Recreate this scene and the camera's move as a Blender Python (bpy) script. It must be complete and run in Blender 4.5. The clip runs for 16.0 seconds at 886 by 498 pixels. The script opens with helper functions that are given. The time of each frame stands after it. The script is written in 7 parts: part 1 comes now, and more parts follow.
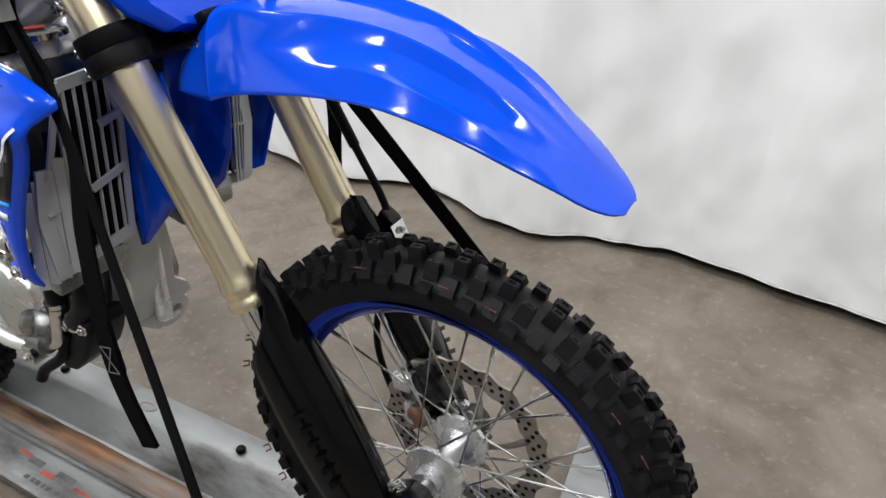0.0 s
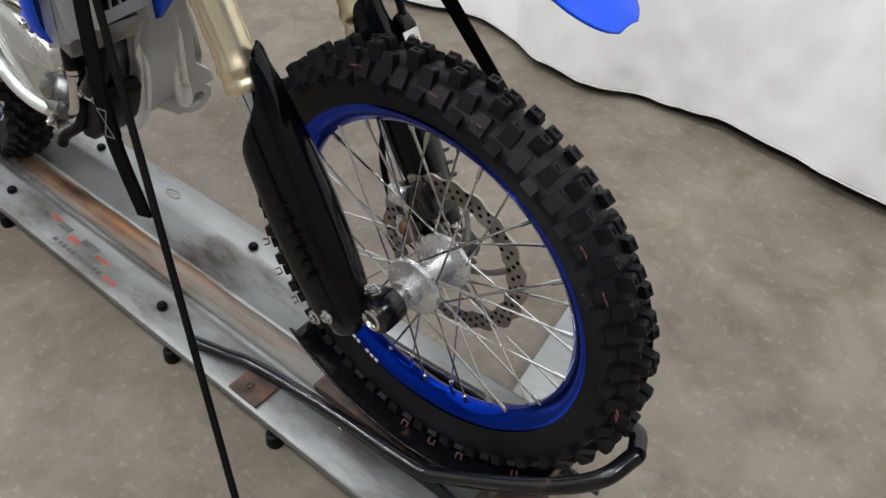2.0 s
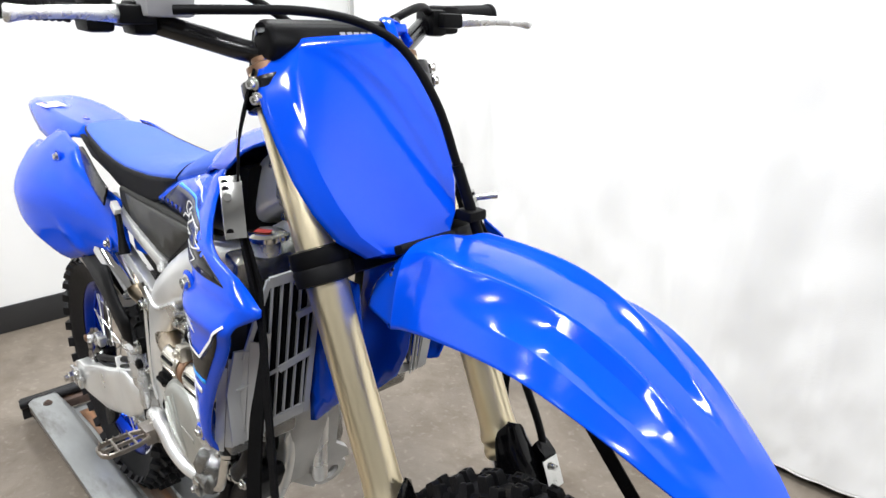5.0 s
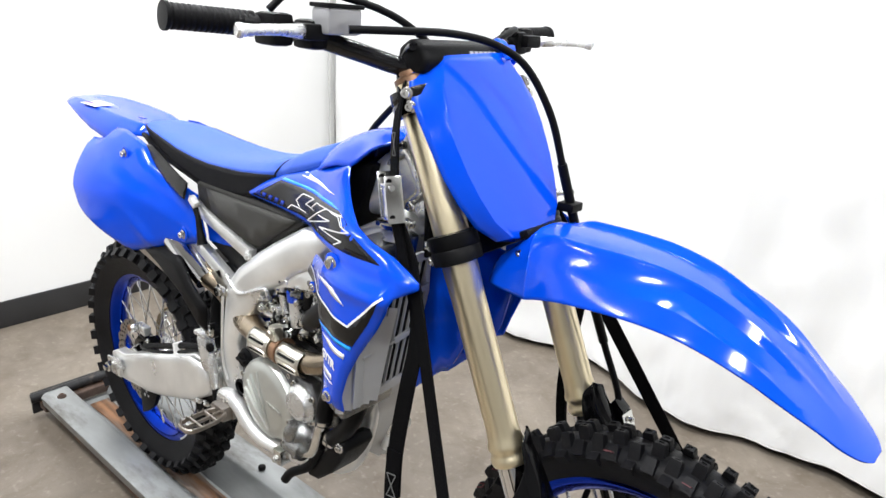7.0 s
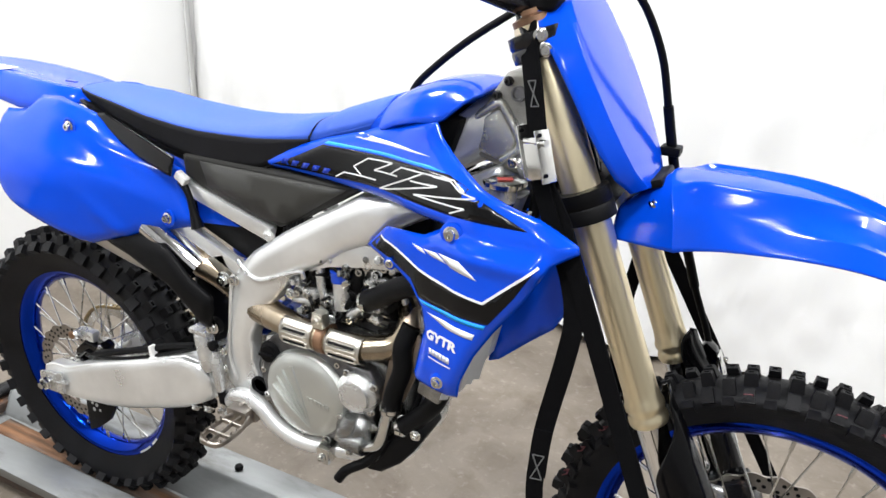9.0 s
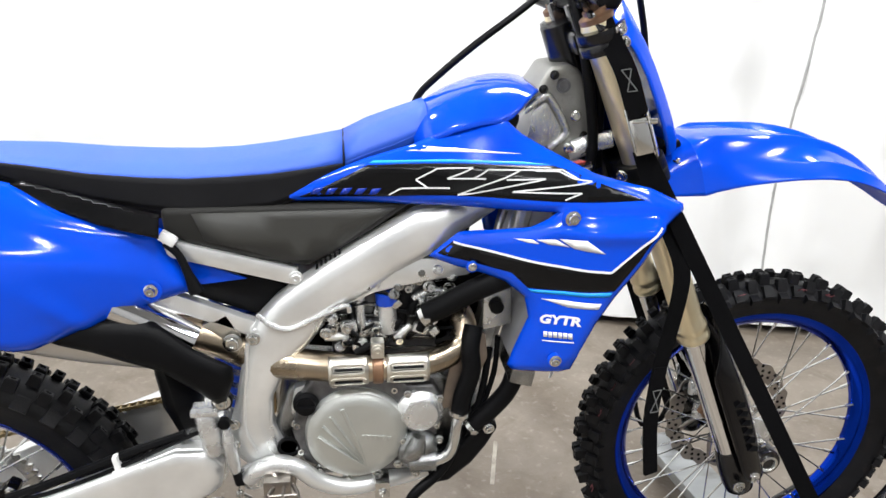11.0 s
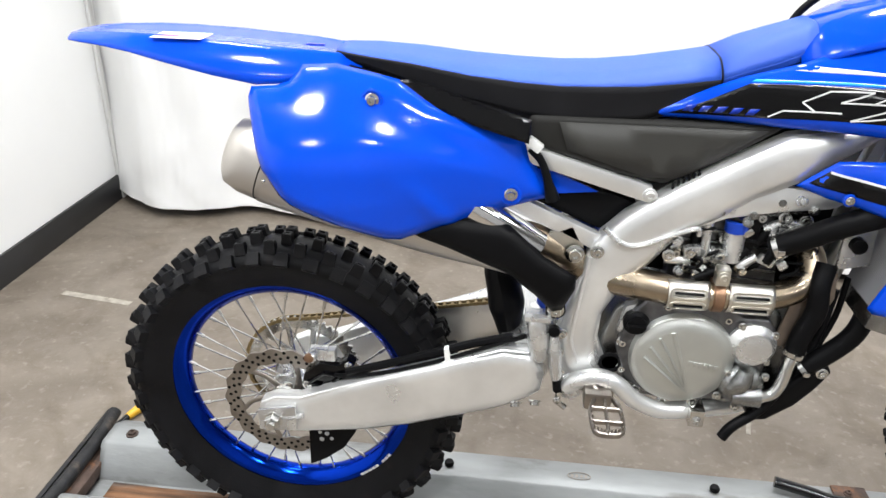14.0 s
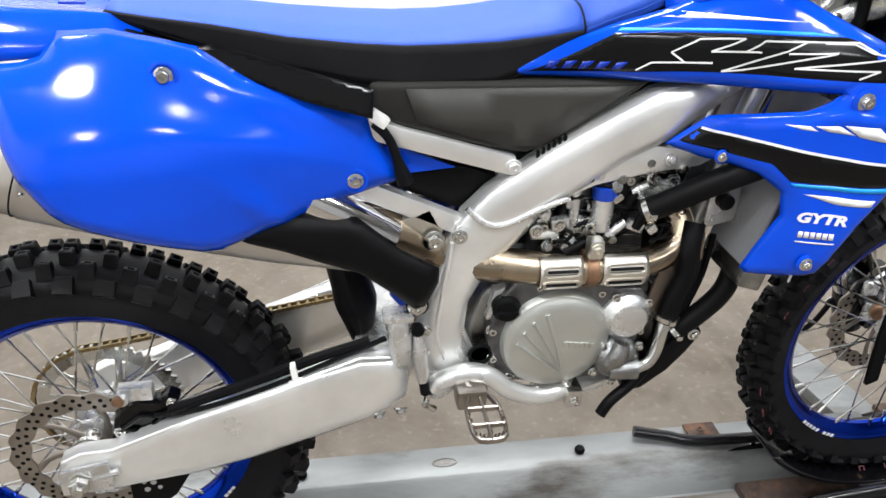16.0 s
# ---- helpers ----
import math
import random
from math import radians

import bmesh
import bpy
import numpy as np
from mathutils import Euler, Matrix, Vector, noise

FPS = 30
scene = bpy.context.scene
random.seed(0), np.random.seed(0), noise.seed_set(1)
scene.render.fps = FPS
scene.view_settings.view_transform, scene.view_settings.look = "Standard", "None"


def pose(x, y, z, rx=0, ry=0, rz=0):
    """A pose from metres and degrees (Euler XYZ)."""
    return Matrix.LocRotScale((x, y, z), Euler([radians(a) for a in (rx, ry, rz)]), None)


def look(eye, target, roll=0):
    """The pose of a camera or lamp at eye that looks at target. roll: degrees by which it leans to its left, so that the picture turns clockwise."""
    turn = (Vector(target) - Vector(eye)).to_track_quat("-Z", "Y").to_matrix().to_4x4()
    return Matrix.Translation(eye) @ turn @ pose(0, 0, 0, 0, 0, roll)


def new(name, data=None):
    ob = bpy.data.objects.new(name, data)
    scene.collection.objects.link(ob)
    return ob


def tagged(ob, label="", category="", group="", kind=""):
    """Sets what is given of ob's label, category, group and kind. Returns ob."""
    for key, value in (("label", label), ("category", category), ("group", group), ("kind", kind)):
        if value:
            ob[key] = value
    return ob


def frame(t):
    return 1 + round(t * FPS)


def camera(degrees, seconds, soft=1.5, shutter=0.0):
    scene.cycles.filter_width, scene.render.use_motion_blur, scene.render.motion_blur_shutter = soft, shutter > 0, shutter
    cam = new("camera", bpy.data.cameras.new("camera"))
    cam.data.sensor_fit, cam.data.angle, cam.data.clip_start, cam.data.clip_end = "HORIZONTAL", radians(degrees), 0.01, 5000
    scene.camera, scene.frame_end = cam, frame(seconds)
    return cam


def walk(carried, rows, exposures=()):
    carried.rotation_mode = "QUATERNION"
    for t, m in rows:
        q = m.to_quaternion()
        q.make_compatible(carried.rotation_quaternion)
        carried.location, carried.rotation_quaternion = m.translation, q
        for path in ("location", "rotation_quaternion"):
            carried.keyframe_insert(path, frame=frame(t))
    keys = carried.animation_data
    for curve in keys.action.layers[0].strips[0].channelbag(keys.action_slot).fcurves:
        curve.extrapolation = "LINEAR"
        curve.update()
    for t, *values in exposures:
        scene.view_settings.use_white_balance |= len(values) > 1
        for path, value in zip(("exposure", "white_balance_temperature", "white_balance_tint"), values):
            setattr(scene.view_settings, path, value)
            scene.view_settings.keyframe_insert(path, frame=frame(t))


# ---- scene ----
cam = camera(61.9, 16.0)
PATH = [
    (0, (1.907, -0.623, 1.271), (0.99, 0.835, 0.255), -3.7),
    (0.5, (1.939, -0.569, 1.267), (0.955, 0.768, 0.153), 0.5),
    (1, (1.968, -0.563, 1.254), (0.964, 0.7, 0.073), 0.7),
    (1.5, (1.978, -0.568, 1.239), (1.019, 0.649, -0.025), 0.9),
    (2, (1.985, -0.587, 1.225), (1.069, 0.585, -0.113), 1.5),
    (2.5, (1.979, -0.585, 1.216), (1.083, 0.569, -0.15), 2.1),
    (3, (1.949, -0.575, 1.247), (0.957, 0.642, 0.007), 1.5),
    (3.5, (1.929, -0.581, 1.294), (0.835, 0.702, 0.219), 0.9),
    (4, (1.906, -0.58, 1.335), (0.709, 0.733, 0.417), 0.1),
    (4.5, (1.896, -0.578, 1.365), (0.603, 0.731, 0.582), -0.3),
    (5, (1.903, -0.567, 1.399), (0.51, 0.694, 0.715), 0.3),
    (5.2, (1.911, -0.564, 1.415), (0.468, 0.663, 0.773), 0.5),
    (7.3, (1.806, -0.922, 1.423), (0.567, 0.499, 0.756), 2.6),
    (7.5, (1.783, -0.931, 1.408), (0.536, 0.485, 0.746), 2.1),
    (8, (1.671, -0.931, 1.373), (0.529, 0.566, 0.7), 1.7),
    (8.5, (1.541, -0.935, 1.384), (0.537, 0.619, 0.624), 1.4),
    (9, (1.404, -1.042, 1.385), (0.603, 0.621, 0.615), 2.6),
    (9.2, (1.324, -1.125, 1.401), (0.667, 0.611, 0.655), 2.4),
    (11.3, (0.647, -1.188, 1.369), (0.955, 0.645, 0.629), 1.5),
    (11.5, (0.627, -1.185, 1.372), (0.95, 0.626, 0.586), 1.8),
    (12, (0.569, -1.187, 1.341), (0.827, 0.609, 0.501), 2.2),
    (12.5, (0.526, -1.196, 1.33), (0.658, 0.59, 0.439), 2.2),
    (13, (0.476, -1.198, 1.32), (0.486, 0.581, 0.407), 2.1),
    (13.5, (0.435, -1.192, 1.327), (0.339, 0.595, 0.433), 1.7),
    (14, (0.405, -1.2, 1.329), (0.217, 0.581, 0.439), 1.3),
    (14.5, (0.375, -1.212, 1.321), (0.131, 0.546, 0.398), 0.5),
    (15, (0.337, -1.231, 1.299), (0.122, 0.509, 0.336), 2.2),
    (15.5, (0.357, -1.149, 1.272), (0.411, 0.582, 0.271), 2.9),
    (16, (0.345, -0.992, 1.302), (0.678, 0.704, 0.296), 3.2),
]
EXPOSURES = [(0.0, -0.95), (0.5, -1.0), (2.0, -0.95), (3.0, -0.56), (3.5, -0.52), (5.0, -0.5), (7.5, -0.4), (9.0, -0.44), (12.0, -0.4), (14.0, -0.40), (15.3, -0.29), (16.0, -0.45)]
walk(cam, [(t, look(eye, target, roll)) for t, eye, target, roll in PATH], EXPOSURES)

from mathutils import geometry

# ---- world and lights ----
world = bpy.data.worlds.new("room_air")
scene.world = world
world.use_nodes = True
world.node_tree.nodes["Background"].inputs[0].default_value = (0.9, 0.95, 1.0, 1)
world.node_tree.nodes["Background"].inputs[1].default_value = 0.15


def disc_lamp(x, y, z, size, watts):
    data = bpy.data.lights.new("ceiling_lamp", "AREA")
    data.shape, data.size, data.energy = "DISK", size, watts
    data.color = (0.97, 0.985, 1.0)
    new("ceiling_lamp", data).matrix_world = pose(x, y, z)


# round lamps in three rows under the ceiling
for lx, ly, w in ((-0.7, 0.75, 50), (1.0, 0.75, 54), (2.8, 0.45, 50), (-0.5, -0.95, 58), (1.1, -1.15, 58), (2.8, -1.1, 52), (-0.5, -2.5, 36), (1.1, -2.5, 36), (2.8, -2.5, 32)):
    disc_lamp(lx, ly, 2.94, 0.34, w)


# ---- materials ----
def shader(name):
    m = bpy.data.materials.new(name)
    m.use_nodes = True
    return m, m.node_tree.nodes, m.node_tree.links, m.node_tree.nodes["Principled BSDF"]


def surface(name, base, rough=0.5, metal=0.0, vary=0.12, scale=6.0, grain=0.0, grain_scale=250.0, coat=0.0,
            dent=0.0, stretch=(1, 1, 1), second=None, stain=0.0, stain_scale=3.0, rough_vary=0.1, spec=0.5):
    """A surface with large and fine variation of colour and gloss, and a fine relief."""
    m, nodes, links, bsdf = shader(name)
    tex = nodes.new("ShaderNodeTexCoord")
    mapping = nodes.new("ShaderNodeMapping")
    mapping.inputs["Scale"].default_value = stretch
    links.new(tex.outputs["Object"], mapping.inputs[0])
    big = nodes.new("ShaderNodeTexNoise")
    big.inputs["Scale"].default_value, big.inputs["Detail"].default_value = scale, 6
    links.new(mapping.outputs[0], big.inputs["Vector"])
    ramp = nodes.new("ShaderNodeMapRange")
    ramp.inputs["From Min"].default_value, ramp.inputs["From Max"].default_value = 0.3, 0.7
    links.new(big.outputs["Fac"], ramp.inputs["Value"])
    mix = nodes.new("ShaderNodeMix")
    mix.data_type = "RGBA"
    mix.inputs["A"].default_value = (*[c * (1 - vary) for c in base], 1)
    mix.inputs["B"].default_value = (*[min(1, c * (1 + vary)) for c in base], 1)
    links.new(ramp.outputs[0], mix.inputs["Factor"])
    colour = mix.outputs["Result"]
    if second:
        spot = nodes.new("ShaderNodeTexNoise")
        spot.inputs["Scale"].default_value, spot.inputs["Detail"].default_value = stain_scale, 8
        spot.inputs["Roughness"].default_value = 0.65
        links.new(mapping.outputs[0], spot.inputs["Vector"])
        cut = nodes.new("ShaderNodeMapRange")
        cut.inputs["From Min"].default_value, cut.inputs["From Max"].default_value = 0.62 - stain * 0.25, 0.74 - stain * 0.15
        links.new(spot.outputs["Fac"], cut.inputs["Value"])
        over = nodes.new("ShaderNodeMix")
        over.data_type = "RGBA"
        links.new(cut.outputs[0], over.inputs["Factor"])
        links.new(colour, over.inputs["A"])
        over.inputs["B"].default_value = (*second, 1)
        colour = over.outputs["Result"]
    links.new(colour, bsdf.inputs["Base Color"])
    gloss = nodes.new("ShaderNodeMapRange")
    gloss.inputs["To Min"].default_value, gloss.inputs["To Max"].default_value = max(0.02, rough - rough_vary / 2), min(1, rough + rough_vary / 2)
    fine = nodes.new("ShaderNodeTexNoise")
    fine.inputs["Scale"].default_value, fine.inputs["Detail"].default_value = grain_scale, 3
    links.new(mapping.outputs[0], fine.inputs["Vector"])
    links.new(big.outputs["Fac"], gloss.inputs["Value"])
    links.new(gloss.outputs[0], bsdf.inputs["Roughness"])
    bsdf.inputs["Metallic"].default_value = metal
    bsdf.inputs["Coat Weight"].default_value = coat
    bsdf.inputs["Coat Roughness"].default_value = 0.08
    bsdf.inputs["Specular IOR Level"].default_value = spec
    if grain:
        bump = nodes.new("ShaderNodeBump")
        bump.inputs["Strength"].default_value, bump.inputs["Distance"].default_value = grain, 0.002
        links.new(fine.outputs["Fac"], bump.inputs["Height"])
        links.new(bump.outputs[0], bsdf.inputs["Normal"])
        if dent:
            wave = nodes.new("ShaderNodeBump")
            wave.inputs["Strength"].default_value, wave.inputs["Distance"].default_value = dent, 0.004
            links.new(big.outputs["Fac"], wave.inputs["Height"])
            links.new(wave.outputs[0], bump.inputs["Normal"])
    return m


BLUE = surface("blue_plastic", (0.0009, 0.060, 0.61), 0.12, vary=0.09, scale=4, grain=0.05, grain_scale=22, coat=0.06, rough_vary=0.08, spec=0.30)
BLUE_MATT = surface("blue_seat_vinyl", (0.018, 0.082, 0.48), 0.55, vary=0.08, scale=10, grain=0.25, grain_scale=900)
BLUE_ANOD = surface("blue_anodised_rim", (0.003, 0.034, 0.42), 0.14, 1.0, vary=0.15, scale=12, rough_vary=0.1)
BLUE_PART = surface("blue_small_part", (0.01, 0.06, 0.5), 0.35, 0.3)
BLACK = surface("black_plastic", (0.0035, 0.0035, 0.004), 0.45, vary=0.2, grain=0.15, grain_scale=700, spec=0.1)
BLACK_GLOSS = surface("glossy_black_plastic", (0.002, 0.002, 0.0025), 0.14, vary=0.2, spec=0.28)
BLACK_METAL = surface("black_painted_steel", (0.004, 0.004, 0.005), 0.2, 0.0, vary=0.3, scale=20, grain=0.1, grain_scale=300, second=(0.06, 0.04, 0.03), stain=0.06, stain_scale=14, spec=0.5)
SEAT_SIDE = surface("dark_grey_gripper_vinyl", (0.014, 0.014, 0.0155), 0.65, vary=0.12, scale=15, grain=0.4, grain_scale=1200, spec=0.08)
AIRBOX = surface("dark_grey_airbox_plastic", (0.020, 0.0195, 0.018), 0.5, vary=0.1, scale=4, grain=0.3, grain_scale=900, spec=0.15)
RUBBER = surface("tyre_rubber", (0.0062, 0.0062, 0.0072), 0.48, vary=0.45, scale=14, grain=0.3, grain_scale=350, second=(0.014, 0.011, 0.011), stain=0.2, stain_scale=25, spec=0.16)
HOSE = surface("black_hose_rubber", (0.0035, 0.0035, 0.004), 0.45, vary=0.2, grain=0.1, spec=0.1)
WEB = surface("black_webbing", (0.0035, 0.0035, 0.004), 0.85, vary=0.2, grain=0.9, grain_scale=900, spec=0.05)
WEB_PRINT = surface("grey_webbing_print", (0.12, 0.12, 0.12), 0.8)
ALU = surface("brushed_aluminium_frame", (0.85, 0.855, 0.845), 0.31, 0.76, vary=0.13, scale=8, grain=0.08, grain_scale=500, rough_vary=0.24, dent=0.22)
ALU_CAST = surface("cast_aluminium", (0.72, 0.725, 0.72), 0.27, 0.85, vary=0.2, scale=25, grain=0.4, grain_scale=600)
ENGINE = surface("grey_cast_engine_alloy", (0.30, 0.305, 0.305), 0.24, 1.0, vary=0.4, scale=30, grain=0.5, grain_scale=500)
# airbox plastic with the inset's sheen put into a paler colour
AIRBOX_SHEEN = surface("airbox_plastic_paled_for_sheen", (0.040, 0.0395, 0.036), 0.42, vary=0.08, scale=4, grain=0.3, grain_scale=900, spec=0.3)
EDGE_STRIP = surface("pale_sheet_edge", (0.60, 0.60, 0.585), 0.6, vary=0.05)
HEAD_CAST = surface("grey_sand_cast_aluminium", (0.29, 0.285, 0.265), 0.42, 0.6, vary=0.2, scale=14, grain=0.5, grain_scale=350, second=(0.22, 0.21, 0.19), stain=0.3, stain_scale=16)
ALU_CLEAR = surface("satin_clutch_cover", (0.60, 0.615, 0.585), 0.36, 0.85, vary=0.08, scale=9, grain=0.25, grain_scale=1300)
ALU_RAIL = surface("scuffed_aluminium_rail", (0.275, 0.285, 0.285), 0.45, 0.4, vary=0.3, scale=9, grain=0.3, grain_scale=90, stretch=(0.35, 1, 1), rough_vary=0.25,
                   second=(0.095, 0.085, 0.075), stain=0.42, stain_scale=6)
RUST = surface("rusty_steel_channel", (0.165, 0.080, 0.038), 0.78, 0.1, vary=0.85, scale=26, grain=0.8, grain_scale=200, stretch=(0.16, 1.6, 1), second=(0.20, 0.19, 0.175), stain=0.75, stain_scale=8)
WORN_BLACK = surface("worn_black_paint", (0.014, 0.014, 0.015), 0.55, 0.0, vary=0.5, scale=30, grain=0.6, grain_scale=160, second=(0.07, 0.055, 0.045), stain=0.3, stain_scale=22, spec=0.3)
RUST_DARK = surface("dark_rusty_steel", (0.07, 0.045, 0.035), 0.7, 0.2, vary=0.5, scale=25, grain=0.6, grain_scale=150, second=(0.2, 0.09, 0.04), stain=0.3, stain_scale=18)
STEEL = surface("bright_zinc_steel", (0.66, 0.66, 0.64), 0.17, 1.0, vary=0.12, scale=30, rough_vary=0.15)
CHROME = surface("chromed_steel", (0.8, 0.8, 0.8), 0.08, 1.0, vary=0.04)
PIPE = surface("heat_tinted_steel_pipe", (0.40, 0.33, 0.245), 0.28, 1.0, vary=0.35, scale=12, rough_vary=0.2)
SHIELD = surface("stainless_heat_shield", (0.70, 0.67, 0.60), 0.33, 1.0, vary=0.08, scale=14)
TITAN = surface("satin_titanium_silencer", (0.56, 0.53, 0.49), 0.4, 0.85, vary=0.06, scale=6, grain=0.1, grain_scale=400)
DISC = surface("drilled_disc_steel", (0.34, 0.31, 0.28), 0.36, 1.0, vary=0.2, scale=30, grain=0.15, grain_scale=500)
GOLD = surface("gold_anodised_fork", (0.86, 0.75, 0.52), 0.32, 0.95, vary=0.05, scale=5, grain=0.03, grain_scale=300, rough_vary=0.06)
CHAIN = surface("gold_chain_steel", (0.30, 0.225, 0.115), 0.35, 0.9, vary=0.3, scale=60)
FIN = surface("radiator_core", (0.06, 0.06, 0.065), 0.5, 0.6, vary=0.2, scale=40)
GRILL = surface("light_grey_radiator_guard", (0.46, 0.47, 0.48), 0.3, 0.15, vary=0.08, scale=9)
WHITE = surface("white_vinyl_print", (0.8, 0.8, 0.8), 0.35, vary=0.03)
CYAN = surface("cyan_vinyl_print", (0.005, 0.30, 0.80), 0.3, vary=0.03)
DECAL_BLACK = surface("black_vinyl_print", (0.003, 0.003, 0.0035), 0.22, vary=0.1, spec=0.25)
DECAL_BLUE = surface("dim_blue_vinyl_print", (0.004, 0.03, 0.35), 0.25, vary=0.1)
NYLON = surface("white_nylon", (0.75, 0.75, 0.73), 0.4, vary=0.03)
WORN_PRINT = surface("worn_grey_print", (0.09, 0.09, 0.09), 0.6, vary=0.4, scale=40)
WORN_RED = surface("worn_red_print", (0.33, 0.07, 0.05), 0.6, vary=0.3, scale=40)
RED = surface("red_print", (0.30, 0.03, 0.025), 0.5, vary=0.2)
DARK_RED = surface("dark_red_rubber_paint", (0.11, 0.022, 0.028), 0.6, vary=0.3)
HEAT_BROWN = surface("browned_heat_guard", (0.24, 0.19, 0.15), 0.45, 0.6, vary=0.3, scale=18, grain=0.2)
# cast alloy with recess shade put into its colour, so the engine gains depth
DEPTH_CAST = surface("cast_alloy_darkened_for_depth", (0.16, 0.16, 0.165), 0.33, 0.9, vary=0.5, scale=30, grain=0.5, grain_scale=500)
SATIN = surface("satin_frame_casting", (0.50, 0.50, 0.49), 0.5, 0.4, vary=0.12, scale=12, grain=0.2, grain_scale=500)
COPPER = surface("copper_brown_cap", (0.24, 0.14, 0.085), 0.4, 0.7, vary=0.3, scale=40)
YELLOW = surface("yellow_plastic", (0.75, 0.42, 0.02), 0.45, vary=0.1)
ORANGE = surface("orange_plastic", (0.7, 0.25, 0.03), 0.45, vary=0.1)
GREY = surface("grey_reservoir", (0.30, 0.30, 0.31), 0.35, 0.2, vary=0.1)
PAINT_WALL = surface("white_wall_paint", (0.78, 0.78, 0.77), 0.6, vary=0.03, scale=1.5, grain=0.15, grain_scale=180)
BASE_BLACK = surface("black_vinyl_baseboard", (0.016, 0.016, 0.017), 0.5, vary=0.25, scale=5, grain=0.1)
# grey of the unseen walls and ceiling, chosen to deepen contrast in reflections
UNSEEN_GREY = surface("grey_out_of_view", (0.30, 0.30, 0.30), 0.7, vary=0.06, scale=1.5, grain=0.15, grain_scale=180)
CLOTH = surface("white_sheet_cloth", (0.78, 0.78, 0.77), 0.62, vary=0.03, scale=2.0, grain=0.35, grain_scale=420, spec=0.3)
SEAM = surface("cloth_seam", (0.34, 0.34, 0.33), 0.8, vary=0.2, scale=20, grain=0.5, grain_scale=300)
HEM = surface("cloth_hem", (0.66, 0.655, 0.63), 0.7, vary=0.12, scale=30, grain=0.5, grain_scale=300)


def concrete():
    m, nodes, links, bsdf = shader("sealed_concrete")
    tex = nodes.new("ShaderNodeTexCoord")

    def cloud(scale, detail, lo, hi, a, b, swirl=0.0):
        n = nodes.new("ShaderNodeTexNoise")
        n.inputs["Scale"].default_value, n.inputs["Detail"].default_value, n.inputs["Roughness"].default_value = scale, detail, 0.62
        n.inputs["Distortion"].default_value = swirl
        links.new(tex.outputs["Object"], n.inputs["Vector"])
        r = nodes.new("ShaderNodeMapRange")
        r.inputs["From Min"].default_value, r.inputs["From Max"].default_value = lo, hi
        r.inputs["To Min"].default_value, r.inputs["To Max"].default_value = a, b
        links.new(n.outputs["Fac"], r.inputs["Value"])
        return r.outputs[0]

    base = nodes.new("ShaderNodeMix")
    base.data_type = "RGBA"
    base.inputs["A"].default_value, base.inputs["B"].default_value = (0.117, 0.094, 0.071, 1), (0.244, 0.210, 0.171, 1)
    links.new(cloud(3.0, 10, 0.30, 0.70, 0.1, 0.9, 0.5), base.inputs["Factor"])
    stain = nodes.new("ShaderNodeMix")
    stain.data_type, stain.blend_type = "RGBA", "MULTIPLY"
    stain.inputs["B"].default_value = (0.72, 0.68, 0.63, 1)
    links.new(cloud(6, 10, 0.46, 0.66, 0, 0.9, 0.8), stain.inputs["Factor"])
    links.new(base.outputs["Result"], stain.inputs["A"])
    speck = nodes.new("ShaderNodeMix")
    speck.data_type = "RGBA"
    speck.inputs["B"].default_value = (0.31, 0.28, 0.24, 1)
    links.new(cloud(38, 8, 0.56, 0.72, 0, 0.55), speck.inputs["Factor"])
    links.new(stain.outputs["Result"], speck.inputs["A"])
    links.new(speck.outputs["Result"], bsdf.inputs["Base Color"])
    links.new(cloud(3, 6, 0.3, 0.7, 0.38, 0.6), bsdf.inputs["Roughness"])
    bump = nodes.new("ShaderNodeBump")
    bump.inputs["Strength"].default_value, bump.inputs["Distance"].default_value = 0.2, 0.002
    links.new(cloud(90, 6, 0.3, 0.7, 0, 1), bump.inputs["Height"])
    links.new(bump.outputs[0], bsdf.inputs["Normal"])
    return m


CONCRETE = concrete()


# ---- building helpers ----
def thing(name, label, category, place=(0, 0, 0), group="", kind=""):
    ob = new(name)
    ob.empty_display_size = 0.05
    ob.matrix_world = Matrix.Translation(place)
    return tagged(ob, label, category, group, kind)


def link_mesh(name, bm, material, smooth=38):
    bmesh.ops.remove_doubles(bm, verts=bm.verts, dist=1e-5)
    bmesh.ops.recalc_face_normals(bm, faces=bm.faces)
    data = bpy.data.meshes.new(name)
    bm.to_mesh(data)
    bm.free()
    for m in material if isinstance(material, (list, tuple)) else [material]:
        data.materials.append(m)
    data.shade_smooth()
    data.set_sharp_from_angle(angle=radians(smooth))
    return new(name, data)


def root_place(ob):
    """Where a thing stands; a part's own frame is that of the place."""
    return Vector((0, 0, 0)) if ob.parent else ob.location


def part(name, bm, material, parent, label="", smooth=38, solid=0.0, solid_offset=-1.0):
    """A bmesh in the place's own coordinates, as one mesh under a thing or a part."""
    ob = link_mesh(name, bm, material, smooth)
    ob.parent = parent
    ob.matrix_parent_inverse = Matrix.Translation(-root_place(parent))
    if solid:
        mod = ob.modifiers.new("thickness", "SOLIDIFY")
        mod.thickness, mod.offset = solid, solid_offset
    return tagged(ob, label)


def piece(name, data, parent, m):
    """One more object on a shared mesh."""
    ob = new(name, data)
    ob.parent = parent
    ob.matrix_parent_inverse = Matrix.Translation(-root_place(parent))
    ob.matrix_basis = m
    return ob


def structure(name, bm, material, label, category, smooth=38):
    return tagged(link_mesh(name, bm, material, smooth), label, category, kind="structure")


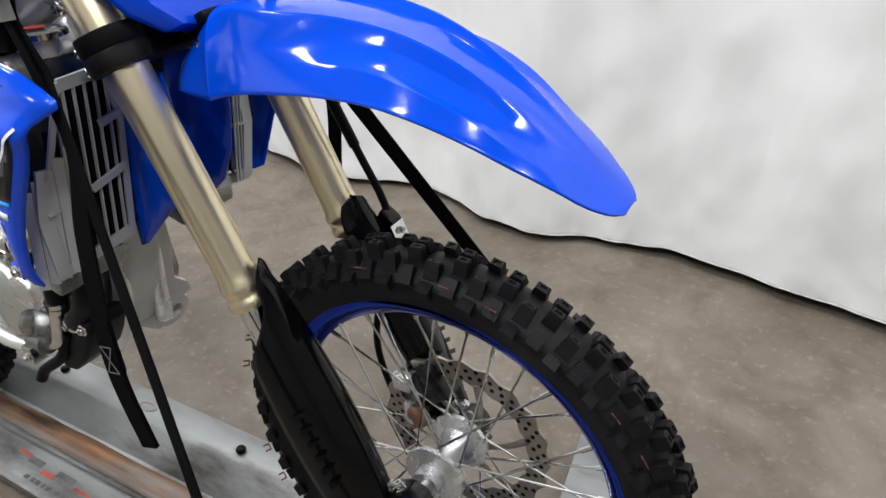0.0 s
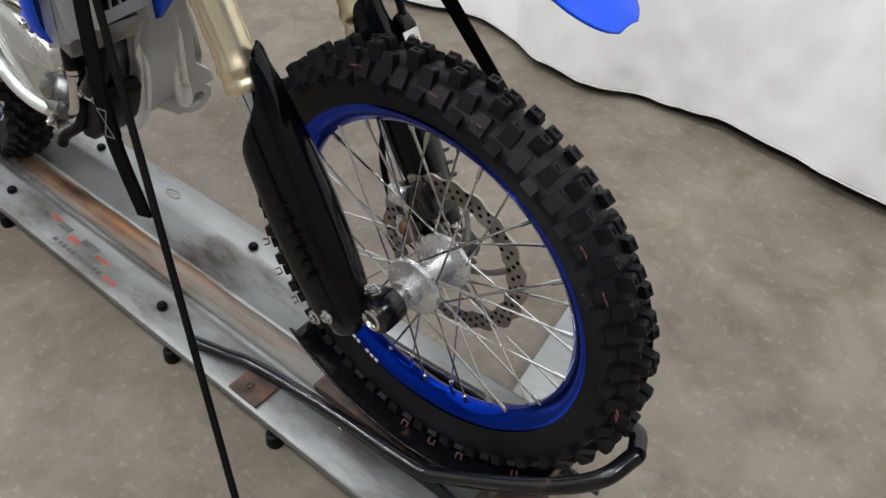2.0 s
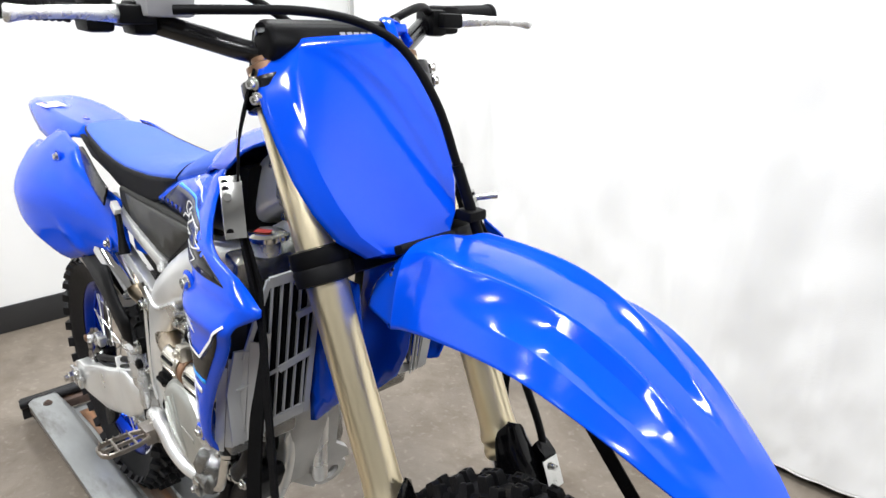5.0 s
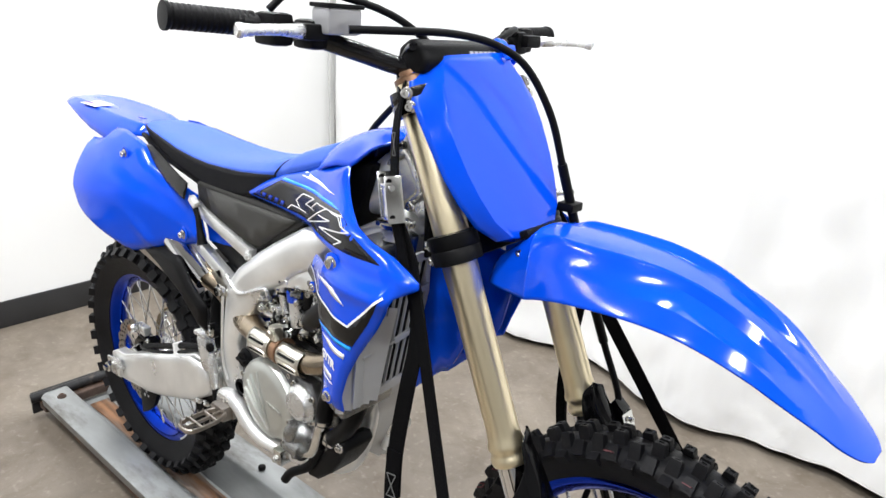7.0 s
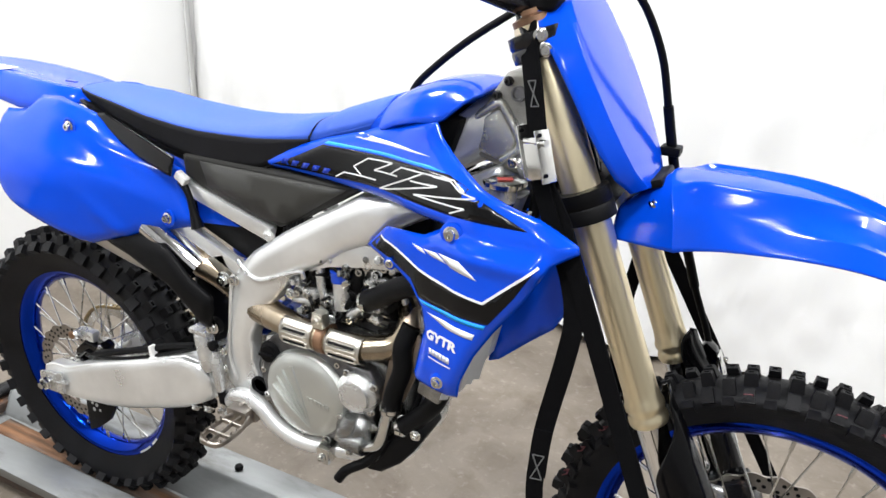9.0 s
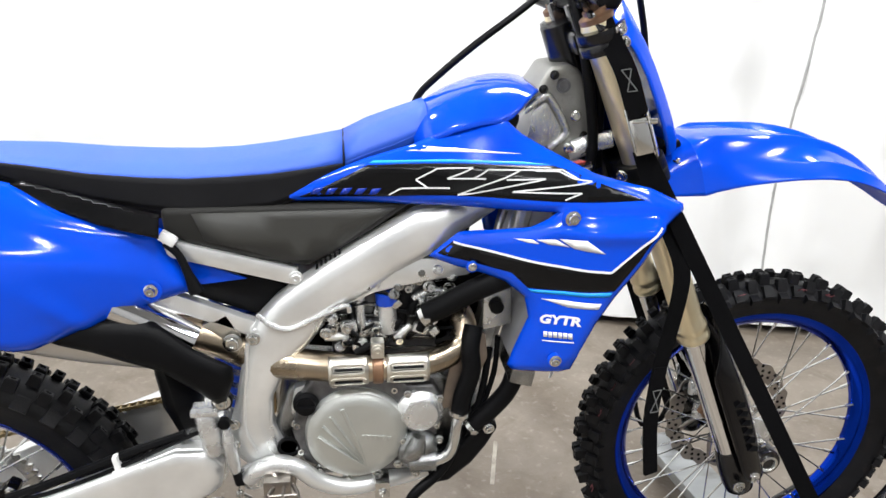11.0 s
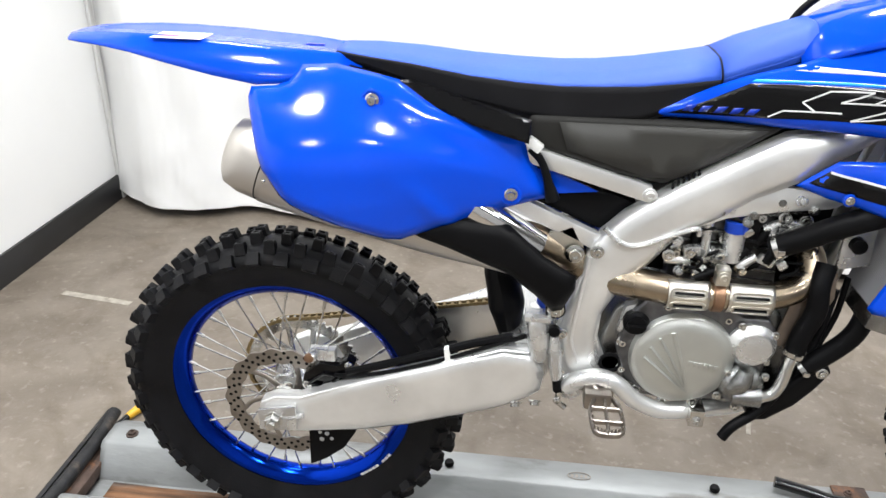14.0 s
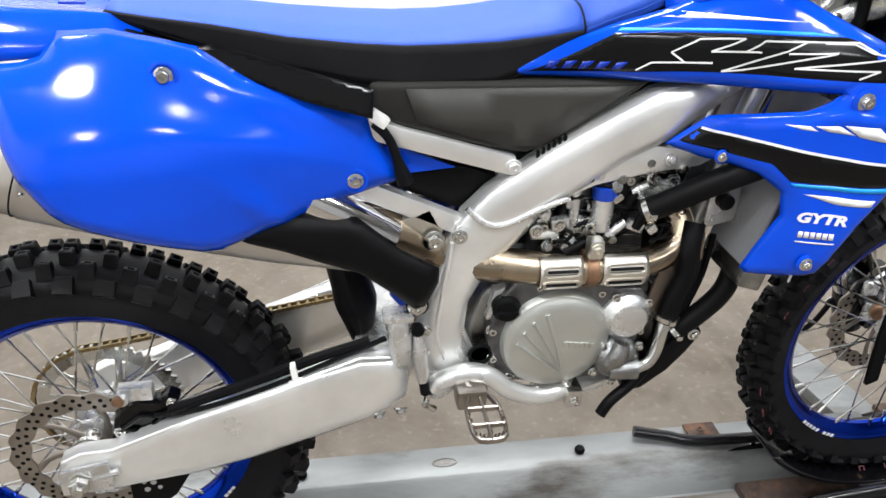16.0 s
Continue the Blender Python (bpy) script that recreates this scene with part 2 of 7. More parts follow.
def spline(points, per=6, closed=False):
    """A smooth line through the points."""
    p = [Vector(q) for q in points]
    count, out = len(p), []
    for i in range(count if closed else count - 1):
        a = p[(i - 1) % count] if closed or i else p[0] * 2 - p[1]
        b, c = p[i], p[(i + 1) % count]
        d = p[(i + 2) % count] if closed or i + 2 < count else c * 2 - b
        for k in range(per):
            t = k / per
            out.append(0.5 * (2 * b + (c - a) * t + (2 * a - 5 * b + 4 * c - d) * t * t + (3 * b - a - 3 * c + d) * t ** 3))
    return out if closed else out + [p[-1]]


def bridge(bm, rings, wrap=True, caps=True):
    """Faces between rings of vertices."""
    for a, b in zip(rings, rings[1:]):
        for i in range(len(a) if wrap else len(a) - 1):
            j = (i + 1) % len(a)
            try:
                bm.faces.new((a[i], a[j], b[j], b[i]))
            except ValueError:
                pass
    if caps and wrap:
        bm.faces.new(rings[0])
        bm.faces.new(rings[-1])


def tube(bm, points, r, sides=12, smooth=0, closed=False, flat=1.0, up=None):
    """A round or oval bar along a line; r may be a list."""
    pts = spline(points, smooth, closed) if smooth else [Vector(q) for q in points]
    count = len(pts)
    radii = [r] * count if not isinstance(r, (list, tuple)) else [float(np.interp(i / (count - 1), np.linspace(0, 1, len(r)), r)) for i in range(count)]
    rings, side = [], None
    for i, p in enumerate(pts):
        ahead = (pts[(i + 1) % count] - pts[i - 1]) if closed else pts[min(i + 1, count - 1)] - pts[max(i - 1, 0)]
        ahead.normalize()
        if side is None:
            ref = Vector(up) if up else (Vector((0, 0, 1)) if abs(ahead.z) < 0.9 else Vector((0, 1, 0)))
            side = ahead.cross(ref).normalized()
        side = (side - ahead * side.dot(ahead)).normalized()
        top = side.cross(ahead)
        rings.append([bm.verts.new(p + radii[i] * (math.cos(2 * math.pi * k / sides) * side + flat * math.sin(2 * math.pi * k / sides) * top)) for k in range(sides)])
    bridge(bm, rings + [rings[0]] if closed else rings, True, not closed)
    return bm


def band(bm, points, width, thick, normal, smooth=0):
    """A flat strap along a line; normal: the way its face looks, or two for a twist."""
    pts = spline(points, smooth) if smooth else [Vector(q) for q in points]
    rings = []
    for i, p in enumerate(pts):
        ahead = (pts[min(i + 1, len(pts) - 1)] - pts[max(i - 1, 0)]).normalized()
        n = Vector(normal[0]).lerp(Vector(normal[1]), smoothstep(0, len(pts) - 1, i)) if len(normal) == 2 else Vector(normal)
        n = (n - ahead * n.dot(ahead)).normalized()
        s = ahead.cross(n)
        rings.append([bm.verts.new(p + a * width / 2 * s + b * thick / 2 * n) for a, b in ((-1, -1), (1, -1), (1, 1), (-1, 1))])
    bridge(bm, rings)
    return bm


def lathe(bm, profile, centre, axis="y", sides=48, turn=None):
    """A body turned about an axis through centre: profile of (radius, along)."""
    rings = []
    for r, h in profile:
        ring = []
        for k in range(sides):
            a = 2 * math.pi * k / sides
            c, s = r * math.cos(a), r * math.sin(a)
            v = Vector((c, h, s)) if axis == "y" else Vector((c, s, h)) if axis == "z" else Vector((h, c, s))
            ring.append(bm.verts.new(Vector(centre) + (turn @ v if turn else v)))
        rings.append(ring)
    bridge(bm, rings)
    return bm


def prism(bm, outline, y0, y1, bevel=0.0, smooth=0, segments=2):
    """An outline of (x, z) carried from y0 to y1."""
    pts = [(p.x, p.y) for p in spline([(a, b, 0) for a, b in outline], smooth, True)] if smooth else outline
    mine = bmesh.new()
    a = [mine.verts.new((x, y0, z)) for x, z in pts]
    b = [mine.verts.new((x, y1, z)) for x, z in pts]
    bridge(mine, [a, b])
    bmesh.ops.recalc_face_normals(mine, faces=mine.faces)
    if bevel:
        edges = [e for e in mine.edges if e.calc_face_angle(0) > radians(35)]
        bmesh.ops.bevel(mine, geom=edges, offset=bevel, segments=segments, affect="EDGES", profile=0.6)
    join(bm, mine)
    return bm


def join(bm, other, m=None):
    """Adds another bmesh, moved by m, and frees it."""
    table = {v: bm.verts.new(m @ v.co if m else v.co) for v in other.verts}
    for f in other.faces:
        g = bm.faces.new([table[v] for v in f.verts])
        g.material_index = f.material_index
    other.free()
    return bm


def block(bm, centre, size, bevel=0.0, m=None, segments=2):
    """A box with worn edges, turned by m about its centre."""
    mine = bmesh.new()
    bmesh.ops.create_cube(mine, size=1, matrix=Matrix.Diagonal((*size, 1)))
    if bevel:
        bmesh.ops.bevel(mine, geom=mine.edges[:], offset=bevel, segments=segments, affect="EDGES", profile=0.6)
    return join(bm, mine, Matrix.Translation(centre) @ (m.to_4x4() if m else Matrix()))


def facing(way):
    """A turn that carries y onto the given way."""
    return Vector((0, 1, 0)).rotation_difference(Vector(way)).to_matrix()


def bolt(bm, at, way=(0, -1, 0), r=0.007, h=0.006, washer=True):
    """A flanged hexagon bolt."""
    t = facing(way)
    rings = []
    profile = ([(r * 1.45, -0.001, 0), (r * 1.45, 0.0015, 0), (r * 1.2, 0.0025, 0)] if washer else []) + [(r, 0.0026, 1), (r, h * 0.85 + 0.001, 1), (r * 0.85, h + 0.001, 0), (r * 0.45, h + 0.001, 0), (r * 0.4, h * 0.6, 0)]
    for rr, along, hexed in profile:
        ring = []
        for k in range(12):
            q = rr * (0.9 if hexed and k % 2 else 1.0)
            ring.append(bm.verts.new(Vector(at) + t @ Vector((q * math.cos(math.pi * k / 6), along, q * math.sin(math.pi * k / 6)))))
        rings.append(ring)
    bridge(bm, rings)
    return bm


def split(name, bm, material, parent, label=""):
    """Each loose piece of a bmesh as a part of its own."""
    left = set(bm.verts)
    while left:
        todo, group = [left.pop()], set()
        while todo:
            v = todo.pop()
            group.add(v)
            for e in v.link_edges:
                w = e.other_vert(v)
                if w in left:
                    left.discard(w)
                    todo.append(w)
        one = bmesh.new()
        table = {v: one.verts.new(v.co) for v in group}
        for f in {f for v in group for f in v.link_faces}:
            one.faces.new([table[v] for v in f.verts])
        part(name, one, material, parent, label)
    bm.free()


def rim_depth(pts):
    """How far inside an outline of (x, z) a place lies."""
    ends = np.array([(*p, *q) for p, q in zip(pts, pts[1:] + pts[:1])])

    def depth(x, z):
        d = ends[:, 2:] - ends[:, :2]
        t = np.clip(((x - ends[:, 0]) * d[:, 0] + (z - ends[:, 1]) * d[:, 1]) / ((d ** 2).sum(1) + 1e-12), 0, 1)
        return float(np.hypot(x - ends[:, 0] - t * d[:, 0], z - ends[:, 1] - t * d[:, 1]).min())

    return depth


def sheet(outline, shape, step=0.012, smooth=0, curl=0.0, curl_width=0.012):
    """A panel cut to an outline of (x, z), bent to y = shape(x, z); curl turns its rim inwards."""
    pts = [(p.x, p.y) for p in spline([(a, b, 0) for a, b in outline], smooth, True)] if smooth else list(outline)
    rim = []
    for (ax, az), (bx, bz) in zip(pts, pts[1:] + pts[:1]):
        n = max(1, int(math.hypot(bx - ax, bz - az) / step))
        rim += [(ax + (bx - ax) * k / n, az + (bz - az) * k / n) for k in range(n)]
    depth = rim_depth(pts)
    xs, zs = [p[0] for p in pts], [p[1] for p in pts]
    inner, row = [], 0
    z = min(zs) + step * 0.5
    while z < max(zs):
        x = min(xs) + step * (0.25 + 0.5 * (row % 2))
        while x < max(xs):
            if depth(x, z) > (curl_width + step * 0.4 if curl else step * 0.45):
                inner.append((x, z))
            x += step
        z, row = z + step * 0.87, row + 1
    if curl:
        # rows of points that run along the rim, where it turns in
        turn = sum(a[0] * b[1] - b[0] * a[1] for a, b in zip(pts, pts[1:] + pts[:1]))
        for k in range(1, 5):
            off = curl_width * k / 4
            for p, q, r in zip(rim[-1:] + rim[:-1], rim, rim[1:] + rim[:1]):
                dx, dz = r[0] - p[0], r[1] - p[1]
                size = math.hypot(dx, dz) or 1.0
                way = off / size if turn > 0 else -off / size
                x, z = q[0] - dz * way, q[1] + dx * way
                if depth(x, z) > off * 0.96:
                    inner.append((x, z))
    ring = list(range(len(rim)))
    verts, _, faces, *_ = geometry.delaunay_2d_cdt([Vector(p) for p in rim + inner], [], [ring], 1, 1e-6)
    bm = bmesh.new()
    made = []
    for v in verts:
        y = shape(v.x, v.y)
        if curl:
            y += curl * max(0.0, 1 - depth(v.x, v.y) / curl_width) ** 2
        made.append(bm.verts.new((v.x, y, v.y)))
    for f in faces:
        bm.faces.new([made[i] for i in f])
    for v in [v for v in bm.verts if not v.link_faces]:
        bm.verts.remove(v)
    return bm


def mirrored(bm):
    """The other side's copy of a bmesh, across the plane y = 0."""
    other = bm.copy()
    for v in other.verts:
        v.co.y = -v.co.y
    bmesh.ops.reverse_faces(other, faces=other.faces[:])
    return other


def smoothstep(a, b, v):
    t = max(0.0, min(1.0, (v - a) / (b - a)))
    return t * t * (3 - 2 * t)


def curve(table, v):
    """A smooth line through a table of (place, value)."""
    xs, ys = [a for a, _ in table], [b for _, b in table]
    if v <= xs[0] or v >= xs[-1]:
        return ys[0] if v <= xs[0] else ys[-1]
    i = next(k for k in range(len(xs) - 1) if xs[k] <= v <= xs[k + 1])
    slope = [(ys[min(k + 1, len(xs) - 1)] - ys[max(k - 1, 0)]) / (xs[min(k + 1, len(xs) - 1)] - xs[max(k - 1, 0)]) for k in (i, i + 1)]
    h = xs[i + 1] - xs[i]
    t = (v - xs[i]) / h
    return ((2 * t ** 3 - 3 * t * t + 1) * ys[i] + (t ** 3 - 2 * t * t + t) * h * slope[0] + (3 * t * t - 2 * t ** 3) * ys[i + 1] + (t ** 3 - t * t) * h * slope[1])


# ---- the room ----
bm = bmesh.new()
bmesh.ops.create_grid(bm, x_segments=8, y_segments=8, size=1, matrix=Matrix.Translation((1.8, -0.7, 0)) @ Matrix.Diagonal((3.4, 3.1, 1, 1)))
structure("floor", bm, CONCRETE, "worn beige-grey sealed concrete workshop floor", "floor")
bm = block(bmesh.new(), (-1.45, -0.75, 1.5), (0.1, 5.3, 3.0))
structure("wall_west", bm, PAINT_WALL, "plain white painted wall with black baseboard", "wall")
# South and east walls are unseen, greyed to darken what the metals reflect.
bm = block(bmesh.new(), (1.8, -3.75, 1.5), (6.6, 0.1, 3.0))
structure("wall_south", bm, UNSEEN_GREY, "plain grey wall added out of view to close the room", "wall")
bm = block(bmesh.new(), (5.15, -0.75, 1.5), (0.1, 6.1, 3.0))
structure("wall_east", bm, UNSEEN_GREY, "plain grey wall added out of view to close the room", "wall")
bm = block(bmesh.new(), (1.8, 2.35, 1.5), (6.6, 0.1, 3.0))
structure("wall_north", bm, PAINT_WALL, "plain white wall behind the hanging sheet", "wall")
bm = block(bmesh.new(), (1.8, -0.7, 3.06), (7.0, 6.3, 0.1))
structure("ceiling", bm, UNSEEN_GREY, "plain grey ceiling out of view", "ceiling")
bm = block(bmesh.new(), (-1.393, -0.90, 0.058), (0.012, 5.3, 0.114), 0.003)
structure("baseboard", bm, BASE_BLACK, "glossy black vinyl baseboard along the white wall", "baseboard")
# Added strip stands for the sheet's edge line; no post is there.
bm = block(bmesh.new(), (-1.391, 1.765, 1.45), (0.018, 0.03, 2.9), 0.006)
structure("trim", bm, EDGE_STRIP, "pale vertical strip added for the sheet's edge at the wall", "trim")


def hanging_sheet():
    """The white backdrop cloth: long soft folds, hanging to the floor."""
    line = spline([(-1.399, 1.755, 0), (-1.27, 1.635, 0), (-1.08, 1.56, 0), (-0.9, 1.60, 0), (-0.70, 1.68, 0), (-0.39, 1.60, 0), (-0.05, 1.495, 0), (0.14, 1.485, 0), (0.43, 1.56, 0), (0.63, 1.495, 0), (0.82, 1.40, 0), (1.02, 1.385, 0),
                   (1.22, 1.435, 0), (1.42, 1.44, 0), (1.60, 1.41, 0), (1.78, 1.365, 0), (2.0, 1.325, 0), (2.35, 1.25, 0), (3.0, 1.05, 0), (4.0, 0.85, 0), (5.1, 0.6, 0)], 28)
    bm = bmesh.new()
    rows = []
    for k in range(61):
        h = (k / 60) ** 1.4
        z = 0.012 + 2.95 * h
        row = []
        for i, p in enumerate(line):
            lift = 1 - math.exp(-z * 2.2)
            fold = (0.010 + 0.025 * lift) * math.sin(p.x * 9.0 + 1.3 * math.sin(p.x * 2.7)) + 0.018 * math.sin(p.x * 23 + 0.8 * z)
            crease = 0.010 * (noise.noise(Vector((p.x * 4.5, z * 3.2, 3.1))) + 0.6 * noise.noise(Vector((p.x * 11, z * 8, 7.7))))
            crease += 0.005 * abs(noise.noise(Vector((p.x * 7 + 3 * z, z * 9 - 2 * p.x, 2.2)))) + 0.0022 * noise.noise(Vector((p.x * 34, z * 26, 5.1)))
            out = 0.05 * lift + fold * (0.25 + 0.75 * lift) * (0.9 - 0.35 * h) + crease
            hem = (0.018 + 0.024 * noise.noise(Vector((p.x * 2.2, 0.5, 1.0))) + 0.004 * noise.noise(Vector((p.x * 14, 0.5, 4.0)))) * math.exp(-z * 6)
            row.append(bm.verts.new((p.x, p.y + out, z + hem + 0.008)))
        rows.append(row)
    edge = [tuple(v.co) for v in rows[0]]
    seam = []
    for row in rows:
        x = 2.305 + 0.065 * max(row[0].co.z - 0.6, 0.0)
        v = min(row, key=lambda q: abs(q.co.x - x))
        seam.append((x, v.co.y - 0.004, v.co.z))
    bridge(bm, rows, wrap=False)
    cloth = thing("backdrop_sheet", "large white cloth sheet hanging in soft folds to the floor", "curtain", (1.5, 1.3, 0))
    part("cloth", bm, CLOTH, cloth, smooth=180, solid=0.002)
    bm = bmesh.new()
    tube(bm, [(x, y - 0.001, z) for x, y, z in edge], 0.003, 8)
    part("hem", bm, HEM, cloth, "rolled stitched lower hem")
    part("seam", tube(bmesh.new(), seam, 0.005, 6), SEAM, cloth, "thin grey vertical seam")


hanging_sheet()


# ---- the lift rail and wheel chock ----
def rail_section(x, near, far):
    """The folded aluminium section, across: flanges, sloping sides and the bed between them."""
    return [(x, -0.166, 0.072), (x, -0.170, 0.104), (x, -0.160, 0.108), (x, -0.088, 0.108), (x, -0.080, 0.103), (x, -0.040, 0.030), (x, 0.040, 0.030),
            (x, 0.080, 0.103), (x, 0.088, 0.108), (x, 0.160, 0.108), (x, 0.170, 0.104), (x, 0.166, 0.072)]


def lift_rail():
    rail = thing("motorcycle_dolly", "scuffed aluminium motorcycle dolly rail with rusty wheel channel", "dolly", (0.5, 0, 0))
    bm = bmesh.new()
    stations = [-0.545, -0.53, -0.3, 0.0, 0.4, 0.8, 1.2, 1.62]
    rings = []
    for i, x in enumerate(stations):
        ring = []
        for px, py, pz in rail_section(x, 0, 0):
            if i == 0 and abs(py) > 0.15:
                py *= 0.93
            ring.append(bm.verts.new((px, py, pz)))
        rings.append(ring)
    bridge(bm, rings, wrap=False)
    part("rail", bm, ALU_RAIL, rail, smooth=50, solid=0.005)
    bm = bmesh.new()
    rows = []
    for x in np.linspace(-0.5, 1.32, 60):
        w = 0.030 + 0.004 * noise.noise(Vector((x * 7, 0, 0)))
        rows.append([bm.verts.new((x, y, 0.0345 + 0.0015 * noise.noise(Vector((x * 20, y * 30, 2))))) for y in (-w, -0.012, 0.012, w)])
    bridge(bm, rows, wrap=False)
    part("wheel_channel", bm, RUST, rail, "rust-stained brown steel wheel channel", solid=0.003)
    for y in (-0.128, 0.128):
        bm = block(bmesh.new(), (0.5, y, 0.04), (1.95, 0.03, 0.05), 0.004)
        part("under_beam", bm, RUST_DARK, rail)
    for x in (-0.485, 0.292, 0.895):
        for y in (-0.122, 0.118):
            bm = bmesh.new()
            if x < 0:
                bolt(bm, (x, y, 0.109), (0, 0, 1), 0.010, 0.007)
                part("bolt", bm, RUST_DARK, rail, "rusty flanged bolt")
            else:
                lathe(bm, [(0.006, 0), (0.0105, 0.002), (0.0115, 0.008), (0.009, 0.013), (0.004, 0.015)], (x, y, 0.108), "z", 16)
                part("rubber_knob", bm, HOSE, rail, "black rubber knob")
    for x in (0.25, 0.93, 1.25):
        bm = lathe(bmesh.new(), [(0.016, 0.0), (0.018, 0.006), (0.015, 0.03), (0.008, 0.032), (0.008, 0.07)], (x, -0.150, 0.0), "z", 14)
        part("foot", bm, HOSE, rail, "black rubber foot")
    # printed marks on the near flange, as plain bars
    n = 0.0
    for length, shade, dy, height in ((0.05, WORN_RED, 0.016, 0.012), (0.06, WORN_PRINT, 0.010, 0.022), (0.05, WORN_RED, -0.002, 0.016), (0.07, WORN_PRINT, 0.010, 0.02), (0.06, WORN_RED, 0.0, 0.01)):
        bm = block(bmesh.new(), (0.465 + n, -0.122 + dy, 0.1087), (length * 0.8, height * 0.7, 0.0006), 0.0)
        part("print_mark", bm, shade, rail)
        n += length * 0.92
    n = 0.0
    for length, shade in ((0.02, WORN_PRINT), (0.016, WORN_PRINT), (0.018, WORN_PRINT), (0.015, WORN_PRINT), (0.018, WORN_PRINT), (0.0, None), (0.018, WORN_PRINT), (0.015, WORN_PRINT), (0.017, WORN_PRINT),
                          (0.017, WORN_PRINT), (0.016, WORN_PRINT), (0.0, None), (0.024, WORN_RED), (0.024, WORN_RED)):
        if shade:
            bm = block(bmesh.new(), (0.53 + n, -0.148, 0.1087), (length * 0.7, 0.010, 0.0006), 0.0)
            part("print_mark", bm, shade, rail)
        n += (length or 0.01) * 1.05
    bm = bmesh.new()
    tube(bm, [(0.593 + 0.026 * math.cos(a), 0.122 + 0.011 * math.sin(a), 0.1092) for a in np.linspace(0, 2 * math.pi, 28, endpoint=False)], 0.0012, 6, closed=True)
    part("badge_rim", bm, DISC, rail, "oval embossed maker's mark")
    for k in range(4):
        bm = block(bmesh.new(), (0.577 + 0.0105 * k, 0.122, 0.1089), (0.006, 0.009, 0.001))
        part("badge_bar", bm, DISC, rail)
    # folding ramp lip at the tail
    bm = bmesh.new()
    tube(bm, [(-0.585, 0.215, 0.088), (-0.575, 0.10, 0.086), (-0.578, -0.10, 0.083), (-0.590, -0.185, 0.078)], 0.016, 10, 4)
    block(bm, (-0.60, 0.02, 0.055), (0.012, 0.40, 0.075), 0.003)
    part("tail_bar", bm, WORN_BLACK, rail, "worn black steel bar across the tail end")
    bm = block(bmesh.new(), (-0.565, 0.0, 0.052), (0.05, 0.32, 0.03), 0.004)
    part("hinge_plate", bm, RUST_DARK, rail)

    chock = thing("wheel_chock", "black steel tube wheel chock round the front tyre", "wheel chock", (1.4, 0, 0.1))
    for s in (-1, 1):
        bm = bmesh.new()
        tube(bm, [(1.03, s * 0.146, 0.127), (1.10, s * 0.126, 0.124), (1.17, s * 0.106, 0.122), (1.36, s * 0.092, 0.132), (1.54, s * 0.090, 0.148), (1.60, s * 0.083, 0.168),
                  (1.75, s * 0.070, 0.285), (1.83, s * 0.05, 0.36), (1.856, s * 0.0, 0.385)], 0.0125, 14, 5)
        part("tube", bm, BLACK_METAL, chock, "glossy black bent steel tube")
        bm = prism(bmesh.new(), [(1.16, 0.110), (1.235, 0.110), (1.235, 0.116), (1.16, 0.116)], s * 0.166, s * 0.10, 0.002)
        bolt(bm, (1.192, s * 0.142, 0.116), (0, 0, 1), 0.008, 0.005)
        part("clamp_plate", bm, RUST_DARK, chock, "brown rusty clamp plate with bolt")
        bm = prism(bmesh.new(), [(1.14, 0.045), (1.80, 0.105), (1.80, 0.12), (1.55, 0.15), (1.20, 0.10)], s * 0.088, s * 0.082, 0.001)
        part("side_plate", bm, BLACK_METAL, chock)
        for x in (1.30, 1.38, 1.66):
            bm = bolt(bmesh.new(), (x, s * 0.09, 0.105), (0, s, 0), 0.007, 0.007)
            part("bolt", bm, STEEL, chock)
    bm = bmesh.new()
    rows = []
    for a in np.linspace(-2.35, -0.75, 24):
        x, z = 1.485 + 0.362 * math.cos(a), 0.475 + 0.362 * math.sin(a)
        rows.append([bm.verts.new((x, y, z + (0.018 if abs(y) > 0.05 else 0.0))) for y in (-0.062, -0.05, -0.02, 0.02, 0.05, 0.062)])
    bridge(bm, rows, wrap=False)
    part("cradle", bm, BLACK_METAL, chock, "curved dark steel tyre cradle", solid=0.004)
    bm = block(bmesh.new(), (1.70, 0, 0.09), (0.06, 0.36, 0.05), 0.004)
    part("cross_beam", bm, RUST_DARK, chock)
    bm = block(bmesh.new(), (1.38, 0, 0.046), (0.28, 0.070, 0.022), 0.004)
    part("base_plate", bm, RUST_DARK, chock)
    for s in (-1, 1):
        m = Matrix.Rotation(radians(8 * s), 3, "Z")
        bm = block(bmesh.new(), (1.60, s * 0.34, 0.085), (0.115, 0.36, 0.03), 0.004, m)
        bolt(bm, (1.62, s * 0.47, 0.1), (0, 0, 1), 0.008, 0.006)
        part("outrigger", bm, ALU_RAIL, chock, "flat aluminium outrigger arm")
        bm = lathe(bmesh.new(), [(0.018, 0), (0.02, 0.01), (0.012, 0.03), (0.01, 0.075)], (1.60, s * 0.5, 0), "z", 14)
        part("outrigger_foot", bm, HOSE, chock)


lift_rail()

# ---- the motorcycle ----
bike = thing("motorcycle", "blue motocross motorcycle with gold forks strapped upright on a dolly", "motorcycle", (0.7, 0, 0.05))
RW, FW = Vector((-0.022, 0, 0.395)), Vector((1.490, 0.016, 0.475))


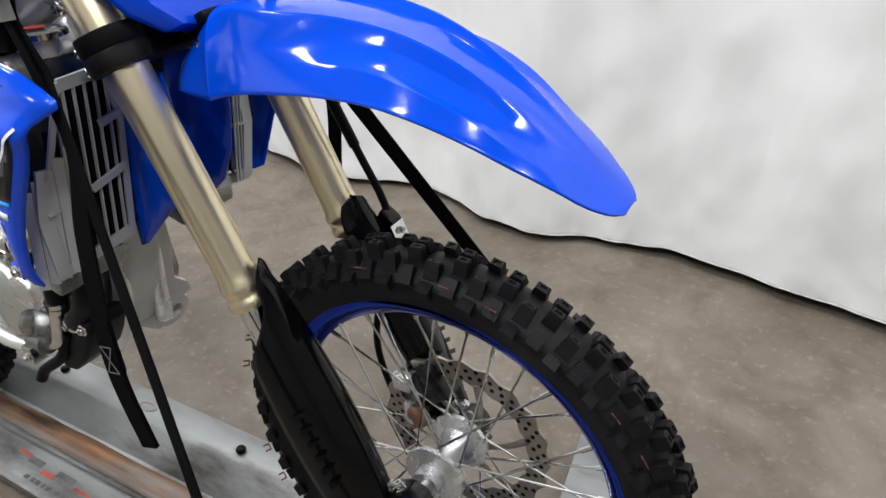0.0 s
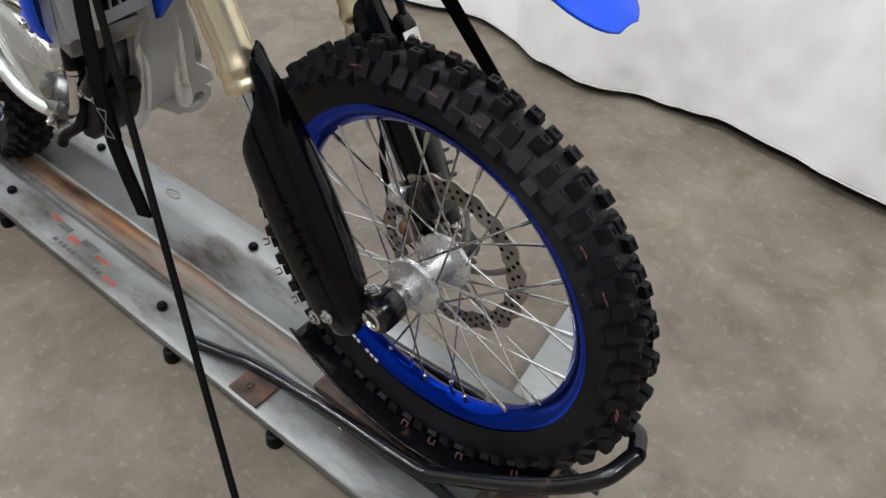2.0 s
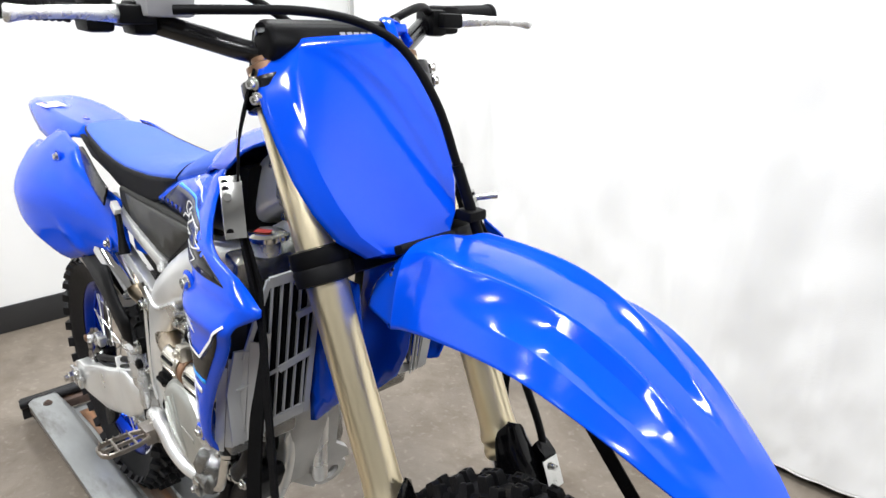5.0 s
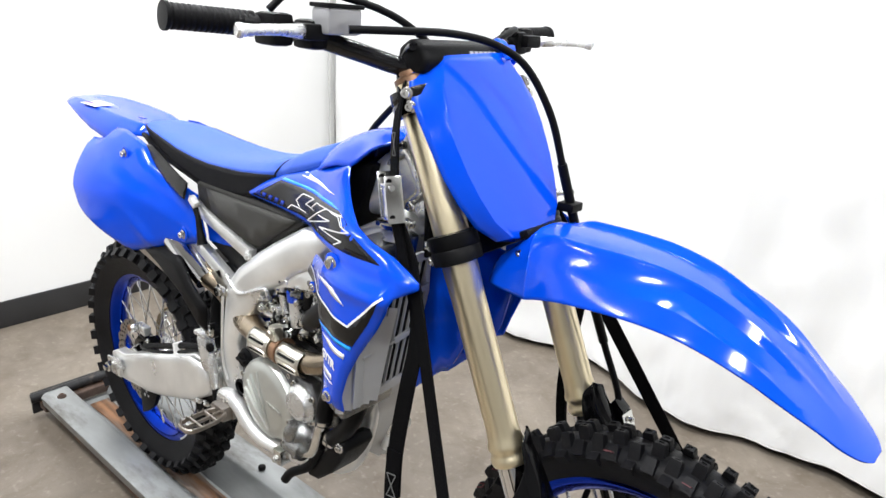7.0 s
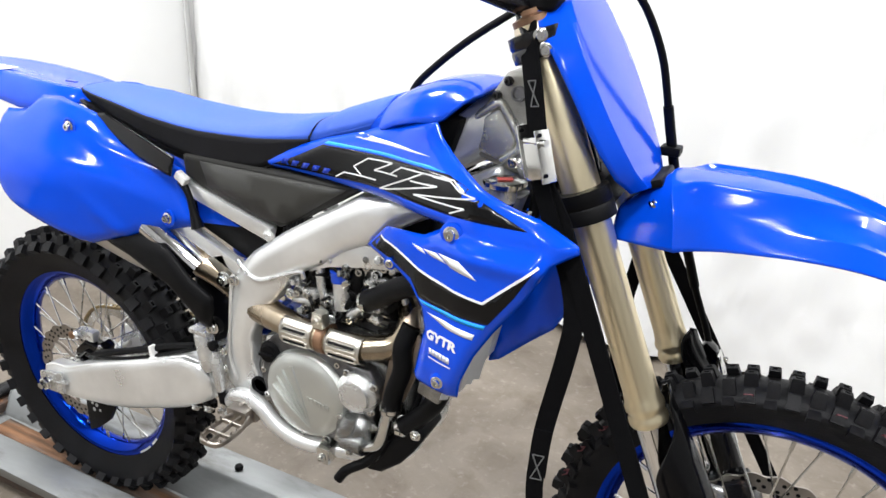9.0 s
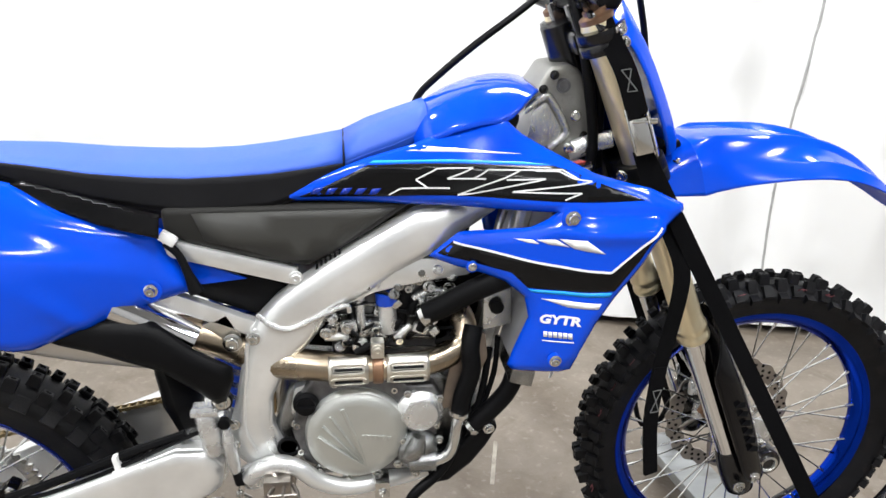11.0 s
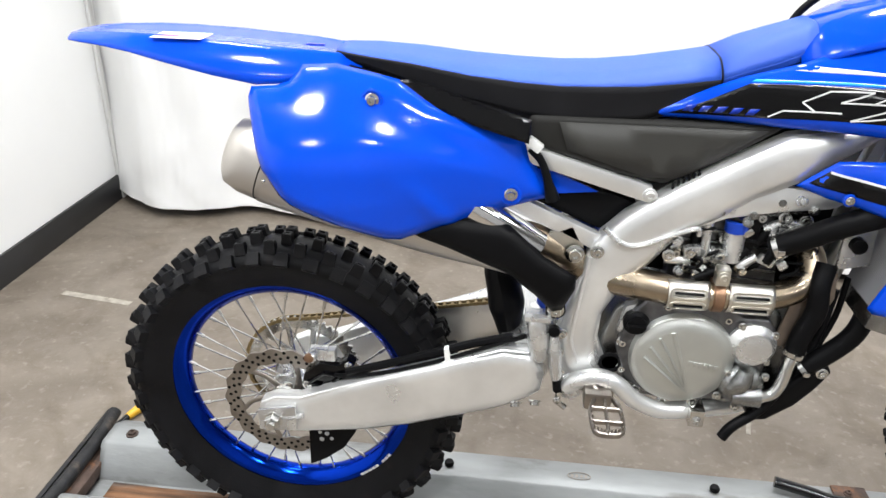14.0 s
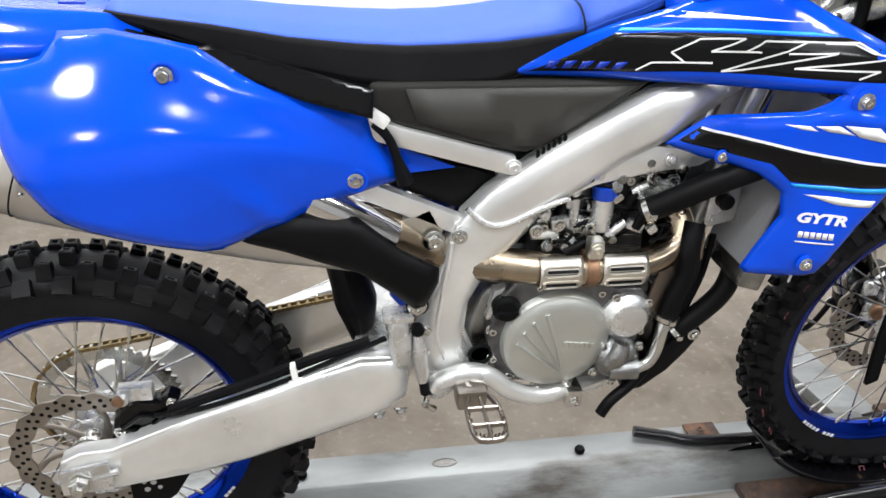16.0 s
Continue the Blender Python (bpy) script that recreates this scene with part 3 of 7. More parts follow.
def knob(bm, m, lx, ly, lh, taper=0.82, dent=0.003):
    """One tread block: lx round the wheel, ly across, lh high."""
    low = [bm.verts.new(m @ Vector((a * lx / 2, b * ly / 2, -0.006))) for a, b in ((-1, -1), (1, -1), (1, 1), (-1, 1))]
    mid = [bm.verts.new(m @ Vector((a * lx / 2 * (taper + 0.06), b * ly / 2 * (taper + 0.06), lh * 0.88))) for a, b in ((-1, -1), (1, -1), (1, 1), (-1, 1))]
    top = [bm.verts.new(m @ Vector((a * lx / 2 * taper * 0.9, b * ly / 2 * taper * 0.9, lh))) for a, b in ((-1, -1), (1, -1), (1, 1), (-1, 1))]
    inner = [bm.verts.new(m @ Vector((a * lx / 2 * taper * 0.52, b * ly / 2 * taper * 0.52, lh))) for a, b in ((-1, -1), (1, -1), (1, 1), (-1, 1))]
    pit = [bm.verts.new(m @ Vector((a * lx / 2 * taper * 0.42, b * ly / 2 * taper * 0.42, lh - dent))) for a, b in ((-1, -1), (1, -1), (1, 1), (-1, 1))]
    bridge(bm, [low, mid, top, inner, pit])
    return bm


def tyre(hub, centre, outer, rim, width, rows, step, seed=1):
    """A knobbly tyre: carcass and rows of (across, turn, length, breadth, height, shift)."""
    rng = random.Random(seed)
    bm = bmesh.new()
    body = outer - 0.0185
    depth = body - rim
    profile = []
    for k in range(25):
        a = math.pi * k / 24
        s = math.sin(a)
        profile.append((rim + depth * (s ** 0.62), -width * 0.5 * math.cos(a) * (0.48 + 0.52 * min(1, s * 1.9) ** 0.8)))
    sides = 96
    rings = []
    for r, h in profile:
        rings.append([bm.verts.new(centre + Vector((r * math.cos(2 * math.pi * k / sides), h, r * math.sin(2 * math.pi * k / sides)))) for k in range(sides)])
    bridge(bm, rings, True, False)
    part("tyre", bm, RUBBER, hub, "black knobbly off-road tyre", smooth=60)
    count = int(round(2 * math.pi * outer / step))
    for across, tilt, lx, ly, lh, shift in rows:
        data = None
        for k in range(count):
            a = 2 * math.pi * (k + shift) / count + rng.uniform(-0.004, 0.004)
            rr = body - (abs(across) / (width / 2)) ** 2.2 * depth * 0.42
            out = Vector((math.cos(a), 0, math.sin(a)))
            m = Matrix.Translation(centre + rr * out + Vector((0, across, 0)))
            frame3 = Matrix((Vector((-math.sin(a), 0, math.cos(a))), Vector((0, 1, 0)), out)).transposed()
            lean = Matrix.Rotation(radians(-tilt), 3, "X")
            mm = m @ (frame3 @ lean).to_4x4()
            mm = mm @ Matrix.Diagonal((rng.uniform(0.93, 1.06), 1, rng.uniform(0.96, 1.04), 1))
            if data is None:
                ob = part("tread_block", knob(bmesh.new(), Matrix(), lx, ly, lh, dent=0.008 if abs(across) > 0.030 else 0.002), RUBBER, hub, smooth=25)
                data, ob.matrix_basis = ob.data, mm
            else:
                piece("tread_block", data, hub, mm)


def rim_mesh(centre, bead, width):
    """A drop-centre alloy rim, turned about the axle."""
    w = width / 2
    prof = [(bead + 0.012, -w), (bead + 0.012, -w + 0.003), (bead + 0.002, -w + 0.006), (bead - 0.003, -w * 0.55), (bead - 0.012, -w * 0.35), (bead - 0.012, w * 0.35), (bead - 0.003, w * 0.55),
            (bead + 0.002, w - 0.006), (bead + 0.012, w - 0.003), (bead + 0.012, w), (bead + 0.004, w + 0.0005), (bead - 0.008, w * 0.82), (bead - 0.019, w * 0.42), (bead - 0.023, w * 0.2), (bead - 0.023, -w * 0.2),
            (bead - 0.019, -w * 0.42), (bead - 0.008, -w * 0.82), (bead + 0.004, -w - 0.0005)]
    bm = bmesh.new()
    sides, rings = 96, []
    for r, h in prof + prof[:1]:
        rings.append([bm.verts.new(centre + Vector((r * math.cos(2 * math.pi * k / sides), h, r * math.sin(2 * math.pi * k / sides)))) for k in range(sides)])
    bridge(bm, rings, True, False)
    return bm


def brake_disc(centre, y, outer, inner, waves, side):
    """A wave-edged drilled disc with its spider."""
    bm = bmesh.new()
    n, thick = waves * 8, 0.004
    rings = [[], [], [], []]
    for k in range(n):
        a = 2 * math.pi * k / n
        ro = outer * (1 + 0.022 * math.cos(a * waves))
        ri = inner * (1 + 0.02 * math.cos(a * waves))
        for ring, (r, h) in zip(rings, ((ri, -thick / 2), (ro, -thick / 2), (ro, thick / 2), (ri, thick / 2))):
            ring.append(bm.verts.new(centre + Vector((r * math.cos(a), y + h, r * math.sin(a)))))
    bridge(bm, rings + [rings[0]], True, False)
    # drilled holes: dark sunk rings
    return bm


def disc_holes(centre, y, outer, inner, waves):
    bm = bmesh.new()
    for k in range(waves * 5):
        a = 2 * math.pi * k / (waves * 5)
        r = inner + (outer - inner) * (0.20, 0.50, 0.80, 0.34, 0.66)[k % 5]
        for s in (-1, 1):
            lathe(bm, [(0.0037, 0.0), (0.0034, 0.0004)], centre + Vector((r * math.cos(a), y + s * 0.0021, r * math.sin(a))), sides=8, turn=facing((0, s, 0)))
    return bm


def wheel(name, centre, outer, bead, width, rim_width, hub_r, flange, rows, step, seed):
    bm = bmesh.new()
    f = flange
    lathe(bm, [(0.012, -f - 0.026), (0.022, -f - 0.026), (0.023, -f - 0.008), (hub_r + 0.012, -f - 0.004), (hub_r + 0.013, -f + 0.003), (hub_r - 0.006, -f + 0.008), (hub_r * 0.55, -f * 0.4),
               (hub_r * 0.5, 0), (hub_r * 0.55, f * 0.4), (hub_r - 0.006, f - 0.008), (hub_r + 0.013, f - 0.003), (hub_r + 0.012, f + 0.004), (0.023, f + 0.008), (0.022, f + 0.026), (0.012, f + 0.026)], centre, sides=40)
    hub = part(name, bm, ALU_CAST, bike, "wheel with blue rim, steel spokes and knobbly tyre")
    part("rim", rim_mesh(centre, bead, rim_width), BLUE_ANOD, hub, "blue anodised alloy rim")
    tyre(hub, centre, outer, bead + 0.004, width, rows, step, seed)
    for k in range(36):
        s = -1 if k % 2 else 1
        a = 2 * math.pi * k / 36
        swing = (1 if (k // 2) % 2 else -1) * radians(62)
        p = centre + Vector((hub_r * math.cos(a - swing), s * f, hub_r * math.sin(a - swing)))
        q = centre + Vector(((bead - 0.022) * math.cos(a), s * 0.006, (bead - 0.022) * math.sin(a)))
        bm = bmesh.new()
        tube(bm, [p, q], 0.0018, 6)
        d = (p - q).normalized()
        tube(bm, [q - d * 0.004, q + d * 0.016], 0.0034, 6)
        part("spoke", bm, STEEL, hub)
    return hub


front_rows = [(-0.0100, 4, 0.0200, 0.0145, 0.018, 0.0), (0.0100, -4, 0.0200, 0.0145, 0.018, 0.0), (-0.0245, 17, 0.0195, 0.0135, 0.018, 0.5), (0.0245, -17, 0.0195, 0.0135, 0.018, 0.5),
              (-0.0360, 38, 0.0185, 0.0145, 0.0175, 0.02), (0.0360, -38, 0.0185, 0.0145, 0.0175, 0.02), (-0.0425, 66, 0.0185, 0.0150, 0.0105, 0.55), (0.0425, -66, 0.0185, 0.0150, 0.0105, 0.55)]
rear_rows = [(-0.013, 2, 0.021, 0.018, 0.0185, 0.0), (0.013, -2, 0.021, 0.018, 0.0185, 0.0), (-0.035, 14, 0.022, 0.016, 0.018, 0.5), (0.035, -14, 0.022, 0.016, 0.018, 0.5),
             (-0.0535, 42, 0.027, 0.019, 0.0195, 0.0), (0.0535, -42, 0.027, 0.019, 0.0195, 0.0)]
front_wheel = wheel("front_wheel", FW, 0.354, 0.268, 0.094, 0.046, 0.034, 0.036, front_rows, 0.0635, 3)
rear_wheel = wheel("rear_wheel", RW, 0.354, 0.243, 0.124, 0.056, 0.036, 0.034, rear_rows, 0.060, 5)


def lug_marks(centre, hub, outer, across, step, shift, seed):
    """Faded red paint on some of the front tread blocks."""
    rng = random.Random(seed)
    count = int(round(2 * math.pi * outer / step))
    bm = bmesh.new()
    for k in range(count):
        if rng.random() < 0.45:
            a = 2 * math.pi * (k + shift) / count
            out = Vector((math.cos(a), 0, math.sin(a)))
            frame3 = Matrix((Vector((-math.sin(a), 0, math.cos(a))), Vector((0, 1, 0)), out)).transposed() @ Matrix.Rotation(radians(-38 if across > 0 else 38) * -1, 3, "X")
            lean = radians(38)
            rr = outer - 0.0185 - (abs(across) / 0.047) ** 2.2 * 0.0258
            side = -1 if across < 0 else 1
            top = centre + out * (rr + 0.0178 * math.cos(lean)) + Vector((0, across + side * 0.0178 * math.sin(lean), 0))
            block(bm, top + frame3 @ Vector((-0.0055, 0, 0)), (0.0022, 0.0098, 0.0014), 0, frame3)
            block(bm, top + frame3 @ Vector((0.0055, 0, 0)), (0.0022, 0.0098, 0.0014), 0, frame3)
            block(bm, top + frame3 @ Vector((0, rng.choice((-0.0043, 0.0043)), 0)), (0.0088, 0.0018, 0.0014), 0, frame3)
    split("tread_mark", bm, DARK_RED, hub, "faded dark red paint mark")


lug_marks(FW, front_wheel, 0.354, -0.036, 0.0635, 0.02, 4)

# rim lettering: readable maker's name left as bars
for centre, hub, r, y, start in ((RW, rear_wheel, 0.2455, -0.0287, -0.95), (FW, front_wheel, 0.2705, -0.0237, -2.28)):
    for k in range(9):
        if k != 5:
            a = start + 0.042 * k
            bm = block(bmesh.new(), centre + Vector((r * math.cos(a), y, r * math.sin(a))), (0.0075, 0.0006, 0.008), 0, Matrix.Rotation(-a, 3, "Y"))
            part("rim_print", bm, WHITE, hub)

part("brake_disc", brake_disc(FW, 0.052, 0.135, 0.103, 20, 1), DISC, front_wheel, "drilled wave brake disc", smooth=50)
part("disc_hole", disc_holes(FW, 0.052, 0.135, 0.103, 20), BLACK, front_wheel)
part("brake_disc", brake_disc(RW, -0.058, 0.1235, 0.093, 18, -1), DISC, rear_wheel, "drilled wave brake disc", smooth=50)
part("disc_hole", disc_holes(RW, -0.058, 0.1235, 0.093, 18), BLACK, rear_wheel)
for centre, hub, y, r in ((FW, front_wheel, 0.050, 0.106), (RW, rear_wheel, -0.056, 0.096)):
    bm = bmesh.new()
    for k in range(6):
        a = 2 * math.pi * k / 6 + 0.3
        tube(bm, [centre + Vector((0.035 * math.cos(a - 0.5), y, 0.035 * math.sin(a - 0.5))), centre + Vector((0.07 * math.cos(a - 0.2), y, 0.07 * math.sin(a - 0.2))),
                  centre + Vector((r * math.cos(a), y, r * math.sin(a)))], [0.008, 0.005, 0.006], 8, 3, flat=0.45, up=(0, 1, 0))
        bolt(bm, centre + Vector((0.04 * math.cos(a), y + 0.003 * (1 if y > 0 else -1), 0.04 * math.sin(a))), (0, 1 if y > 0 else -1, 0), 0.005, 0.004)
    split("disc_carrier", bm, DISC, hub)

# chain and rear sprocket on the far side
bm = bmesh.new()
teeth = 50
rings = [[], [], [], []]
for k in range(teeth * 4):
    a = 2 * math.pi * k / (teeth * 4)
    ro = 0.122 + (0.004 if k % 4 in (0, 1) else -0.003)
    for ring, (r, h) in zip(rings, ((0.098, -0.003), (ro, -0.003), (ro, 0.003), (0.098, 0.003))):
        ring.append(bm.verts.new(RW + Vector((r * math.cos(a), 0.062 + h, r * math.sin(a)))))
bridge(bm, rings + [rings[0]], True, False)
part("sprocket", bm, STEEL, rear_wheel, "silver rear sprocket")
bm = bmesh.new()
for k in range(6):
    a = 2 * math.pi * k / 6
    for d in (-0.25, 0.25):
        tube(bm, [RW + Vector((0.04 * math.cos(a), 0.062, 0.04 * math.sin(a))), RW + Vector((0.101 * math.cos(a + d), 0.062, 0.101 * math.sin(a + d)))], 0.006, 8, flat=0.5, up=(0, 1, 0))
split("sprocket_spoke", bm, STEEL, rear_wheel)
link = bmesh.new()
for dy in (-0.006, 0.006):
    prism(link, [(-0.009, -0.004), (0.0, -0.003), (0.009, -0.004), (0.011, 0.0), (0.009, 0.004), (0.0, 0.003), (-0.009, 0.004), (-0.011, 0)], dy - 0.001, dy + 0.001)
lathe(link, [(0.0035, -0.008), (0.0035, 0.008)], (-0.008, 0, 0), sides=8)
lathe(link, [(0.0035, -0.008), (0.0035, 0.008)], (0.008, 0, 0), sides=8)
chain_ob = part("chain", link, CHAIN, bike, "gold drive chain")
way = [RW + Vector((0.122 * math.cos(a), 0.062, 0.122 * math.sin(a))) for a in np.linspace(radians(255), radians(98), 24)]
way += [RW + Vector((-0.0, 0.062, 0.122)) + (Vector((0.545, 0.062, 0.625)) - RW - Vector((0, 0.062, 0.122))) * k / 24 for k in range(1, 25)]
way += [Vector((0.545, 0.062, 0.555)) + (RW + Vector((0.0, 0.062, -0.122)) - Vector((0.545, 0.062, 0.555))) * k / 24 for k in range(25)]
run = 0.0
links_at, target = [], 0.0
for a, b in zip(way, way[1:]):
    length = (b - a).length
    while length > 1e-6 and target <= run + length:
        links_at.append((a + (b - a) * ((target - run) / length), (b - a).normalized()))
        target += 0.0158
    run += length
for i, (p, d) in enumerate(links_at):
    turn = Matrix.Rotation(-math.atan2(d.z, d.x), 4, "Y")
    if i == 0:
        chain_ob.matrix_basis = Matrix.Translation(p) @ turn
    else:
        piece("chain_link", chain_ob.data, bike, Matrix.Translation(p) @ turn)


def both(name, bm, material, parent, label="", **more):
    """A part and its twin on the other side."""
    other = mirrored(bm)
    return part(name, bm, material, parent, label, **more), part(name, other, material, parent, label, **more)


# -- swingarm, axle, rear brake
arm = [(-0.058, 0.400), (-0.050, 0.440), (-0.020, 0.455), (0.024, 0.457), (0.149, 0.508), (0.274, 0.552), (0.400, 0.602), (0.450, 0.600), (0.474, 0.560), (0.469, 0.524), (0.400, 0.486),
       (0.334, 0.456), (0.236, 0.421), (0.148, 0.396), (0.031, 0.378), (-0.045, 0.372)]
bm = prism(bmesh.new(), arm, -0.120, -0.092, 0.004, segments=3)
swing_near, swing_far = both("swingarm", bm, ALU, bike, "brushed aluminium swingarm")
for ob, m in ((swing_near, 1), (swing_far, -1)):
    bm = sheet(arm, lambda x, z: -0.127 - 0.010 * smoothstep(0.30, 0.42, x) * smoothstep(0.475, 0.44, x) + 0.004 * smoothstep(0.25, 0.05, x), 0.012, curl=0.006, curl_width=0.022)
    part("arm_face", bm if m == 1 else mirrored(bm), ALU, ob, smooth=60, solid=0.003)
bm = prism(bmesh.new(), [(0.395, 0.60), (0.47, 0.62), (0.50, 0.58), (0.47, 0.51), (0.40, 0.50)], -0.093, 0.093, 0.008)
part("swingarm_bridge", bm, ALU_CAST, bike)
bm = prism(bmesh.new(), [(-0.052, 0.385), (-0.052, 0.432), (0.022, 0.446), (0.022, 0.390)], -0.135, -0.127, 0.003)
tube(bm, [(-0.02, -0.131, 0.413), (0.035, -0.131, 0.425)], 0.006, 8)
part("axle_block", bm, ALU_CAST, swing_near)
bm = lathe(bmesh.new(), [(0.019, 0), (0.019, 0.003), (0.0155, 0.004), (0.0155, 0.014), (0.013, 0.016), (0.009, 0.016), (0.009, 0.024), (0.006, 0.025)], (-0.022, -0.134, 0.412), sides=6, turn=facing((0, -1, 0)))
part("axle_nut", bm, STEEL, swing_near, "zinc axle nut")
bm = tube(bmesh.new(), [(-0.022, -0.13, 0.405), (-0.022, 0.14, 0.405)], 0.0115, 14)
part("rear_axle", bm, STEEL, bike)
bm = prism(bmesh.new(), [(0.295, 0.553), (0.318, 0.561), (0.316, 0.568), (0.308, 0.568), (0.304, 0.592), (0.296, 0.590), (0.299, 0.565), (0.293, 0.562)], -0.118, -0.104, 0.001)
part("hose_clip", bm, NYLON, swing_near, "white nylon hose clip")
# black chain slider pad along the arm's top
bm = tube(bmesh.new(), [(0.115, -0.102, 0.512), (0.22, -0.102, 0.549), (0.33, -0.102, 0.592), (0.415, -0.102, 0.619)], 0.008, 8, 3)
part("brake_hose_cover", bm, BLACK, swing_near)
bm = prism(bmesh.new(), [(0.030, 0.378), (0.128, 0.392), (0.124, 0.360), (0.100, 0.318), (0.062, 0.285), (0.028, 0.266)], -0.088, -0.076, 0.002)
part("disc_guard", bm, BLACK, bike, "black plastic rear disc guard")
bm = bmesh.new()
for dx, dz, r in ((0.055, 0.335, 0.005), (0.066, 0.350, 0.005), (0.052, 0.352, 0.004), (0.075, 0.338, 0.004)):
    lathe(bm, [(r, 0), (r * 0.9, 0.0012)], (dx, -0.0885, dz), sides=10, turn=facing((0, -1, 0)))
part("guard_hole", bm, GRILL, bike)
# caliper and bracket
bm = bmesh.new()
prism(bm, [(0.020, 0.452), (0.030, 0.492), (0.062, 0.522), (0.096, 0.516), (0.112, 0.530), (0.128, 0.520), (0.118, 0.494), (0.104, 0.470), (0.06, 0.452)], -0.092, -0.062, 0.004)
tube(bm, [(0.04, -0.094, 0.475), (0.07, -0.096, 0.50), (0.10, -0.094, 0.495), (0.075, -0.096, 0.468), (0.04, -0.094, 0.475)], 0.004, 8)
caliper = part("rear_caliper", bm, BLACK_GLOSS, bike, "black rear brake caliper")
bm = lathe(bmesh.new(), [(0.011, 0), (0.011, 0.012), (0.008, 0.016)], (0.050, -0.092, 0.538), "y", 14, facing((0, -1, 0)))
block(bm, (0.066, -0.080, 0.535), (0.05, 0.02, 0.025), 0.004)
part("caliper_cap", bm, ALU_CAST, caliper)
bm = lathe(bmesh.new(), [(0.009, 0), (0.009, 0.006), (0.005, 0.008)], (0.046, -0.104, 0.540), sides=12, turn=facing((0, -1, 0)))
part("banjo_bolt", bm, COPPER, caliper, "copper-brown bolt")
for p in ((0.118, -0.094, 0.520), (0.035, -0.094, 0.470)):
    part("bolt", bolt(bmesh.new(), p, r=0.006), STEEL, caliper)
bm = tube(bmesh.new(), [(0.09, -0.095, 0.498), (0.13, -0.105, 0.508), (0.20, -0.110, 0.528), (0.28, -0.110, 0.557), (0.38, -0.108, 0.600), (0.44, -0.105, 0.625)], 0.0042, 8, 4)
part("brake_hose", bm, HOSE, bike, "black rear brake hose")
bm = lathe(bmesh.new(), [(0.030, -0.004), (0.030, 0.004), (0.022, 0.006), (0.022, 0.03)], (-0.022, -0.072, 0.412), sides=20)
part("axle_spacer", bm, STEEL, bike)

# -- frame
spar = [(1.02, 1.085), (0.90, 1.018), (0.80, 1.004), (0.708, 0.951), (0.654, 0.917), (0.579, 0.862), (0.546, 0.826), (0.527, 0.790), (0.512, 0.724), (0.503, 0.682), (0.486, 0.621), (0.496, 0.567), (0.527, 0.537),
        (0.570, 0.540), (0.603, 0.556), (0.601, 0.572), (0.577, 0.590), (0.560, 0.632), (0.562, 0.681), (0.592, 0.745), (0.626, 0.779), (0.665, 0.832), (0.693, 0.851), (0.726, 0.870), (0.769, 0.903), (0.826, 0.932),
        (0.87, 0.962), (0.97, 1.015), (1.04, 1.04)]
bm = prism(bmesh.new(), spar, -0.103, -0.072, 0.004, segments=3)
for v in bm.verts:
    v.co.y += smoothstep(0.82, 1.02, v.co.x) * 0.045
frame_near, frame_far = both("frame_spar", bm, ALU, bike, "brushed aluminium frame spar")
for ob, m in ((frame_near, 1), (frame_far, -1)):
    bm = sheet(spar, lambda x, z: -0.113 + smoothstep(0.82, 1.02, x) * 0.045 + 0.004 * smoothstep(0.70, 0.60, z), 0.012, curl=0.011, curl_width=0.026)
    part("spar_face", bm if m == 1 else mirrored(bm), ALU, ob, smooth=60, solid=0.003)
# raised weld bead where spar meets pivot casting
bm = tube(bmesh.new(), [(0.548, -0.112, 0.842), (0.570, -0.114, 0.822), (0.600, -0.114, 0.815), (0.648, -0.114, 0.836), (0.688, -0.114, 0.852), (0.694, -0.112, 0.84)], 0.0042, 8, 5)
part("weld_bead", bm, ALU_CAST, frame_near)
bm = tube(bmesh.new(), [(0.530, -0.113, 0.79), (0.520, -0.114, 0.70), (0.515, -0.114, 0.63), (0.530, -0.114, 0.585)], 0.003, 8, 5)
part("casting_ridge", bm, ALU, frame_near)
bm = prism(bmesh.new(), [(0.69, 0.846), (0.735, 0.866), (0.81, 0.882), (0.885, 0.892), (0.905, 0.903), (0.87, 0.918), (0.81, 0.924), (0.76, 0.908)], -0.100, -0.086, 0.004)
part("engine_mount", bm, ALU, frame_near, "cast aluminium engine bracket")
bm = bmesh.new()
tube(bm, [(0.515, -0.118, 0.535), (0.538, -0.128, 0.560), (0.570, -0.132, 0.570), (0.602, -0.132, 0.556), (0.632, -0.130, 0.528), (0.680, -0.122, 0.505), (0.740, -0.105, 0.500), (0.82, -0.078, 0.498), (0.875, -0.05, 0.515),
          (0.905, -0.035, 0.60), (0.94, -0.032, 0.78), (1.00, -0.03, 1.02)], 0.0155, 14, 5)
cradle_near, cradle_far = both("cradle_tube", bm, ALU, bike, "pale painted lower cradle tube")
bm = prism(bmesh.new(), [(0.60, 0.490), (0.78, 0.486), (0.82, 0.495), (0.80, 0.505), (0.66, 0.503)], -0.06, 0.06, 0.004)
part("skid_plate", bm, ENGINE, bike)
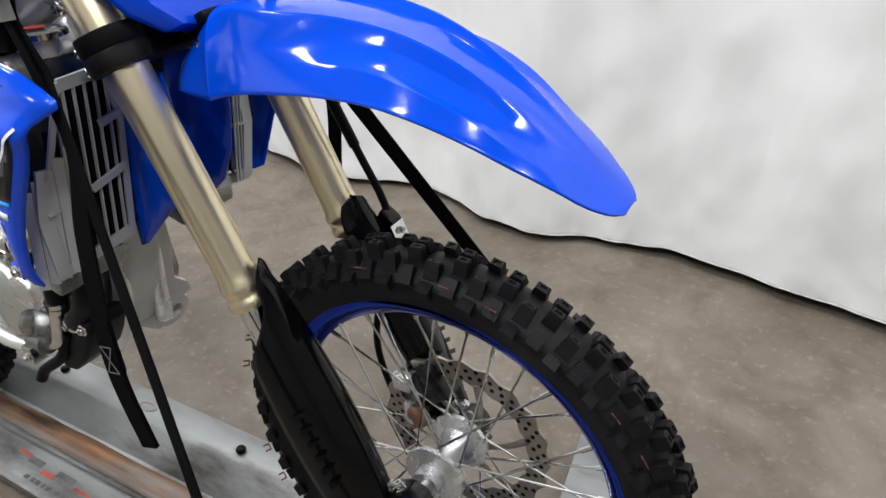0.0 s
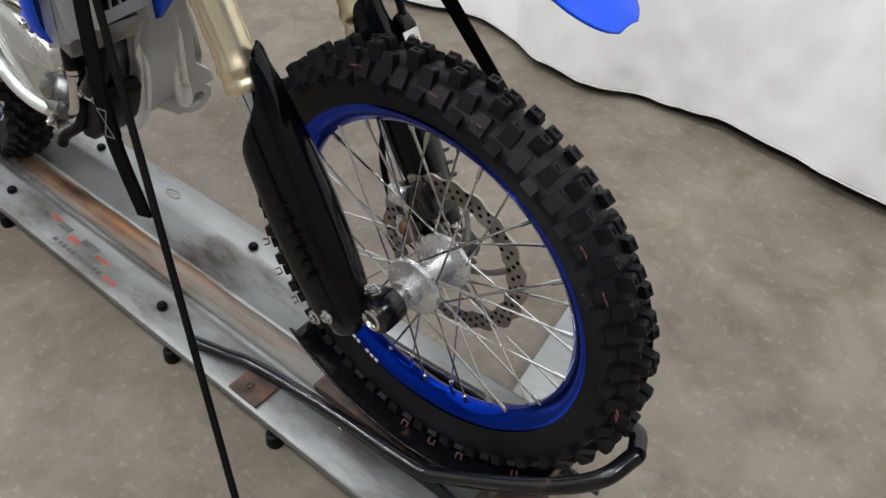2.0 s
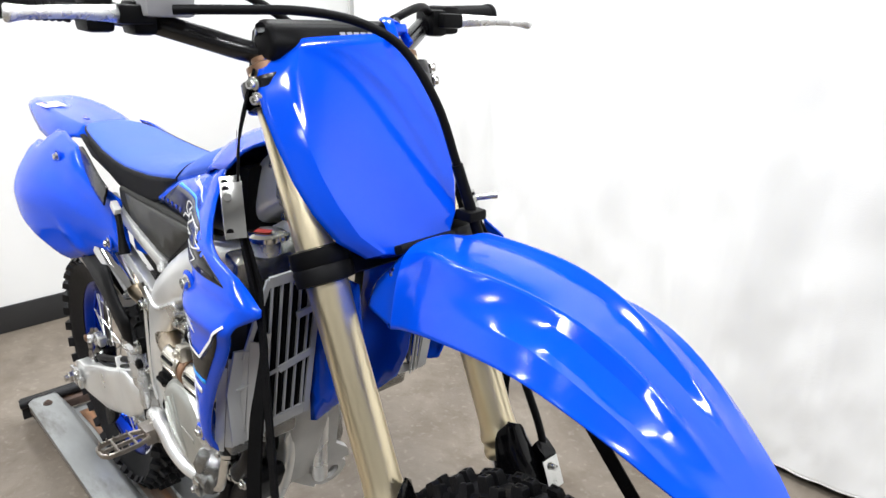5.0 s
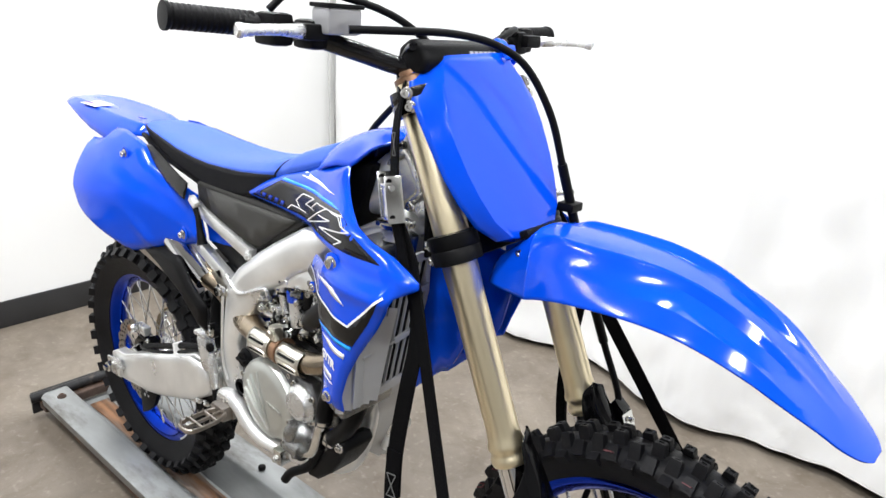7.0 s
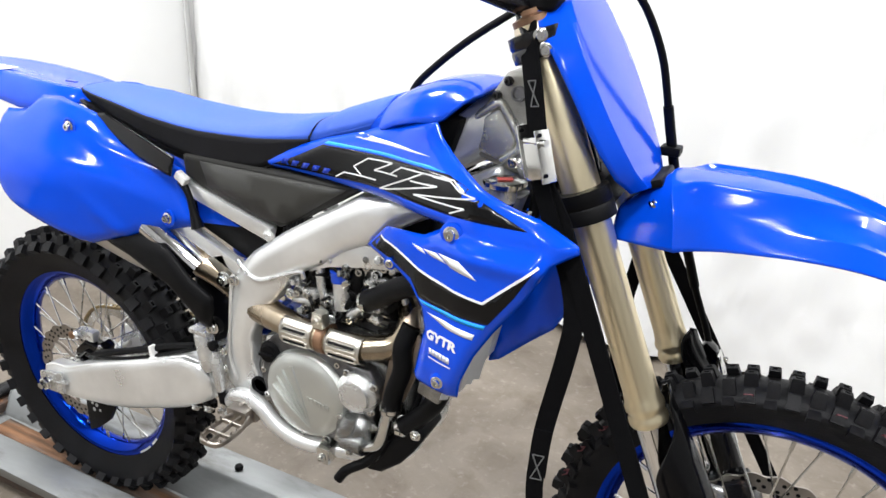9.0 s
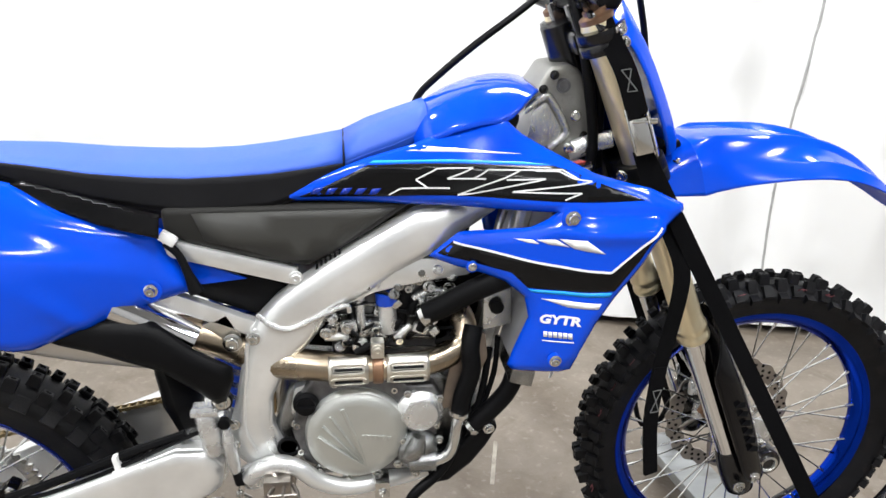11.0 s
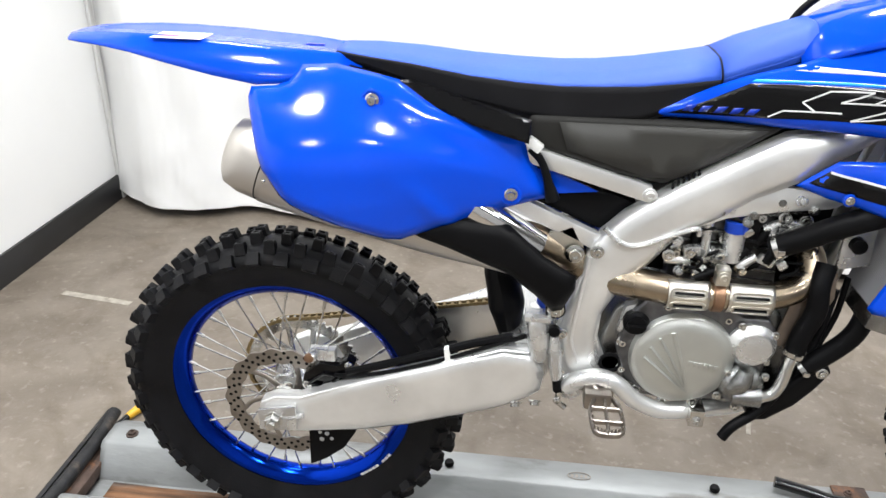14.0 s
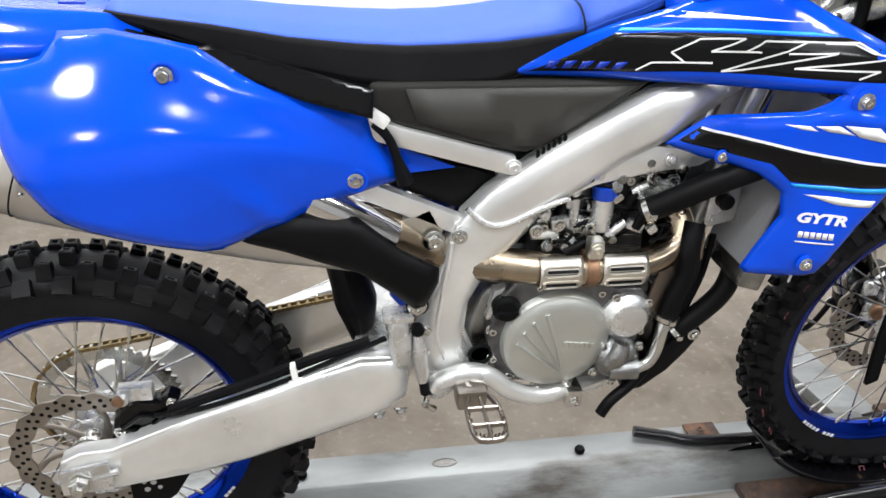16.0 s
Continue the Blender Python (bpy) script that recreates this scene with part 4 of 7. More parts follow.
# forward-facing plate at the foot of the down tube, with a ringed lug
bm = bmesh.new()
front = []
for y, z in ((-0.045, 0.72), (0.045, 0.74), (0.066, 0.66), (0.078, 0.585), (0.112, 0.552), (0.122, 0.525), (0.09, 0.521), (0.060, 0.503), (0.052, 0.470), (0.03, 0.490), (-0.005, 0.525), (-0.048, 0.560)):
    front.append((0.842 + 0.42 * (z - 0.489), y, z))
faces = [[bm.verts.new(Vector(p) + Vector((d, 0, -0.4 * d))) for p in front] for d in (0.0, 0.012)]
bridge(bm, faces)
gusset = part("frame_gusset", bm, SATIN, bike, "silver plate at the foot of the frame with a ringed lug")
bm = lathe(bmesh.new(), [(0.019, -0.007), (0.035, -0.007), (0.038, 0.0), (0.035, 0.007), (0.019, 0.007), (0.019, -0.007)], (0.845, 0.088, 0.489), sides=28, turn=facing((0.92, 0, -0.38)))
part("lug_ring", bm, SATIN, gusset)
bm = block(bmesh.new(), (0.742, -0.118, 0.503), (0.026, 0.042, 0.034), 0.003)
bolt(bm, (0.742, -0.140, 0.50), r=0.006)
part("cradle_clamp", bm, STEEL, bike, "bright zinc clamp on the cradle tube")
bm = lathe(bmesh.new(), [(0.026, 0), (0.026, 0.006), (0.02, 0.010), (0.012, 0.010), (0.012, 0.006)], (0.520, -0.113, 0.535), sides=24, turn=facing((0, -1, 0)))
part("pivot_boss", bm, ALU_CAST, frame_near)
bm = lathe(bmesh.new(), [(0.020, 0), (0.020, 0.004), (0.0155, 0.005), (0.015, 0.004), (0.014, 0.0)], (0.585, -0.113, 0.590), sides=20, turn=facing((0, -1, 0)))
part("pivot_bolt", bm, BLACK, frame_near)
for p, r in (((0.483, -0.120, 0.690), 0.010), ((0.506, -0.104, 0.789), 0.011), ((0.540, -0.114, 0.800), 0.008), ((0.498, -0.113, 0.640), 0.007), ((0.497, -0.113, 0.600), 0.006), ((0.655, -0.100, 0.797), 0.007), ((0.690, -0.096, 0.803), 0.007)):
    part("bolt", bolt(bmesh.new(), p, r=r, h=r * 0.9), STEEL, bike, "bright zinc bolt")
bm = lathe(bmesh.new(), [(0.017, -0.012), (0.017, 0.0), (0.014, 0.001)], (0.483, -0.120, 0.690), sides=24, turn=facing((0, -1, 0)))
part("rubber_washer", bm, BLACK, bike)
# steering head and the silver casting behind it
bm = tube(bmesh.new(), [(1.035, 0, 1.28), (1.115, 0, 1.085), (1.135, 0, 1.03)], [0.030, 0.036, 0.034], 20)
part("steering_head", bm, BLACK_METAL, bike)
bm = prism(bmesh.new(), [(0.940, 1.120), (0.975, 1.090), (1.057, 1.066), (1.100, 1.080), (1.112, 1.098), (1.092, 1.150), (1.062, 1.214), (1.044, 1.222), (1.014, 1.218), (1.002, 1.198), (0.980, 1.160)], -0.054, 0.054, 0.009, segments=3)
head = part("head_casting", bm, HEAD_CAST, bike, "grey cast aluminium frame head with a raised rib", smooth=60)
for side in (-1, 1):
    bm = tube(bmesh.new(), [(0.958, side * 0.055, 1.128), (0.978, side * 0.056, 1.152), (1.004, side * 0.056, 1.172), (1.016, side * 0.056, 1.170), (1.044, side * 0.056, 1.124), (1.040, side * 0.056, 1.108), (1.018, side * 0.056, 1.090)], 0.0065, 10, 4)
    part("casting_rib", bm, ALU_CAST, head, smooth=60)
    bm = prism(bmesh.new(), [(0.962, 1.122), (0.980, 1.146), (1.006, 1.164), (1.013, 1.163), (1.038, 1.123), (1.034, 1.110), (1.010, 1.090), (0.985, 1.098)], min(side * 0.050, side * 0.0575), max(side * 0.050, side * 0.0575), 0.003)
    part("casting_boss", bm, ALU_CAST, head, smooth=60)
    bm = lathe(bmesh.new(), [(0.0, 0.003), (0.007, 0.003), (0.008, 0.005), (0.011, 0.005), (0.012, 0.0)], (1.036, side * 0.053, 1.190), sides=20, turn=facing((0, side, 0)))
    part("pocket_ring", bm, DEPTH_CAST, head)
    for x, z in ((1.076, 1.110), (1.020, 1.206), (1.004, 1.184)):
        part("bolt", bolt(bmesh.new(), (x, side * 0.055, z), (0, side, 0), 0.005, 0.006), BLACK_METAL, head)
bm = tube(bmesh.new(), [(1.050, -0.060, 1.085), (1.085, -0.064, 1.100), (1.118, -0.070, 1.108)], 0.010, 12, 3, flat=1.5)
part("head_bracket", bm, ALU_CAST, head, "bright cast bracket below the frame head", smooth=60)
for pts in ([(1.030, -0.045, 1.345), (1.050, -0.072, 1.28), (1.068, -0.078, 1.20), (1.085, -0.075, 1.10), (1.08, -0.07, 1.02)], [(1.045, -0.030, 1.345), (1.070, -0.055, 1.27), (1.092, -0.060, 1.18), (1.10, -0.06, 1.06)]):
    part("wiring_sleeve", tube(bmesh.new(), pts, 0.009, 10, 5), HOSE, bike, "black wiring sleeve at the steering head")
bm = bmesh.new()
rings = []
for x, z, hw, hh in ((0.90, 1.075, 0.070, 0.05), (0.95, 1.110, 0.072, 0.060), (1.00, 1.136, 0.052, 0.056), (1.03, 1.152, 0.046, 0.050), (1.05, 1.158, 0.036, 0.040)):
    rings.append([bm.verts.new((x + 0.25 * hh * math.sin(a), hw * math.copysign(abs(math.cos(a)) ** 0.55, math.cos(a)), z + hh * math.copysign(abs(math.sin(a)) ** 0.6, math.sin(a)))) for a in np.linspace(0, 2 * math.pi, 28, endpoint=False)])
bridge(bm, rings)
part("air_duct", bm, ALU, bike, "rounded silver casting behind the steering head", smooth=60)
bm = bmesh.new()
for p in ((1.045, -0.078, 1.095), (1.055, -0.07, 1.145)):
    bolt(bm, p, r=0.006)
split("bolt", bm, STEEL, bike, "bright zinc bolt")

# -- subframe, airbox, shock
for a, b in (((0.350, 0.972), (0.612, 0.897)), ((0.36, 0.888), (0.545, 0.806))):
    d = Vector((b[0] - a[0], 0, b[1] - a[1]))
    m = Matrix.Rotation(-math.atan2(d.z, d.x), 3, "Y")
    bm = block(bmesh.new(), ((a[0] + b[0]) / 2, -0.088, (a[1] + b[1]) / 2), (d.length, 0.020, 0.028), 0.004, m)
    bolt(bm, (b[0], -0.099, b[1]), r=0.008)
    both("subframe_rail", bm, ALU, bike, "silver subframe rail")
bm = prism(bmesh.new(), [(0.415, 1.014), (0.80, 1.016), (0.74, 0.975), (0.668, 0.930), (0.630, 0.913), (0.56, 0.925), (0.455, 0.955), (0.418, 0.972)], -0.094, 0.094, 0.012, segments=3)
airbox = part("airbox_cover", bm, AIRBOX, bike, "dark grey plastic airbox cover")
for k in range(6):
    t = k / 5
    bm = block(bmesh.new(), (0.645 + 0.036 * t, -0.096, 0.914 + 0.022 * t), (0.004, 0.006, 0.011), 0.001)
    part("rib", bm, BLACK, airbox)
# Added black block so the gaps between spar and cylinder stay dark.
bm = prism(bmesh.new(), [(0.60, 0.74), (0.63, 0.84), (0.72, 0.93), (0.84, 1.00), (0.90, 1.02), (0.90, 0.86), (0.84, 0.74), (0.80, 0.72)], -0.035, 0.035, 0.01)
part("dark_gap_filler", bm, BLACK, bike, "black block added to darken the gap behind the engine")
bm = sheet([(0.462, 1.006), (0.770, 1.008), (0.668, 0.938), (0.645, 0.926), (0.60, 0.926), (0.478, 0.962)], lambda x, z: -0.0955, 0.03)
part("cover_inset", bm, AIRBOX_SHEEN, airbox, "inset face of the airbox cover, paled for its gloss", solid=0.002, solid_offset=0)
bm = prism(bmesh.new(), [(0.40, 0.915), (0.56, 0.885), (0.60, 0.87), (0.545, 0.82), (0.42, 0.87)], -0.07, 0.07, 0.006)
part("mudguard_inner", bm, BLACK, bike)
bm = prism(bmesh.new(), [(0.435, 0.925), (0.455, 0.925), (0.535, 0.892), (0.44, 0.882)], -0.085, -0.079, 0.002)
part("inner_panel", bm, BLUE, bike, "small blue inner side panel")
bm = prism(bmesh.new(), [(0.420, 0.800), (0.500, 0.838), (0.520, 0.800), (0.500, 0.765), (0.455, 0.768)], -0.098, -0.080, 0.003)
part("shock_bracket", bm, SHIELD, bike, "brushed steel silencer bracket")
bm = tube(bmesh.new(), [(0.52, 0.0, 0.88), (0.50, 0.0, 0.60)], 0.028, 16)
part("shock_body", bm, ALU_CAST, bike)
bm = tube(bmesh.new(), [(0.51 + 0.05 * math.cos(k * 0.52), 0.05 * math.sin(k * 0.52), 0.84 - 0.0022 * k) for k in range(95)], 0.0065, 8)
part("shock_spring", bm, BLUE_PART, bike, "blue shock spring")
bm = tube(bmesh.new(), [(0.36, 0.0, 0.79), (0.385, -0.01, 0.70), (0.40, -0.02, 0.64), (0.41, -0.03, 0.58)], [0.012, 0.03, 0.034, 0.02], 12, 5, flat=1.6)
part("mud_flap", bm, BLACK, bike, "black rubber mud flap")
# rear brake master cylinder behind the pivot
bm = bmesh.new()
tube(bm, [(0.452, -0.118, 0.672), (0.455, -0.118, 0.665), (0.462, -0.118, 0.600), (0.464, -0.118, 0.588)], [0.016, 0.019, 0.017, 0.012], 16)
block(bm, (0.455, -0.118, 0.676), (0.044, 0.034, 0.010), 0.003)
master = part("rear_master_cylinder", bm, ALU_CAST, bike, "silver rear brake master cylinder")
bm = tube(bmesh.new(), [(0.486, -0.122, 0.640), (0.488, -0.124, 0.615), (0.494, -0.126, 0.570), (0.496, -0.126, 0.550)], [0.007, 0.011, 0.011, 0.007], 12)
part("plunger", bm, ALU_CAST, master)
bm = tube(bmesh.new(), [(0.496, -0.126, 0.555), (0.500, -0.126, 0.530)], 0.008, 12)
part("boot", bm, HOSE, master)
bm = lathe(bmesh.new(), [(0.010, 0), (0.010, 0.01), (0.005, 0.012)], (0.484, -0.12, 0.652), sides=12, turn=facing((0, -1, 0)))
part("fitting", bm, BLACK, master)
bm = tube(bmesh.new(), [(0.505, -0.128, 0.530), (0.500, -0.13, 0.510), (0.515, -0.13, 0.498)], 0.006, 8)
bolt(bm, (0.50, -0.135, 0.515), r=0.005)
part("clevis", bm, STEEL, master)
for p in ((0.428, -0.128, 0.498), (0.462, -0.128, 0.505)):
    part("bolt", bolt(bmesh.new(), p, (0, -0.6, -0.8), 0.008, 0.008), STEEL, swing_near)

# foot peg and brake pedal
bm = bmesh.new()
pts = [(0.562, -0.160, 0.546), (0.552, -0.19, 0.545), (0.555, -0.243, 0.544), (0.576, -0.252, 0.544), (0.600, -0.243, 0.544), (0.602, -0.19, 0.545), (0.592, -0.160, 0.546)]
tube(bm, pts, 0.0035, 8, 3, flat=1.7)
tube(bm, [(0.577, -0.160, 0.546), (0.578, -0.250, 0.544)], 0.003, 8, flat=1.7)
for y in (-0.195, -0.23):
    tube(bm, [(0.553, y + 0.008, 0.545), (0.602, y + 0.008, 0.545)], 0.003, 8, flat=1.7)
for i in range(16):
    a = pts[1 + i * 4 // 16]
    b = pts[2 + i * 4 // 16]
    t = (i * 4 / 16) % 1
    p = Vector(a).lerp(Vector(b), t)
    tube(bm, [p + Vector((0, 0, 0.004)), p + Vector((0, 0, 0.011))], [0.0026, 0.001], 5)
peg = part("foot_peg", bm, DISC, bike, "toothed steel foot peg")
bm = bmesh.new()
block(bm, (0.566, -0.148, 0.541), (0.046, 0.036, 0.034), 0.005)
tube(bm, [(0.556, -0.13, 0.562), (0.566, -0.150, 0.552), (0.586, -0.158, 0.54)], 0.006, 8, 3)
tube(bm, [(0.55, -0.148, 0.55), (0.585, -0.148, 0.55)], 0.008, 10)
part("peg_bracket", bm, DISC, peg)
both("left_peg_mount", block(bmesh.new(), (0.57, 0.13, 0.54), (0.05, 0.03, 0.03), 0.004), DISC, bike)

# -- engine
engine = part("crankcase", prism(bmesh.new(), [(0.565, 0.535), (0.60, 0.515), (0.68, 0.508), (0.80, 0.506), (0.86, 0.53), (0.885, 0.585), (0.880, 0.66), (0.85, 0.705), (0.78, 0.725), (0.70, 0.735), (0.63, 0.72), (0.585, 0.69), (0.562, 0.62)], -0.095, 0.105, 0.012, segments=3),
              ENGINE, bike, "dark cast aluminium engine crankcase")
bm = lathe(bmesh.new(), [(0.094, 0), (0.094, 0.014), (0.088, 0.020), (0.0865, 0.034), (0.083, 0.040), (0.078, 0.0415), (0.076, 0.0435), (0.060, 0.046), (0.0, 0.048)], (0.700, -0.090, 0.616), sides=64, turn=facing((0, -1, 0)))
clutch = part("clutch_cover", bm, ALU_CLEAR, engine, "satin silver round clutch cover")
# side case, its colour darkened for the recess round the clutch cover
bm = prism(bmesh.new(), [(0.606, 0.69), (0.640, 0.735), (0.70, 0.745), (0.755, 0.728), (0.79, 0.70), (0.83, 0.70), (0.85, 0.67), (0.838, 0.60), (0.83, 0.555), (0.79, 0.535), (0.74, 0.530), (0.66, 0.533), (0.61, 0.56), (0.592, 0.62)], -0.118, -0.09, 0.006, segments=3)
part("side_case", bm, DEPTH_CAST, engine)
base_x, base_z = 0.722, 0.550
for ex, ez in ((0.636, 0.622), (0.644, 0.642), (0.657, 0.660), (0.677, 0.673)):
    bm = tube(bmesh.new(), [(base_x - 0.006, -0.1362, base_z + 0.004), (ex * 0.5 + base_x * 0.5, -0.1390, ez * 0.5 + base_z * 0.5), (ex, -0.1362, ez)], [0.0014, 0.0034, 0.0040], 8, 2, flat=0.7)
    part("cover_ridge", bm, ALU_CLEAR, clutch)
for k in range(6):
    bm = block(bmesh.new(), (0.712 + 0.0085 * k, -0.1378, 0.617 - 0.0012 * k), (0.0065, 0.0016, 0.0085), 0.0004)
    part("cover_print", bm, ALU_CLEAR, clutch)
for k in range(12):
    a = 2 * math.pi * k / 12 + 0.35
    part("bolt", bolt(bmesh.new(), (0.700 + 0.101 * math.cos(a), -0.112, 0.616 + 0.101 * math.sin(a)), r=0.0065, h=0.008), STEEL, engine)
bm = lathe(bmesh.new(), [(0.040, 0), (0.040, 0.012), (0.034, 0.018), (0.031, 0.020), (0.029, 0.026), (0.026, 0.027), (0.0, 0.027)], (0.808, -0.112, 0.652), sides=40, turn=facing((0, -1, 0)))
part("oil_filter_cover", bm, ALU_CAST, engine)
for a in (0.6, 2.1, 3.9, 5.5):
    part("bolt", bolt(bmesh.new(), (0.808 + 0.041 * math.cos(a), -0.122, 0.652 + 0.041 * math.sin(a)), r=0.005), STEEL, engine)
bm = lathe(bmesh.new(), [(0.040, 0), (0.038, 0.016), (0.030, 0.028), (0.018, 0.034), (0.0, 0.035)], (0.805, -0.112, 0.575), sides=32, turn=facing((0, -1, 0)))
tube(bm, [(0.79, -0.135, 0.572), (0.80, -0.14, 0.59), (0.805, -0.138, 0.612)], [0.016, 0.018, 0.012], 12, 3)
tube(bm, [(0.79, -0.135, 0.560), (0.835, -0.140, 0.563)], 0.019, 14)
pump = part("water_pump", bm, ENGINE, engine, "cast water pump housing")
for p in ((0.778, -0.128, 0.60), (0.842, -0.122, 0.592), (0.80, -0.135, 0.535), (0.846, -0.118, 0.545), (0.77, -0.125, 0.548)):
    part("bolt", bolt(bmesh.new(), p, r=0.0055), STEEL, engine)
bm = tube(bmesh.new(), [(0.833, -0.138, 0.560), (0.855, -0.137, 0.570), (0.866, -0.134, 0.592), (0.872, -0.128, 0.630), (0.876, -0.124, 0.645)], 0.0105, 14, 4)
part("coolant_pipe", bm, STEEL, pump, "bright bent coolant pipe")
bm = lathe(bmesh.new(), [(0.0, 0.0), (0.021, 0.0), (0.022, 0.014), (0.016, 0.018), (0.016, 0.024), (0.0, 0.026)], (0.618, -0.106, 0.676), sides=22, turn=facing((0, -1, 0)))
block(bm, (0.618, -0.132, 0.676), (0.03, 0.008, 0.007), 0.002)
part("oil_filler_cap", bm, BLACK, engine, "black oil filler cap")
bm = prism(bmesh.new(), [(0.59, 0.65), (0.60, 0.70), (0.635, 0.712), (0.655, 0.69), (0.64, 0.665), (0.61, 0.64)], -0.107, -0.07, 0.004)
part("filler_boss", bm, ALU_CAST, engine)
# cylinder and head, leaning back; recess shade is in their colour
bm = prism(bmesh.new(), [(0.665, 0.72), (0.845, 0.70), (0.838, 0.80), (0.825, 0.86), (0.675, 0.87), (0.66, 0.80)], -0.066, 0.066, 0.008)
cylinder = part("cylinder", bm, DEPTH_CAST, engine, "cast cylinder, darkened for depth")
for k in range(5):
    bm = prism(bmesh.new(), [(0.672, 0.752 + 0.020 * k), (0.836, 0.742 + 0.020 * k), (0.836, 0.747 + 0.020 * k), (0.672, 0.757 + 0.020 * k)], -0.071, -0.064, 0.001)
    part("cooling_rib", bm, ENGINE, cylinder)
bm = prism(bmesh.new(), [(0.672, 0.855), (0.83, 0.845), (0.846, 0.90), (0.80, 0.945), (0.71, 0.94), (0.668, 0.90)], -0.074, 0.074, 0.010)
part("cylinder_head", bm, DEPTH_CAST, engine)
# Added black backing that keeps the gap inside the header pipe dark.
bm = prism(bmesh.new(), [(0.80, 0.66), (0.89, 0.665), (0.935, 0.74), (0.945, 0.88), (0.86, 0.92), (0.81, 0.88)], 0.02, 0.075, 0.008)
part("dark_backing", bm, BLACK, engine)
bm = tube(bmesh.new(), [(0.757, -0.085, 0.790), (0.755, -0.088, 0.845)], 0.016, 14)
part("cam_tensioner", bm, ALU_CAST, engine)
bm = tube(bmesh.new(), [(0.755, -0.088, 0.843), (0.7535, -0.089, 0.862)], 0.018, 14)
part("ignition_cap", bm, BLUE_PART, engine, "blue anodised cap")
bm = tube(bmesh.new(), [(0.735, -0.07, 0.77), (0.715, -0.085, 0.80), (0.712, -0.088, 0.86), (0.725, -0.08, 0.885)], 0.008, 10, 4)
part("vent_pipe", bm, ALU_CAST, engine)
bm = bmesh.new()
for p, q, r in (((0.775, -0.075, 0.80), (0.785, -0.078, 0.865), 0.014), ((0.80, -0.07, 0.83), (0.835, -0.07, 0.865), 0.012), ((0.70, -0.07, 0.79), (0.70, -0.078, 0.84), 0.010)):
    tube(bm, [p, q], r, 10)
split("fuel_fitting", bm, BLACK, engine)
rng = random.Random(11)
# small fittings crowded round the head: unions, plugs, brackets, clips
for k in range(64):
    x, z = rng.uniform(0.650, 0.885), rng.uniform(0.765, 0.905)
    at = Vector((x, rng.uniform(-0.100, -0.074), z))
    kind = rng.randrange(4)
    turn = Matrix.Rotation(rng.uniform(-0.9, 0.9), 3, "Y")
    if kind == 0:
        bm = lathe(bmesh.new(), [(0.0, -0.004), (0.009, -0.004), (0.009, 0.005), (0.006, 0.006), (0.006, 0.014), (0.0, 0.015)], at, sides=12, turn=facing((rng.uniform(-0.5, 0.5), -1, rng.uniform(-0.5, 0.5))))
        part("union", bm, rng.choice((ALU_CAST, STEEL, ENGINE)), engine)
    elif kind == 1:
        bm = block(bmesh.new(), at, (rng.uniform(0.014, 0.03), 0.014, rng.uniform(0.010, 0.02)), 0.003, turn)
        part("bracket", bm, rng.choice((ALU_CAST, ENGINE, STEEL, ALU_CAST)), engine)
    elif kind == 2:
        d = turn @ Vector((rng.uniform(0.012, 0.022), 0, 0.006))
        part("plug", tube(bmesh.new(), [at - d, at, at + d], [0.0075, 0.0085, 0.006], 10), rng.choice((BLACK, HOSE, ALU_CAST)), engine)
    else:
        q = at + Vector((rng.uniform(-0.04, 0.04), rng.uniform(-0.004, 0.008), rng.uniform(-0.04, 0.04)))
        part("wire", tube(bmesh.new(), [at, (at + q) / 2 + Vector((0.008, -0.008, 0.006)), q], 0.003, 8, 4), HOSE, engine)
bm = bmesh.new()
for p in ((0.665, 0.80), (0.692, 0.80), (0.745, 0.775), (0.775, 0.775), (0.735, 0.80), (0.685, 0.775), (0.805, 0.88), (0.825, 0.868), (0.79, 0.865), (0.84, 0.845), (0.86, 0.862), (0.838, 0.885)):
    bolt(bm, (p[0], -0.078 - rng.random() * 0.012, p[1]), (rng.uniform(-0.3, 0.3), -1, rng.uniform(-0.2, 0.2)), 0.0075, 0.012)
split("head_bolt", bm, STEEL, engine, "bright flanged bolt")
for k in range(7):
    bm = block(bmesh.new(), (0.80 + 0.010 * k, -0.075 - 0.002 * (k % 3), 0.83 + 0.012 * math.sin(k * 2.1) + 0.004 * k), (0.016, 0.018, 0.018), 0.004, Matrix.Rotation(0.5 * k, 3, "Y"))
    part("throttle_fitting", bm, ALU_CAST if k % 2 else STEEL, engine, "silver throttle body fitting")
bm = tube(bmesh.new(), [(0.80, -0.08, 0.845), (0.83, -0.084, 0.86), (0.86, -0.08, 0.85), (0.875, -0.076, 0.825)], 0.007, 10, 3)
part("throttle_linkage", bm, ALU_CAST, engine, "silver throttle linkage rod")

# -- exhaust
pipe_line = [(0.83, -0.02, 0.835), (0.862, -0.045, 0.828), (0.886, -0.078, 0.792), (0.872, -0.098, 0.758), (0.83, -0.112, 0.743), (0.77, -0.116, 0.739), (0.70, -0.115, 0.737), (0.645, -0.106, 0.740), (0.595, -0.094, 0.741), (0.545, -0.080, 0.746), (0.49, -0.075, 0.775),
             (0.44, -0.085, 0.80), (0.40, -0.095, 0.81)]
bm = tube(bmesh.new(), pipe_line, [0.022, 0.022, 0.022, 0.022, 0.022, 0.022, 0.023, 0.025, 0.027, 0.028, 0.028, 0.029, 0.03], 20, 6)
exhaust = part("exhaust_pipe", bm, PIPE, bike, "heat-tinted steel exhaust pipe", smooth=60)
